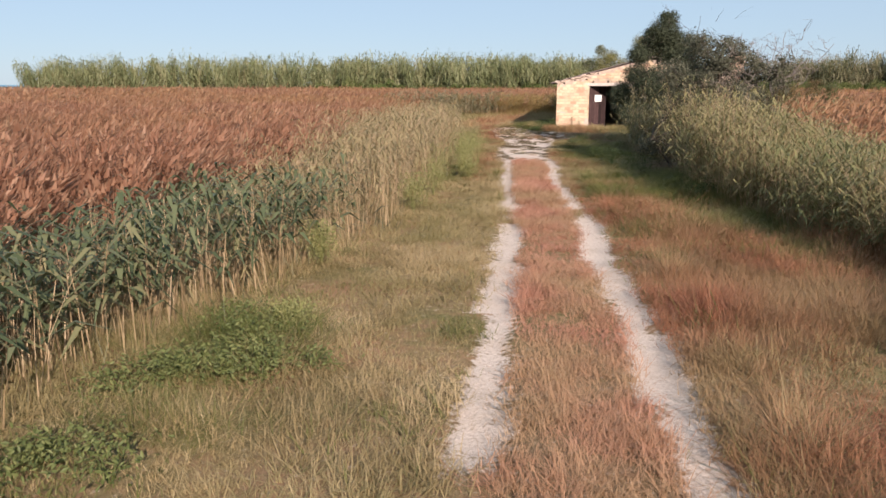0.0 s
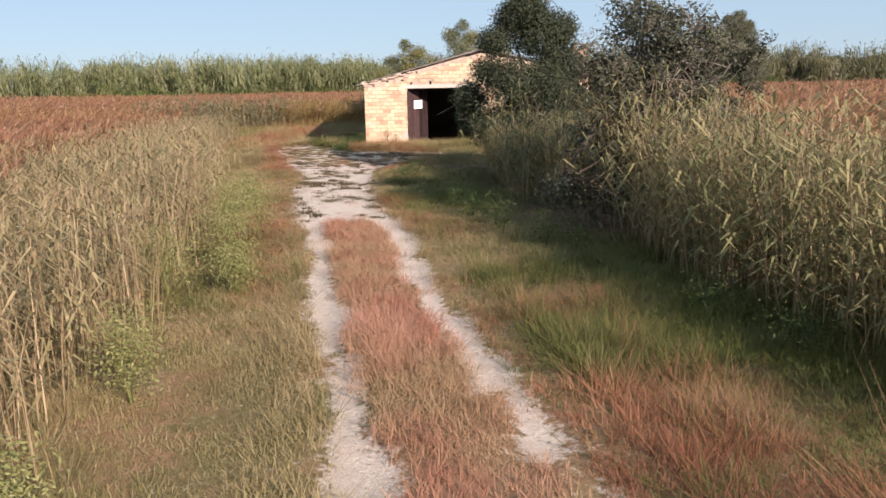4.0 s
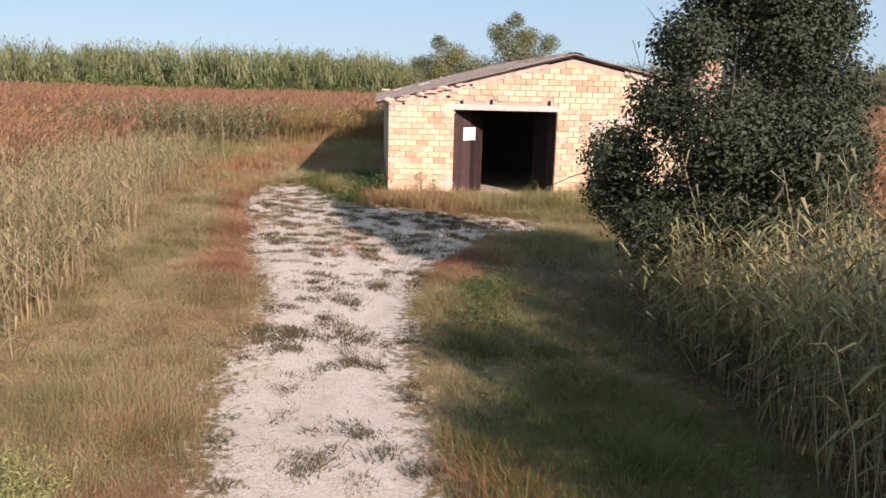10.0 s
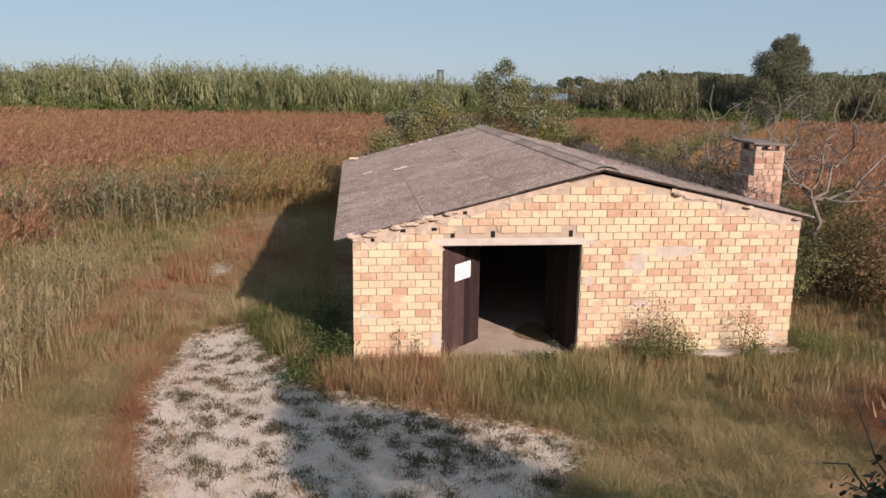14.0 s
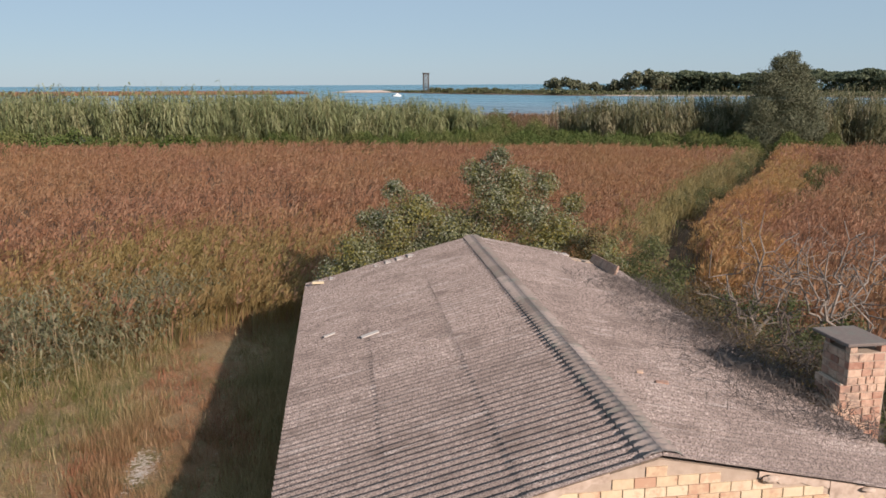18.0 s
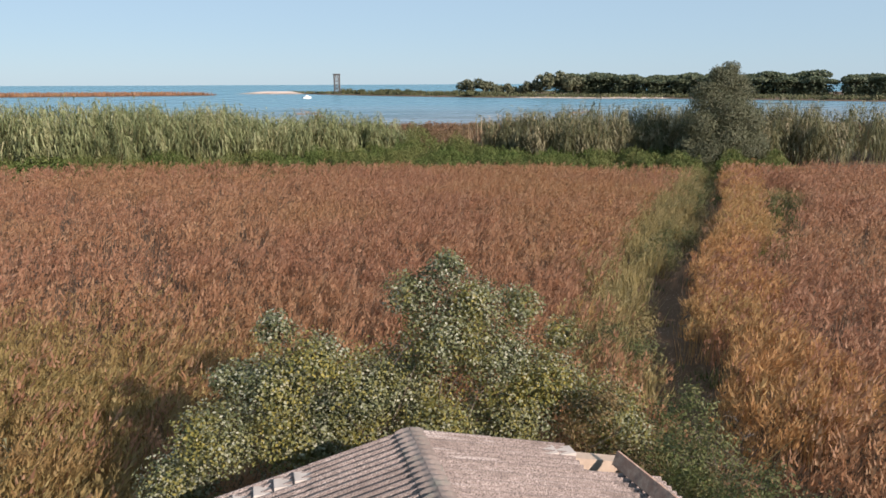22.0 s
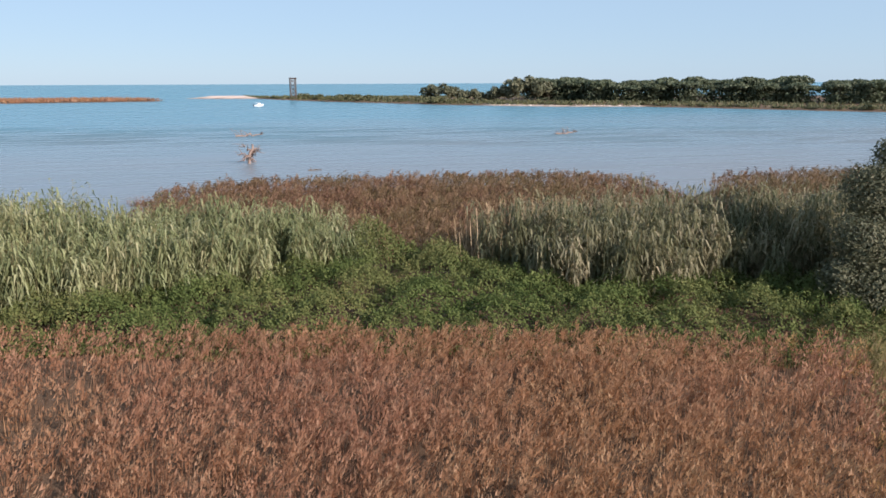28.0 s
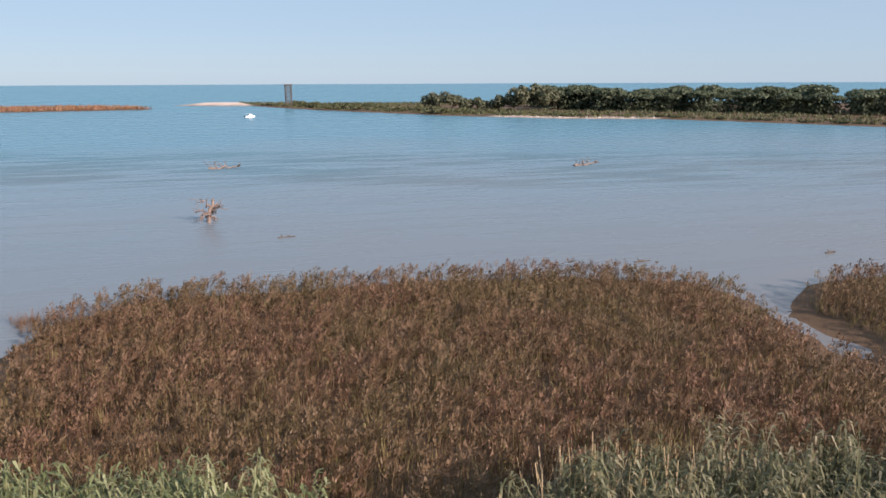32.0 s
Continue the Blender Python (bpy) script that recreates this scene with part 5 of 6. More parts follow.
for i in range(30):
    y = rng.uniform(-35.5, -30.5)
    weed("herb", -1.6 + rng.normal(0, 0.3), y, rng.uniform(0.12, 0.34), rng.uniform(0.12, 0.3), 260, M_GREENHERB, "leafy green herb at the foot of the reeds", 0.045)
for x, y, h, r in ((-1.45, -30.8, 0.3, 0.2), (-1.9, -28.6, 0.5, 0.2), (-1.7, -24.3, 0.7, 0.24), (-1.7, -22.4, 0.8, 0.26), (-1.75, -16.3, 0.95, 0.34), (-1.95, -17.2, 0.8, 0.3), (-1.8, -18.4, 0.9, 0.34), (-2.2, -19.4, 0.9, 0.34), (-1.45, -19.3, 0.6, 0.24), (-2.3, -15.4, 0.9, 0.3), (-2.2, -14.1, 0.8, 0.26)):
    weed("weed", x + rng.normal(0, 0.06), y + rng.normal(0, 0.15), h * rng.uniform(0.9, 1.15), r, 2000, M_WEED, "bushy light green weed beside the track", 0.032)
for x, y, h, r in ((1.7, -15.2, 0.45, 0.2), (1.95, -16.0, 0.55, 0.22), (1.9, -16.9, 0.5, 0.2), (2.35, -17.7, 0.5, 0.22), (1.5, -14.2, 0.4, 0.2), (1.0, -9.0, 0.35, 0.35), (1.25, -8.4, 0.35, 0.3), (0.9, -9.7, 0.3, 0.3), (2.6, -18.3, 0.5, 0.25), (3.0, -21.3, 0.5, 0.3), (3.3, -22.2, 0.45, 0.3)):
    weed("nettle", x, y, h, r, 330, M_NETTLE, "dark green leafy weed in the shade beside the track", 0.045)
for x, y, h, r in ((-3.2, -4.9, 0.8, 0.2), (-3.0, -5.9, 0.7, 0.2), (-3.6, -7.6, 0.7, 0.22)):
    weed("dry_weed", x, y, h, r, 420, M_REEDDRY, "pale dry seeding weed at the yard's edge", 0.03)
for x, y, h, r in ((5.0, -0.4, 1.25, 0.26), (5.2, -0.5, 1.1, 0.3), (5.4, -0.4, 0.95, 0.22), (6.75, -0.35, 1.0, 0.2), (6.95, -0.4, 0.7, 0.2), (4.75, -0.4, 0.6, 0.2), (0.75, -0.15, 0.75, 0.1), (1.05, -0.15, 0.55, 0.1), (3.3, -0.5, 0.6, 0.1)):
    weed("wall_weed", x, y, h, r, 240 if x > 4 else 60, M_SCRUB if x > 4 else M_NETTLE, "thin dry weed growing against the brick wall", 0.045)
for x, y, h, r in ((5.25, -0.5, 0.8, 0.34), (5.6, -0.55, 0.6, 0.3), (4.9, -0.55, 0.45, 0.28), (6.95, -0.5, 0.4, 0.25), (8.0, -0.5, 0.5, 0.4), (3.2, -0.45, 0.25, 0.25)):
    weed("wall_weed", x, y, h, r, 1100, M_GREENHERB, "bushy olive-green weed at the foot of the brick wall", 0.04)
for x, y, h, r in ((-0.5, -0.2, 0.35, 0.4), (-0.6, 0.5, 0.4, 0.4), (-0.7, 1.3, 0.4, 0.4), (-0.5, 2.1, 0.4, 0.35), (-0.2, 0.1, 0.55, 0.25), (-0.9, -0.7, 0.25, 0.35)):
    weed("nettle", x, y, h, r, 700, M_NETTLE, "low green nettles at the shed's corner", 0.06)


# ---- trees ----
def grow(name, base, trunk_h, clumps, n_leaf, leaf, mat, label, category="tree", trunk_r=0.09, stems=1, hollow=0.55, ratio=0.5, twigs=0):
    """A tree: a tapered trunk with limbs to every clump, and a crown of single leaves with gaps. clumps: x, y, z, radius from the base."""
    bz = float(ground_z(np.array([base[0]]), np.array([base[1]]))[0])
    t = tagged(new(name), label, category)
    t.location = (base[0], base[1], bz - 0.05)
    wood = []
    feet = [(0.0, 0.0)] + [(rng.normal(0, 0.25), rng.normal(0, 0.25)) for _ in range(stems - 1)]
    forks = []
    for fx, fy in feet:
        top = (fx * 1.8 + rng.normal(0, 0.12), fy * 1.8 + rng.normal(0, 0.12), trunk_h * rng.uniform(0.8, 1.1))
        wood.append(limb((fx, fy, -0.1), top, trunk_r, trunk_r * 0.6, 0.15, 5, 7))
        forks.append(top)
    leaf_p, leaf_o = [], []
    tot = sum(c[3] ** 2 for c in clumps)
    for i, (x, y, z, r) in enumerate(clumps):
        f = forks[i % len(forks)]
        wood.append(limb(f, (x, y, z), trunk_r * 0.5, trunk_r * 0.12, 0.3, 5, 5))
        for _ in range(4 + twigs):
            e = np.array((x, y, z)) + rng.normal(size=3) * r * 0.62
            wood.append(limb((x, y, z), e, trunk_r * 0.14, 0.004, 0.3, 4, 4))
        k = int(n_leaf * r * r / tot)
        d = rng.normal(size=(k, 3))
        d /= np.linalg.norm(d, axis=1)[:, None]
        rad = r * (hollow + (1.05 - hollow) * rng.uniform(0, 1, k) ** 0.6)
        # sprays: leaves gather along twigs
        spr = rng.normal(size=(max(6, k // 26), 3))
        spr /= np.linalg.norm(spr, axis=1)[:, None]
        pick = spr[rng.integers(0, len(spr), k)]
        d = 0.35 * d + 0.9 * pick
        d /= np.linalg.norm(d, axis=1)[:, None]
        rad *= 0.75 + 0.5 * np.repeat(rng.uniform(0, 1, (len(spr))), 1)[rng.integers(0, len(spr), k)] * 0.5
        leaf_p.append(np.array((x, y, z)) + d * rad[:, None] * (1, 1, 0.85) + rng.normal(0, 0.09 * r, (k, 3)))
        leaf_o.append(d + (0, 0, 0.25))
    part_np("trunk", join_np(wood), M_BARK if mat is not None else M_TWIG, t, "", True)
    if n_leaf:
        lp, lo = np.concatenate(leaf_p), np.concatenate(leaf_o)
        up = lp[:, 2] > 0.12
        part_np("crown", leaves(lp[up], leaf, 0.2, ratio, lo[up], 0.6), mat, t, "")
    return t


grow("evergreen_tree", (3.75, -9.5), 1.3, [(0.0, -0.1, 3.85, 0.6), (0.35, 0.2, 3.3, 0.8), (-0.7, -0.05, 3.1, 0.48), (0.95, 0.35, 2.6, 0.7), (-0.4, -0.3, 2.2, 0.7), (0.5, -0.2, 2.1, 0.8), (-0.85, 0.25, 2.45, 0.45), (-1.2, 0.45, 1.85, 0.5), (0.0, 0.3, 1.3, 0.85), (1.1, 0.5, 1.8, 0.75), (-0.85, 0.1, 1.2, 0.6), (0.15, 0.0, 4.25, 0.4), (-0.3, 0.1, 3.6, 0.5), (0.9, 0.3, 3.4, 0.5), (0.2, -0.4, 0.9, 0.7), (-1.25, 0.6, 1.4, 0.4), (0.7, -0.3, 1.0, 0.7), (1.2, 0.2, 1.0, 0.7)],
     118000, 0.056, M_OAK, "dark-leaved evergreen tree beside the track", trunk_r=0.055, stems=3, ratio=0.55, hollow=0.3, twigs=8)
spread = [(rng.normal(0, 0.6), rng.normal(-0.1, 0.45), rng.uniform(0.05, 1), rng.uniform(0.32, 0.5)) for _ in range(56)]
grow("grey_bush", (4.25, -16.3), 0.8, [(x, y, 0.25 + 3.0 * z * math.exp(-0.16 * (x * x + y * y)), r) for x, y, z, r in spread],
     32000, 0.070, M_GREYBUSH, "tall grey-green bush with bare top twigs", "bush", 0.05, 5, 0.2, 0.45, 4)
spread = [(rng.uniform(-0.6, 0.9), rng.uniform(-0.8, 0.5), rng.uniform(0.05, 1), rng.uniform(0.3, 0.45)) for _ in range(34)]
grow("grey_bush", (5.35, -15.1), 0.8, [(x, y, 0.25 + 3.1 * z * math.exp(-0.12 * (x * x + y * y)), r) for x, y, z, r in spread],
     16000, 0.075, M_GREYBUSH, "grey-green bush standing behind the reeds", "bush", 0.05, 5, 0.2, 0.45, 4)
grow("poplar_bush", (4.4, 14.6), 1.4, [(-2.2, 0.3, 3.3, 0.86), (-1.5, 0.2, 3.8, 0.69), (-0.6, 0.4, 3.1, 0.95), (0.9, 0.3, 4.1, 0.86), (0.4, 0.6, 4.8, 0.60), (1.5, 0.3, 4.6, 0.65), (1.9, 0.3, 3.6, 0.86), (0.4, 1.0, 2.9, 1.12), (-3.2, 0.2, 2.5, 0.86), (3.0, 0.4, 3.0, 0.86), (1.0, 0.4, 5.3, 0.43), (-2.1, 0.6, 4.3, 0.43), (2.5, 0.6, 4.4, 0.52), (-0.9, 0.6, 2.1, 1.12), (4.0, 0.0, 2.4, 0.86), (-1.8, 0.4, 2.3, 1.03), (2.2, 0.4, 2.3, 1.12), (-3.9, 0.2, 1.7, 0.77), (4.6, 0.2, 1.7, 0.77), (3.4, 0.5, 3.8, 0.43), (-2.9, 0.5, 3.5, 0.43), (0.6, -0.2, 2.4, 0.86)],
     92000, 0.062, M_POPLAR, "silvery poplar saplings with yellowing leaves behind the shed", stems=6, trunk_r=0.05, hollow=0.25, ratio=0.75)
grow("bramble_bush", (7.8, 13.6), 0.4, [(0, 0, 1.2, 0.9), (1.2, -1.0, 1.3, 0.9), (1.4, 0.6, 1.0, 0.9), (2.3, -1.8, 1.0, 0.9)], 6000, 0.07, M_BRAMBLE, "tangled green bramble behind the shed", "bush", 0.03, 4)
grow("bramble_bush", (10.4, 7.5), 0.4, [(0, 0, 0.8, 1.0), (0.8, 2.2, 1.0, 1.2), (0.4, 4.0, 1.0, 1.0), (0.6, -2.4, 0.8, 1.0), (1.8, 0.5, 0.8, 1.1), (0.2, -4.5, 0.7, 0.9)], 8000, 0.08, M_SHRUB, "dull green thicket beside the shed", "bush", 0.03, 4)


def bare_tree(base, h, n1, spread, label, r=0.06, lean=(0, 0), twigs=500):
    wood_mat = M_DEADTWIG if "tangled" in label else M_TWIG
    bz = float(ground_z(np.array([base[0]]), np.array([base[1]]))[0])
    t = tagged(new("bare_tree"), label, "tree")
    t.location = (base[0], base[1], bz - 0.05)
    wood = []
    for _ in range(n1):
        a = rng.uniform(0, 6.28)
        top = np.array((np.cos(a) * spread * rng.uniform(0.3, 1) + lean[0], np.sin(a) * spread * rng.uniform(0.3, 1) + lean[1], h * rng.uniform(0.6, 1)))
        b0 = np.array((rng.normal(0, 0.2), rng.normal(0, 0.2), -0.1))
        wood.append(limb(b0, top, r * rng.uniform(0.6, 1), r * 0.2, 0.16, 10, 6))
        for _ in range(9):
            s = rng.uniform(0.35, 1)
            q = b0 + (top - b0) * s
            e = q + rng.normal(size=3) * (0.55, 0.55, 0.45) * h * 0.22 + (0, 0, 0.1 * h)
            wood.append(limb(q, e, r * 0.4, 0.009, 0.18, 7, 5))
            for _ in range(5):
                q2 = q + (e - q) * rng.uniform(0.3, 1)
                wood.append(limb(q2, q2 + rng.normal(size=3) * h * 0.085 + (0, 0, 0.03 * h), 0.012, 0.004, 0.4, 4, 3))
    part_np("branchwork", join_np(wood), wood_mat, t, "", True)
    k = int(twigs)
    c = rng.normal(size=(k, 3)) * (spread * 0.62, spread * 0.75, h * 0.2) + (lean[0] * 0.6, lean[1], h * 0.62)
    c[:, 2] = np.clip(c[:, 2], 0.1, h * 1.05)
    part_np("twig_tangle", ribbons(c, rng.uniform(0, 6.28, k), rng.uniform(-0.15, 0.5, k), rng.uniform(0.1, 0.6, k), rng.uniform(0.006, 0.014, k), 4, rng.uniform(0, 0.6, k), 1.3, [1, 0.9, 0.7, 0.4]), wood_mat, t)["kind"] = "stuff"
    return t


def gnarled_tree(base, fork, tips, label, r=0.07):
    """A leafless tree: a short trunk, crooked limbs to the tips, side branches that curl upwards."""
    bz = float(ground_z(np.array([base[0]]), np.array([base[1]]))[0])
    t = tagged(new("bare_tree"), label, "tree")
    t.location = (base[0], base[1], bz - 0.05)
    f = np.array(fork)
    trunk = part_np("trunk", limb((0, 0, -0.1), f, r, r * 0.75, 0.2, 6, 8), M_TWIG, t, "", True)
    for tip in tips:
        tip = np.array(tip)
        ln = np.linalg.norm(tip - f)
        k = 9
        u = np.linspace(0, 1, k)
        # crooked: the limb sets out sideways and turns up
        mid = f + (tip - f) * (0.55, 0.55, 0.30)
        line = (1 - u)[:, None] ** 2 * f + 2 * (u * (1 - u))[:, None] * mid + u[:, None] ** 2 * tip
        line[1:-1] += rng.normal(size=(k - 2, 3)) * 0.035 * ln
        wood = [tube(line, r * (0.62 - 0.47 * u), 6)]
        for _ in range(6):
            s = rng.uniform(0.3, 1)
            q = f + (line[min(k - 1, int(s * (k - 1)))] - f)
            e = q + rng.normal(size=3) * (0.26, 0.26, 0.12) * ln + (0, 0, 0.13 * ln)
            wood.append(limb(q, e, r * 0.24, r * 0.09, 0.35, 6, 5))
            for _ in range(2):
                q2 = q + (e - q) * rng.uniform(0.35, 1)
                e2 = q2 + rng.normal(size=3) * (0.09, 0.09, 0.06) * ln + (0, 0, 0.05 * ln)
                wood.append(limb(q2, e2, r * 0.10, 0.004, 0.4, 5, 4))
                wood.append(limb(e2, e2 + rng.normal(size=3) * 0.05 * ln, 0.005, 0.003, 0.4, 3, 3))
        part_np("limb", join_np(wood), M_TWIG, trunk, "", True)


gnarled_tree((10.3, 3.4), (-0.1, 0.1, 2.3), [(1.6, 0.3, 5.2), (0.5, 0.4, 4.6), (2.6, 0.0, 4.0), (-1.2, 0.4, 4.0), (1.3, -0.9, 2.9), (-0.6, 0.9, 3.6)], "leafless grey tree beside the chimney", 0.06)
gnarled_tree((9.6, 7.4), (0.0, 0.0, 2.0), [(-0.2, -0.3, 4.8), (-1.3, -0.3, 4.0), (0.9, -0.2, 4.2), (0.5, 0.8, 3.6)], "gnarled leafless tree beside the shed", 0.062)
gnarled_tree((10.9, 6.4), (0.0, 0.1, 2.2), [(0.1, 0.4, 4.6), (-0.8, 0.2, 3.9), (0.9, 0.5, 4.2)], "gnarled leafless tree beside the shed", 0.062)
gnarled_tree((12.3, 8.9), (-0.1, 0.0, 1.7), [(-0.6, -0.8, 3.8), (0.7, 0.2, 3.7), (-0.9, 0.6, 3.2), (1.3, -0.3, 2.9)], "gnarled leafless tree beside the thicket", 0.065)
gnarled_tree((12.4, 16.2), (0.0, 0.0, 0.4), [(-0.7, 0.2, 1.5), (0.6, 0.4, 1.7), (0.1, -0.5, 1.6), (0.9, -0.2, 1.2), (-0.3, 0.7, 1.4)], "bare pale grey shrub at the head of the ditch", 0.035)
bare_tree((8.9, 4.6), 3.3, 8, 1.1, "dead tangled bush leaning on the shed roof", 0.03, (-0.9, 0), 500)
bare_tree((4.7, -15.9), 3.9, 2, 0.6, "leafless grey twigs above the bush", 0.022, (0, 0), 60)
for x, y, h, m in ((8.9, 2.6, 1.7, 0), (9.3, 4.0, 2.0, 0), (9.0, 5.6, 2.1, 0), (9.4, 7.4, 2.2, 0), (8.9, 9.0, 2.1, 1), (9.2, 10.8, 2.3, 0), (9.0, 12.2, 2.4, 0), (10.8, 2.4, 1.6, 1), (11.2, 4.4, 1.8, 0), (11.0, 6.6, 2.0, 0), (11.3, 9.0, 2.0, 0), (10.8, 11.4, 2.1, 0), (12.9, 3.4, 1.7, 0), (13.0, 6.6, 1.8, 1), (7.9, 13.6, 2.6, 1), (9.9, 14.0, 2.2, 0)):
    h *= 1.25
    grow("scrub_bush", (x, y), 0.5, [(-0.5, 0.2, h * 0.5, 0.7), (0.5, -0.3, h * 0.55, 0.75), (0.0, 0.4, h * 0.75, 0.65), (0.3, 0.2, h * 0.35, 0.8), (-0.2, -0.6, h * 0.4, 0.7), (0.2, 0.0, h * 0.95, 0.45)], 6200, 0.075, M_SCRUB if m else M_GREENSCRUB, "dry brown scrub bush beside the shed" if m else "tangled green and grey bush beside the shed", "bush", 0.025, 4, 0.25, 0.45, 5)
for x, y, h in ((8.55, 3.2, 2.9), (8.45, 4.6, 3.0), (8.5, 6.2, 2.9), (8.6, 7.8, 2.8)):
    grow("dead_bush", (x, y), 1.2, [(-0.3, 0.2, h * 0.9, 0.55), (-0.5, -0.4, h * 0.85, 0.5), (0.3, 0.3, h * 0.8, 0.6), (0.4, -0.4, h * 0.6, 0.7), (0.2, 0.2, h * 0.4, 0.7)], 2600, 0.07, M_SCRUB, "half-dead brown bush hanging over the roof edge", "bush", 0.03, 5, 0.2, 0.4, 22)
bare_tree((8.75, 3.0), 3.2, 9, 1.0, "dead tangled bush beside the chimney", 0.03, (-0.9, 0.3), 900)
# dead twigs caught on the roof
k = 9000
q = np.stack([rng.uniform(5.4, 8.15, k), rng.uniform(1.2, 10, k), np.zeros(k)], -1)
q = q[rng.uniform(0, 1, k) < ((q[:, 0] - 5.3) / 2.8) ** 2 * (1.0 + 0.6 * waves(q[:, 0], q[:, 1], 1.5, 91))]
q[:, 2] = roof_z(q[:, 0]) + rng.uniform(0.09, 0.28, len(q))
stuff("roof_twigs", ribbons(q, rng.uniform(0, 6.28, len(q)), rng.uniform(0.02, 0.30, len(q)), rng.uniform(0.15, 0.6, len(q)), np.full(len(q), 0.014), 4, 0.6, 1.0), M_DEADTWIG, "dead grey twigs lying over the roof", "twigs")


# ---- the cane belt and the brambles ----
LEFT_CANE = [(-100, 90), (-100, 99), (-6, 95.5), (4, 91.5), (14, 89.8), (19, 88.8), (19.5, 86), (15, 84.5), (9, 82), (2, 80.5), (-10, 81), (-40, 85)]
RIGHT_CANE = [(27.5, 82), (29, 85.5), (36, 84.5), (44, 80.5), (60, 79), (150, 70), (150, 60), (70, 67), (53, 71), (44, 72.5), (38, 73.5), (32, 73.8), (29.5, 76.5)]


def cane_bed(poly, x0, x1, n, mat, label, k, ln, w):
    """Giant canes in bundles that lean together, outwards at the bed's edge."""
    pp = np.array(poly)
    c = scatter(n // 10, x0, x1, pp[:, 1].min(), pp[:, 1].max(), lambda x, y: np.clip(inside(poly, x, y) * 1.2 + 0.35 + waves(x, y, 0.7, 15) * 0.5, 0, 1))
    e = 0.5
    d0 = inside(poly, c[:, 0], c[:, 1])
    out = np.stack([d0 - inside(poly, c[:, 0] + e, c[:, 1]), d0 - inside(poly, c[:, 0], c[:, 1] + e)], -1) / e
    lean = out * (0.30 * np.clip(1.4 - d0 / 1.6, 0, 1))[:, None] + rng.normal(0, 0.09, (len(c), 2)) + (0.05, 0)
    ch = np.interp(c[:, 0], [-20, -5, 5, 19, 26, 40, 60], [6.3, 5.85, 5.1, 4.75, 5.5, 5.6, 6.0]) * np.clip(0.70 + d0 * 0.16, 0.62, 1) * (1 + 0.07 * waves(c[:, 0], c[:, 1], 0.45, 16) + 0.08 * waves(c[:, 0], c[:, 1], 2.2, 18)) * rng.uniform(0.85, 1.08, len(c))
    i = np.repeat(np.arange(len(c)), 10)
    p = c[i] + np.concatenate([rng.normal(0, 0.33, (len(i), 2)), np.zeros((len(i), 1))], 1)
    st, lv = reed_bed(p, ch[i], k, ln, w, 0.034, 3, 0.34, 1.75, 0.5, lean[i], rng.uniform(0, 1, len(c))[i])
    t = tagged(new("cane_belt"), label, "canes", "", "stuff")
    part_np("stems", st, M_CANE_STEM, t, "olive cane stems drying to straw")
    part_np("leaf_blades", lv, mat, t, "long drooping cane leaves")


cane_bed(LEFT_CANE, -14, 22, 9000, M_CANE, "tall pale green giant canes along the shore", 18, 0.95, 0.10)
cane_bed(LEFT_CANE, -100, -14, 9500, M_CANE, "distant pale green giant canes along the shore", 12, 1.25, 0.13)
cane_bed(RIGHT_CANE, 26, 62, 9500, M_CANE_R, "tall grey-green giant canes along the shore", 18, 0.95, 0.10)
cane_bed(RIGHT_CANE, 62, 150, 6500, M_CANE_R, "distant grey-green giant canes along the shore", 12, 1.25, 0.13)
# leafless stalks at the open end of the canes, and a few canes fallen forwards
p = scatter(2600, 25, 37, 78, 92, lambda x, y: np.clip(1.2 - np.hypot((x - 31) / 5.5, (y - 83) / 3.2), 0, 1))
stuff("bare_canes", toned(ribbons(p, rng.uniform(0, 6.28, len(p)), 4.7 * rng.uniform(0.6, 1.1, len(p)), rng.uniform(0.1, 1.2, len(p)), np.full(len(p), 0.04), 3, 0, 1.6, [0.8, 1.0, 0.9]), rng.uniform(0.4, 1, len(p))), M_STRAW, "bleached leafless cane stalks at the edge of the belt", "canes")
p = scatter(420, -12, 14, 78, 88, lambda x, y: np.exp(-((inside(LEFT_CANE, x, y) - 0.4) / 0.9) ** 2) * np.clip(0.4 + waves(x, y, 0.9, 17), 0, 1))
stuff("fallen_canes", join_np([toned(ribbons(p, rng.normal(-1.4, 0.5, len(p)), rng.uniform(1.4, 3.0, len(p)), rng.uniform(1.5, 3.2, len(p)), np.full(len(p), 0.10), 4, rng.uniform(0.2, 0.9, len(p)), 1.2, [0.6, 1, 0.9, 0.5]), rng.uniform(0, 1, len(p)))]), M_STRAW, "dry canes fallen forwards over the brambles", "canes")
BRAMBLE = [(-60, 78.5), (-10, 76.8), (1, 74.5), (11, 71), (15, 70.2), (22, 68), (32, 63.8), (44, 60), (52, 59.5), (53, 71), (44, 74.5), (38, 75.5), (31, 77), (28.5, 82), (25, 87.5), (19, 88), (13, 85.5), (3, 82.5), (-10, 84), (-60, 87)]


def mound(x, y):
    lumps = 1 + 0.4 * waves(x, y, 0.9, 19) + 0.4 * waves(x, y, 2.2, 24) + 0.28 * waves(x, y, 4.6, 25)
    return 1.3 * np.clip(inside(BRAMBLE, x, y) / 2.2, 0, 1) * np.clip(lumps, 0.3, 2.2) + (2.3 + 0.4 * waves(x, y, 2.5, 29)) * np.exp(-(((x - 19.6) / 2.2) ** 2 + ((y - 85.2) / 2.6) ** 2)) + 0.8 * np.exp(-(((x - 24) / 2.2) ** 2 + ((y - 81) / 4.0) ** 2))


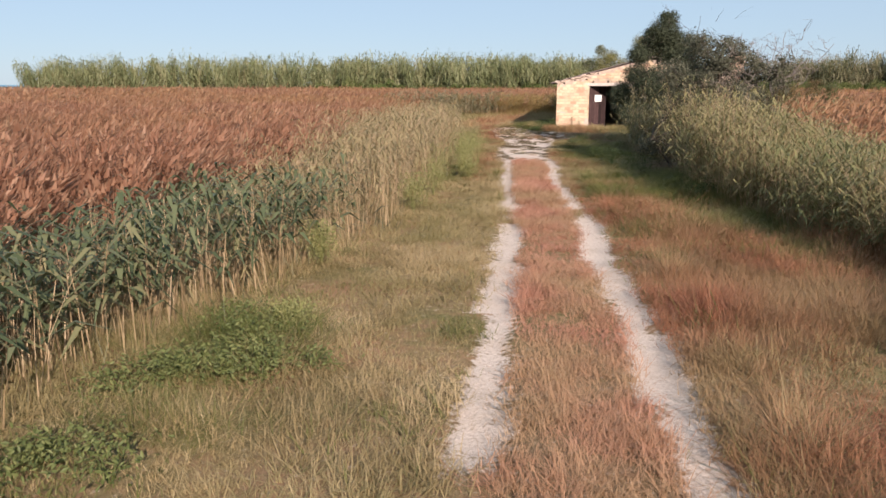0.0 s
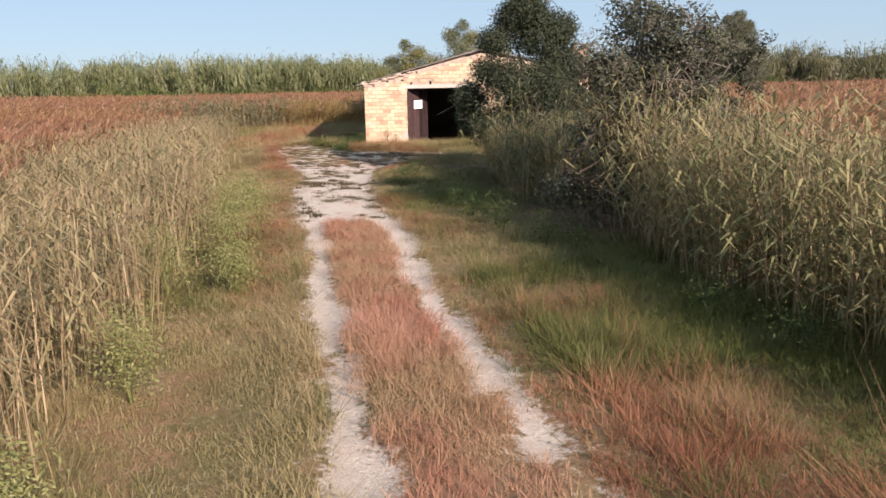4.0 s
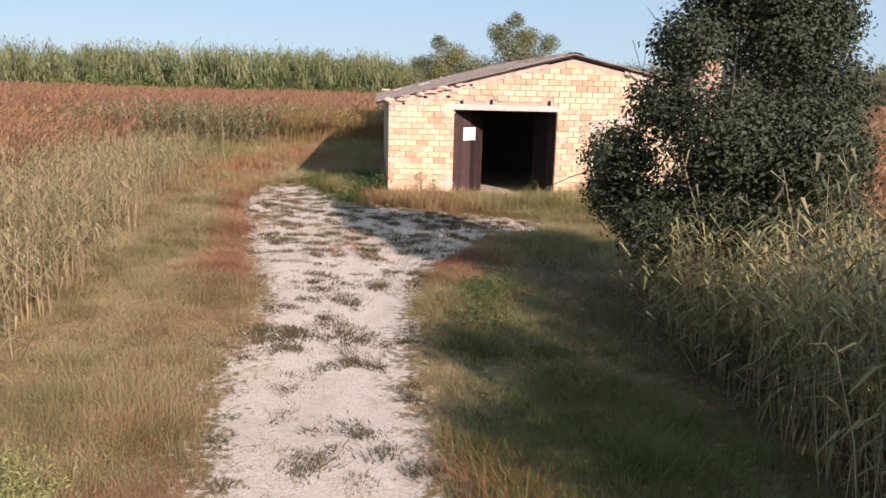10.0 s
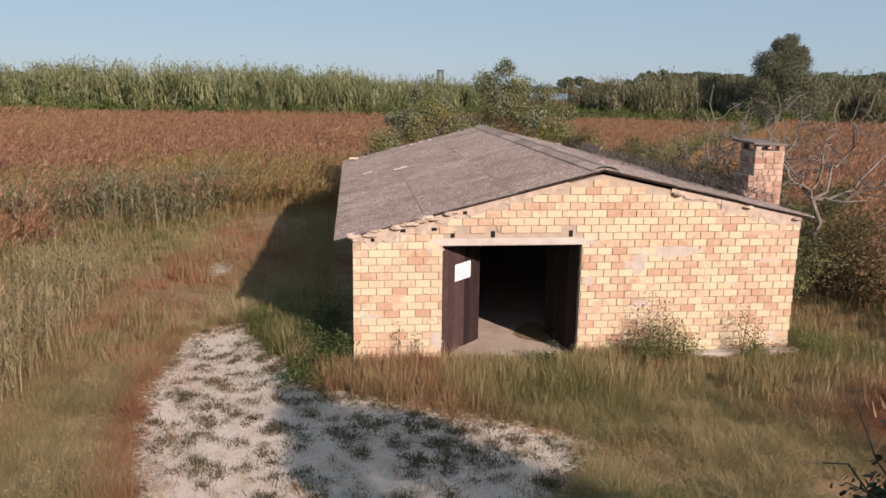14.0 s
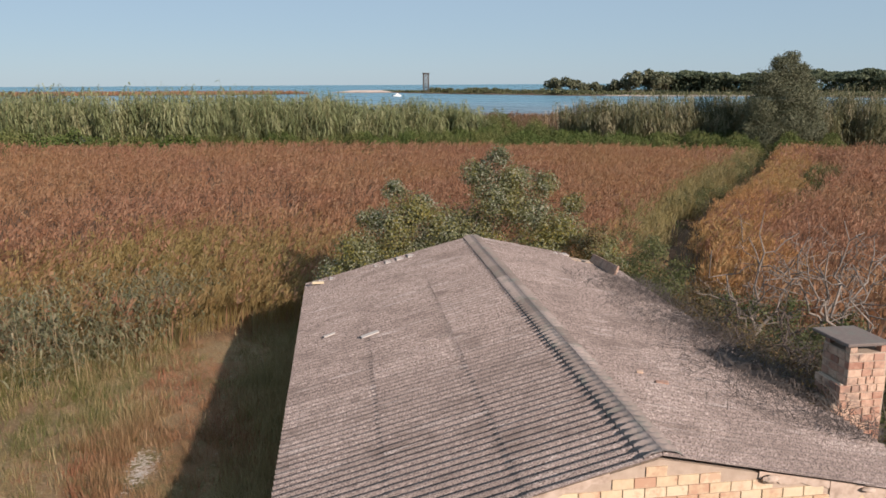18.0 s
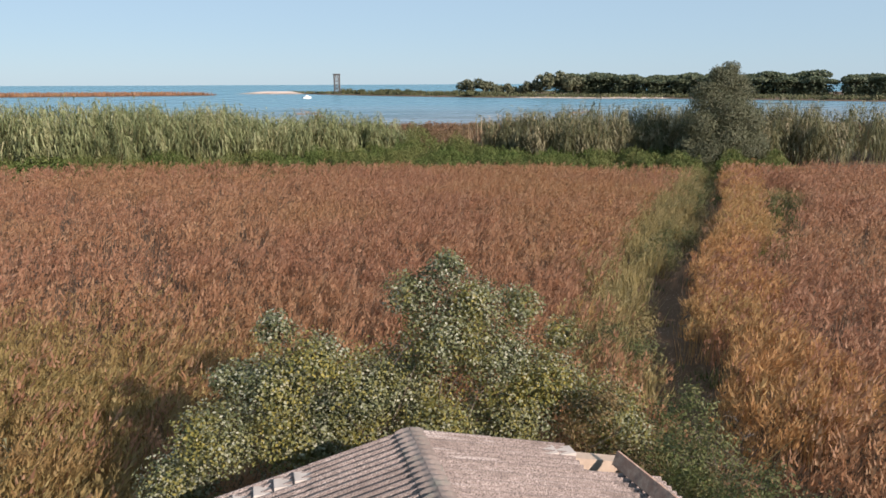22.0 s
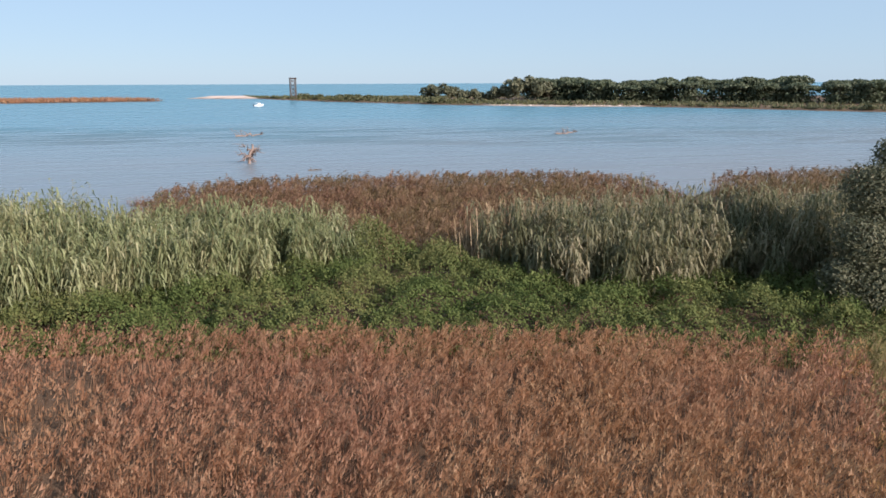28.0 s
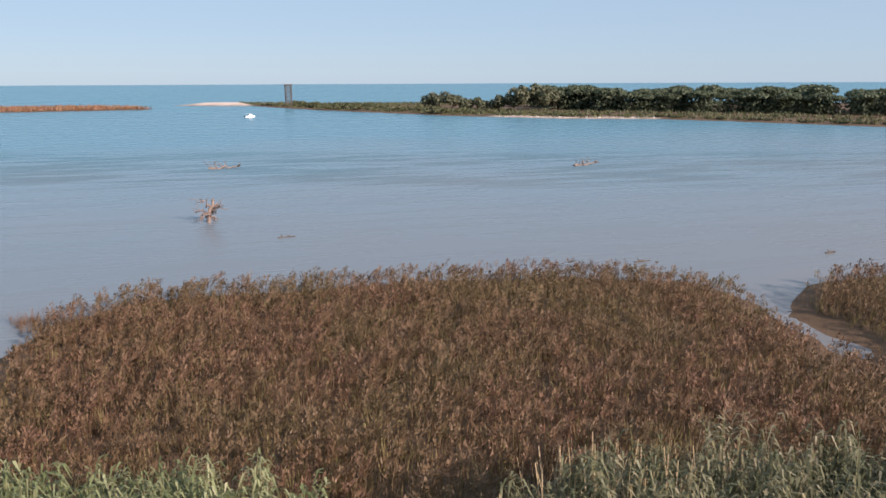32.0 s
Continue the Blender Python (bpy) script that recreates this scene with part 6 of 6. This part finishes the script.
bx, by = rng.uniform(-40, 54, 660000), rng.uniform(59, 90, 660000)
dd = inside(BRAMBLE, bx, by)
ok = (dd > -0.3 + waves(bx, by, 1.1, 20) * 0.4) & ((bx > -14) | (rng.uniform(0, 1, len(bx)) < 0.3))
bx, by = bx[ok], by[ok]
bh = mound(bx, by)
slope_x, slope_y = (mound(bx + 0.15, by) - bh) / 0.15, (mound(bx, by + 0.15) - bh) / 0.15
deep = rng.uniform(0.5, 1.06, len(bx)) ** 0.5
bz = ground_z(bx, by) + bh * deep + rng.normal(0, 0.06, len(bx)) + 0.15
stuff("bramble_thicket", leaves(np.stack([bx, by, bz], -1), np.where(bx < -14, 0.26, 0.135), 0.1, 0.75, np.stack([-slope_x, -slope_y, np.ones(len(bx))], -1), 0.55, np.clip(rng.uniform(-0.1, 0.75, len(bx)) + 0.35 * waves(bx, by, 1.6, 20), 0, 1)), M_BRAMBLE, "dense dark green bramble thicket along the field edge", "brambles")
# reeds on the lagoon shore
SHORE_REED = [(-12, 96), (-5, 97), (0, 103.5), (3.2, 114), (4.4, 126), (8.3, 130), (14.8, 132), (22.6, 129), (27, 130.5), (38, 129), (46.7, 128.3), (59, 122.2), (61, 115.3), (58, 109), (57, 104), (58.5, 96), (66, 102.5), (65, 106.5), (66, 111), (67, 113), (73.5, 117), (80, 118), (92, 117), (110, 106), (100, 80), (60, 82), (46, 83), (36, 86.5), (29, 87), (26.5, 84.5), (21.5, 88), (19, 90.5), (12, 92), (4, 93.5)]
p = scatter(24500, -12, 110, 78, 133, lambda x, y: np.clip(inside(SHORE_REED, x, y) + 0.6 + waves(x, y, 0.8, 23) * 0.6, 0, 1) * np.clip(0.85 + 0.45 * waves(x, y, 1.9, 44), 0.2, 1))
sh = (1 + 0.2 * waves(p[:, 0], p[:, 1], 1.3, 26) + 0.3 * waves(p[:, 0], p[:, 1], 2.6, 27)) * rng.uniform(0.85, 1.1, len(p))
stuff("shore_reeds", join_np([tufts(p, 4, 1.7 * sh, 0.06, 0.22, (0.1, 0.04), 0.2, 2, 0.05, prof=[1, 0.5]), plumes(p, 1.3 * sh, 22, 0.8, 0.085, 1, (0.3, 0.06), 0.42)]), M_LAGOON_REED, "brown reed bed on the lagoon shore", "reeds")
stuff("shore_sedge", tufts(p[::2], 5, 1.35 * sh[::2], 0.07, 0.3, (0.1, 0), 0.35, 2), M_SEDGE, "olive leaf blades under the brown reed heads", "reeds")
p = scatter(160, 0.2, 4.2, 126, 130, lambda x, y: np.where(np.hypot(x - 1.5, (y - 128.5)) < 1.0, 1, 0.12))
stuff("reed_tussock", tufts(p, 9, 1.6, 0.04, 0.15, (0, 0), 0.4), M_LAGOON_REED, "small reed tussock standing in the water", "reeds")
# grass along the ditch
def off_ditch(x, y):
    return x - ditch_x(y) + 0.75 * waves(x, y, 0.5, 47) + 0.35 * waves(x, y, 1.6, 51)


p = scatter(46000, 5, 50, 13, 67, lambda x, y: np.clip(1.05 - (np.abs(off_ditch(x, y) + np.interp(y, [20, 30, 42, 60], [1.7, 2.3, 2.6, 1.6])) / 2.2) ** 2 + 0.6 * waves(x, y, 0.6, 33) + 0.7 * waves(x, y, 1.9, 34), 0, 1) * (np.abs(off_ditch(x, y) + rng.normal(0, 0.3, np.shape(x))) > 0.45 + 0.25 * waves(x, y, 0.9, 37) + 0.9 * np.exp(-(((y - 28.5) / 3.2) ** 2))))
stuff("ditch_grass", join_np([tufts(p, 6, 1.05 * (1 + 0.4 * waves(p[:, 0], p[:, 1], 1.1, 36) + 0.3 * waves(p[:, 0], p[:, 1], 2.7, 48)), 0.045, 0.17, (0.1, 0), 0.6, 2, prof=[1, 0.4]), plumes(p[::3], np.full(len(p[::3]), 0.75), 10, 0.5, 0.05, 1)]), M_SEDGE, "yellow-green sedge along the narrow ditch", "sedge")
p = scatter(16000, 5, 50, 13, 67, lambda x, y: np.clip(1.2 - (np.abs(off_ditch(x, y) - 0.4) / 1.1) ** 2, 0, 1) * np.clip(0.6 + waves(x, y, 1.2, 38), 0.15, 1))
stuff("ditch_weeds", tufts(p, 9, 0.5, 0.03, 0.12, (0, 0), 0.5, 2), M_NETTLE, "dark rank growth in the bottom of the ditch", "weeds")
p = scatter(34000, 5, 54, 13, 66, lambda x, y: np.clip(1.2 - (np.abs(off_ditch(x, y) - 2.8 - 0.4 * waves(x, y, 0.5, 39)) / 1.5) ** 2, 0, 0.9) * (y > 15))
p3 = scatter(5000, 5, 50, 16, 64, lambda x, y: np.clip(0.5 - np.abs(off_ditch(x, y) + 4.6) / 4.5 + 0.5 * waves(x, y, 0.6, 42), 0, 0.7) * field_keep(x, y))
p = np.concatenate([p, p3])
stuff("ochre_reeds", join_np([tufts(p, 4, 1.0, 0.03, 0.14, (0.2, 0.04), 0.2, 2), plumes(p, np.full(len(p), 0.75) * rng.uniform(0.8, 1.15, len(p)), 30, 0.6, 0.046, 1, fat=0.48)]), M_OCHRE, "ochre-yellow marsh reeds beside the ditch", "reeds")
p = scatter(15000, -19, 5, 9, 32, lambda x, y: olive(x, y) * (field_keep(x, y) > 0) * np.clip(0.7 + 0.5 * waves(x, y, 1.5, 49), 0.15, 1))
stuff("olive_reeds", join_np([tufts(p, 6, 1.0 * (1 + 0.25 * waves(p[:, 0], p[:, 1], 0.9, 50)), 0.03, 0.15, (0.2, 0.04), 0.3, 2), plumes(p, 0.65 * rng.uniform(0.8, 1.15, len(p)), 22, 0.55, 0.042, 1, fat=0.42)]), M_OLIVEREED, "olive-yellow marsh reeds round the back of the shed", "reeds")
p = scatter(9000, 18, 56, 26, 56, lambda x, y: ((off_ditch(x, y) > 4.0) & (off_ditch(x, y) < np.interp(y, [30, 37, 49], [5.8, 6.2, 8.2]) + 0.5 * waves(x, y, 0.4, 32)) & (y > 28) & (y < 53)) * np.clip(0.6 + waves(x, y, 1.0, 45), 0.1, 1))
stuff("sedge", tufts(p, 9, 0.75 * (1 + 0.4 * waves(p[:, 0], p[:, 1], 0.9, 46)), 0.035, 0.2, (0.1, 0), 0.5, 2), M_GREENGRASS, "low dark green sedge in a gap of the field", "sedge")
for dy, off, h, m in ((21.5, -1.6, 1.5, 0), (24.5, -1.5, 1.3, 1), (33.5, -1.2, 1.4, 0), (37.5, -0.9, 1.5, 0), (41.0, -0.8, 1.3, 1), (45.5, -1.0, 1.5, 0), (50, -0.9, 1.6, 0), (55, -0.6, 1.7, 0), (59.5, -0.5, 1.9, 0), (62.5, 0.4, 2.2, 0), (40, 5.4, 1.2, 0), (45, 6.0, 1.3, 0), (48, 6.4, 1.2, 1)):
    grow("ditch_bush", (float(ditch_x(dy)) + off, dy), 0.4, [(-0.55, 0.2, h * 0.5, 0.7), (0.5, -0.3, h * 0.6, 0.75), (0.0, 0.6, h * 0.8, 0.6), (0.2, -0.9, h * 0.4, 0.7), (-0.3, 1.1, h * 0.4, 0.6)], 3000, 0.085, M_SEDGE if m else M_GREENSCRUB, "yellowing bush on the ditch bank" if m else "dull green bush on the ditch bank", "bush", 0.02, 3, 0.2, 0.4)
willow = grow("willow_tree", (46.2, 68.2), 3.0, [(0.3, 0, 8.2, 1.6), (-1.5, 0, 6.9, 1.8), (1.7, 0, 7.2, 1.7), (0.2, -0.8, 5.8, 2.1), (-2.3, -0.6, 4.6, 1.8), (2.4, -0.6, 5.0, 1.9), (0.3, -1.2, 3.4, 2.2), (-1.8, -1.2, 2.1, 2.0), (2.3, -1.3, 2.2, 2.0), (1.1, 0.3, 9.3, 1.0), (-0.5, 0.1, 8.9, 0.8), (3.4, -0.6, 3.0, 1.7), (-3.2, -0.3, 2.6, 1.4), (2.4, 0.2, 8.4, 0.7)],
     60000, 0.18, M_WILLOW, "large grey-green willow at the end of the ditch", trunk_r=0.2, stems=3, hollow=0.35)
willow.scale = (1.02, 1.0, 1.1)
grow("shore_tree", (-40, 105), 2.5, [(0, 0, 6.4, 2.0), (-4, 0, 6.2, 2.0), (3, 0, 6.2, 2.0), (-7, 0, 6.0, 1.8), (-1, 0, 4.5, 2.6), (2, 0, 3.0, 2.4), (-5, 0, 4.4, 1.8), (5, 0, 4.6, 1.8)], 4000, 0.5, M_WILLOW, "olive-green tree behind the canes", trunk_r=0.2, stems=3)
for x, y, h in ((62, 92, 3.2), (66, 94, 3.0), (70, 90, 3.6), (60.5, 86, 3.0)):
    grow("shore_bush", (x, y), 0.8, [(-1.2, 0, 1.6, 1.3), (0.2, 0, h - 1.0, 1.3), (1.3, 0.3, 1.7, 1.3), (0, -0.8, 1.0, 1.3)], 2600, 0.24, M_WILLOW, "rounded grey-green shore bush", "bush", 0.06, 3)


# ---- the far shore ----
def pine(name, h, r, n):
    t = tagged(new(name), "dark umbrella pine in the far shore wood", "tree", "pines of the far shore wood")
    wood = [limb((0, 0, -0.3), (0.3, 0, h * 0.62), 0.28, 0.2, 0.05, 4, 6)]
    lp, lo = [], []
    for i in range(11):
        a, rr = i * 2.4, r * math.sqrt((i + 0.5) / 11) * 0.8
        c = np.array((math.cos(a) * rr, math.sin(a) * rr, h * (0.86 - 0.16 * (rr / r) ** 2)))
        wood.append(limb((0.3, 0, h * 0.55), c, 0.12, 0.05, 0.2, 4, 4))
        d = rng.normal(size=(n // 11, 3))
        d /= np.linalg.norm(d, axis=1)[:, None]
        lp.append(c + d * (r * 0.42, r * 0.42, h * 0.12) * rng.uniform(0.7, 1, (n // 11, 1)))
        lo.append(d + (0, 0, 0.3))
    lo.append(rng.normal(size=(n // 3, 3)))
    lp.append(np.stack([rng.normal(0, r * 0.45, n // 3), rng.normal(0, r * 0.45, n // 3), rng.uniform(0.6, h * 0.6, n // 3)], -1))
    part_np("trunk", join_np(wood), M_BARK, t, "", True)
    part_np("crown", leaves(np.concatenate(lp), 1.5, 0.1, 0.8, np.concatenate(lo), 0.65), M_PINE, t)
    return t


def shrub(name, h, r, n, mat, label, group):
    t = tagged(new(name), label, "bush", group)
    lp, lo, wood = [], [], []
    for i in range(5):
        c = np.array((rng.normal(0, r * 0.5), rng.normal(0, r * 0.5), h * rng.uniform(0.35, 0.72)))
        wood.append(limb((0, 0, -0.2), c, 0.1, 0.03, 0.3, 4, 4))
        d = rng.normal(size=(n // 5, 3))
        d /= np.linalg.norm(d, axis=1)[:, None]
        lp.append(c + d * (r * 0.55, r * 0.55, h * 0.3) * rng.uniform(0.6, 1, (n // 5, 1)))
        lo.append(d + (0, 0, 0.3))
    part_np("branchwork", join_np(wood), M_BARK, t, "", True)
    part_np("crown", leaves(np.concatenate(lp), r * 0.26, 0.1, 0.7, np.concatenate(lo), 0.65), mat, t)
    return t


pines = [pine("umbrella_pine", 13.6, 7.4, 760), pine("umbrella_pine", 15.0, 8.0, 760), pine("umbrella_pine", 12.6, 6.8, 760)]
spots_p = []
for i in range(190):
    s = (i + rng.uniform(0, 1)) / 190
    # from behind the stony beach along the meadow
    x = 236 + 420 * s**1.5 + rng.uniform(0, 10)
    y = np.interp(x, [225, 237, 270, 308, 357, 430, 560, 700], [528, 516, 476, 442, 384, 330, 285, 250]) + rng.uniform(0, 1) ** 1.6 * 80
    spots_p.append((x, y))
for i, (x, y) in enumerate(spots_p):
    src = pines[i % 3]
    m = pose(x, y, -0.3, 0, 0, rng.uniform(0, 360))
    if i < 3:
        src.matrix_basis = m
    else:
        c = copy_thing(src, m)
        c.scale = (1, 1, rng.uniform(0.8, 1.12))
bushes = [shrub("shore_shrub", 3.0, 3.5, 260, M_SHRUB, "low olive-green shrub on the far shore", "shrubs of the far shore") for _ in range(3)]
for i in range(150):
    s = rng.uniform(0, 1)
    x = 84 + 300 * s
    y = np.interp(x, [84, 89, 150, 195, 236, 259, 288, 340, 430], [625, 601, 484, 431, 412, 377, 318, 255, 205]) + 7 + rng.uniform(0, 1) * np.interp(x, [84, 185, 260], [60, 40, 10])
    m = pose(x, y, -0.35, 0, 0, rng.uniform(0, 360))
    if i < 3:
        bushes[i].matrix_basis = m
    else:
        c = copy_thing(bushes[i % 3], m)
        f = np.interp(x, [84, 140, 190, 320], [1.7, 1.6, 0.8, 0.6]) * rng.uniform(0.5, 1.0)
        c.scale = (f, f, f)
# taller trees at the head of the wood
for x, y, h, r in ((163, 558, 12.5, 7), (171, 553, 11, 7), (180, 550, 9.5, 6), (190, 545, 9, 6), (199, 540, 9, 6), (212, 530, 18, 9), (223, 526, 15.5, 8), (234, 524, 15, 8), (204, 534, 13, 7)):
    shrub("shore_tree", h, r, 900, M_WILLOW, "round-headed green tree on the far shore", "trees of the far shore").location = (x, y, -0.4)
# reeds on the spit and along the far shore
p = scatter(5000, -420, -22, 600, 720, lambda x, y: np.clip(inside(SPIT, x, y) / 4, 0, 1))
stuff("spit_reeds", tufts(p, 6, 2.6, 0.9, 1.2, (0.1, 0), 0.3, 2, 0.1), M_FIELD, "russet reeds on the low spit", "reeds")
p = scatter(26000, 36, 430, 190, 770, lambda x, y: np.clip(inside(BANK, x, y) / 3 - 0.8, 0, 1) * np.where(inside(BANK, x, y) < 8, 1, 0.35) * (inside(BANK, x, y) < 75))
stuff("bank_reeds", tufts(p, 6, 1.9, 0.7, 1.0, (0.1, 0), 0.3, 2, 0.1), M_SHRUB, "olive scrub and reeds on the far bank", "scrub")
# pale stones of the far beach
p = scatter(900, 165, 240, 395, 470, lambda x, y: np.exp(-((inside(BANK, x, y) - 3.0) / 1.6) ** 2))
bm = bmesh.new()
for q in p:
    bmesh.ops.create_icosphere(bm, subdivisions=1, radius=0.45, matrix=Matrix.Translation(q) @ Matrix.Diagonal((rng.uniform(0.7, 1.8), rng.uniform(0.7, 1.5), rng.uniform(0.4, 0.9), 1)))
me = bpy.data.meshes.new("beach_stones")
bm.to_mesh(me)
bm.free()
me.materials.append(M_STONE)
tagged(new("beach_stones", me), "pale stones along the far beach", "stones", "", "stuff")

# watch tower on the headland
tower = tagged(new("watch_tower"), "dark timber watch tower with open decks on the headland", "tower")
TX, TY, TH_ = 77.0, 672.0, 16.5
tower.location = (TX, TY, -0.4)
for sx in (-1, 1):
    for sy in (-1, 1):
        part("post", boxed(sx * 2.2 - 0.3, sy * 2.2 - 0.3, -0.5, sx * 2.2 + 0.3, sy * 2.2 + 0.3, TH_ - 0.2, bevel=0.03), M_STEEL, tower)
for i in range(5):
    z = 3.0 + i * 3.1
    part("deck", boxed(-2.55, -2.55, z, 2.55, 2.55, z + 0.35), M_STEEL, tower)
    for sy in (-1, 1):
        part("railing", boxed(-2.55, sy * 2.6 - 0.08, z + 1.1, 2.55, sy * 2.6 + 0.08, z + 1.35), M_STEEL, tower)
    for sy in (-1, 1):
        for s in (-1, 1):
            bm = boxed(-2.7, -0.12, -0.12, 2.7, 0.12, 0.12)
            o = part("brace", bm, M_STEEL, tower)
            o.matrix_basis = pose(0, sy * 2.2, z - 1.4, 0, s * 32, 0)
part("roof", boxed(-3.2, -3.2, TH_ - 0.2, 3.2, 3.2, TH_ + 0.3, bevel=0.05), M_STEEL, tower)
part("cabin_wall", boxed(-2.4, -2.52, 15.75, 2.4, -2.42, 16.25), M_STEEL, tower)

# motor boat
boat = tagged(new("motor_boat"), "small white motor boat lying in the channel", "boat")
boat.matrix_world = pose(39.0, 505, WATER_Z, 0, 0, 25)
bm = bmesh.new()
rings = []
for x, hw, z0, z1 in ((-3.0, 1.0, -0.15, 0.75), (-1.0, 1.15, -0.25, 0.8), (1.2, 1.0, -0.2, 0.95), (2.5, 0.5, 0.0, 1.1), (3.2, 0.05, 0.4, 1.2)):
    rings.append([bm.verts.new(c) for c in ((x, -hw, z1), (x, -hw * 0.6, z0), (x, hw * 0.6, z0), (x, hw, z1))])
for a, b in zip(rings, rings[1:]):
    for i in range(4):
        bm.faces.new((a[i], a[(i + 1) % 4], b[(i + 1) % 4], b[i]))
bm.faces.new(rings[0])
bm.faces.new(rings[-1][::-1])
bmesh.ops.recalc_face_normals(bm, faces=bm.faces[:])
part("hull", bm, M_HULL, boat)
part("cabin", boxed(-0.8, -0.75, 0.8, 1.1, 0.75, 1.75, bevel=0.12), M_HULL, boat)
part("windscreen", boxed(1.08, -0.6, 1.2, 1.14, 0.6, 1.6), M_GLASS_DARK, boat)
part("canopy", boxed(-2.4, -0.85, 1.95, 1.0, 0.85, 2.03, bevel=0.02), M_HULL, boat)
part("outboard_motor", boxed(-3.4, -0.2, 0.2, -3.02, 0.2, 1.1, bevel=0.05), M_GLASS_DARK, boat)


# driftwood
def stump(x, y, size, lean, label):
    t = tagged(new("driftwood"), label, "driftwood", "driftwood in the lagoon")
    t.location = (x, y, WATER_Z - 0.1)
    w = [limb((0, 0, -0.2), (lean[0], lean[1], size), size * 0.10, size * 0.05, 0.2, 6, 7)]
    for i in range(11):
        a = rng.uniform(0, 6.28)
        s = rng.uniform(0.0, 0.7)
        b = np.array((lean[0] * s, lean[1] * s, size * s))
        e = b + (math.cos(a) * size * rng.uniform(0.4, 0.9), math.sin(a) * size * 0.5, size * rng.uniform(-0.15, 0.35))
        w.append(limb(b, e, size * 0.05, size * 0.012, 0.4, 6, 5))
        for _ in range(2):
            w.append(limb(b + (e - b) * 0.6, e + rng.normal(size=3) * size * 0.2, size * 0.02, size * 0.006, 0.4, 4, 4))
    part_np("wood", join_np(w), M_DRIFT, t, "", True)


stump(16.3, 173, 3.4, (0.7, 0.3), "pale uprooted tree stump standing in the lagoon")


def snag(x, y, ln, turn, label):
    """A tree washed up on its side: a bent trunk with a root plate and upright broken boughs."""
    t = tagged(new("driftwood"), label, "driftwood", "driftwood in the lagoon")
    t.location, t.rotation_euler = (x, y, WATER_Z - 0.05), (0, 0, radians(turn))
    w = [limb((-ln / 2, 0, 0.15), (ln / 2, 0.2, 0.5), 0.30, 0.14, 0.12, 8, 7)]
    for _ in range(9):
        a = rng.uniform(-1.2, 1.2)
        w.append(limb((ln / 2, 0.2, 0.5), (ln / 2 + rng.uniform(0.1, 0.7), math.sin(a) * 1.0, 0.5 + math.cos(a) * rng.uniform(0.2, 1.0)), 0.12, 0.03, 0.4, 5, 5))
    for _ in range(7):
        u = rng.uniform(-0.5, 0.3)
        b = np.array((u * ln, 0.05, 0.25))
        e = b + (rng.normal(-0.6, 0.5), rng.normal(0, 0.5), rng.uniform(0.5, 1.9))
        w.append(limb(b, e, 0.09, 0.03, 0.35, 6, 5))
        w.append(limb(b + (e - b) * 0.6, e + (rng.normal(0, 0.5), rng.normal(0, 0.4), rng.uniform(-0.2, 0.5)), 0.045, 0.015, 0.4, 4, 4))
    part_np("wood", join_np(w), M_DRIFT, t, "", True)


snag(19.7, 243, 6.4, -4, "dark branching driftwood stranded in the lagoon")
snag(101, 223.5, 6.0, 10, "pale branching driftwood stranded in the lagoon")
for x, y, ln in ((25.8, 158.7, 2.2), (85.0, 130.4, 1.5), (62, 133, 2.0), (3.6, 127.0, 1.6)):
    t = tagged(new("floating_log"), "dark waterlogged log lying in shallow water", "log")
    t.location = (x, y, WATER_Z)
    part_np("wood", join_np([limb((-ln / 2, 0, 0.0), (ln / 2, 0.2, 0.08), 0.13, 0.08, 0.15, 6, 6), limb((-ln / 5, 0, 0.0), (-ln / 3, 0.1, 0.5), 0.06, 0.03, 0.2, 4, 5)]), M_BARK, t, "", True)
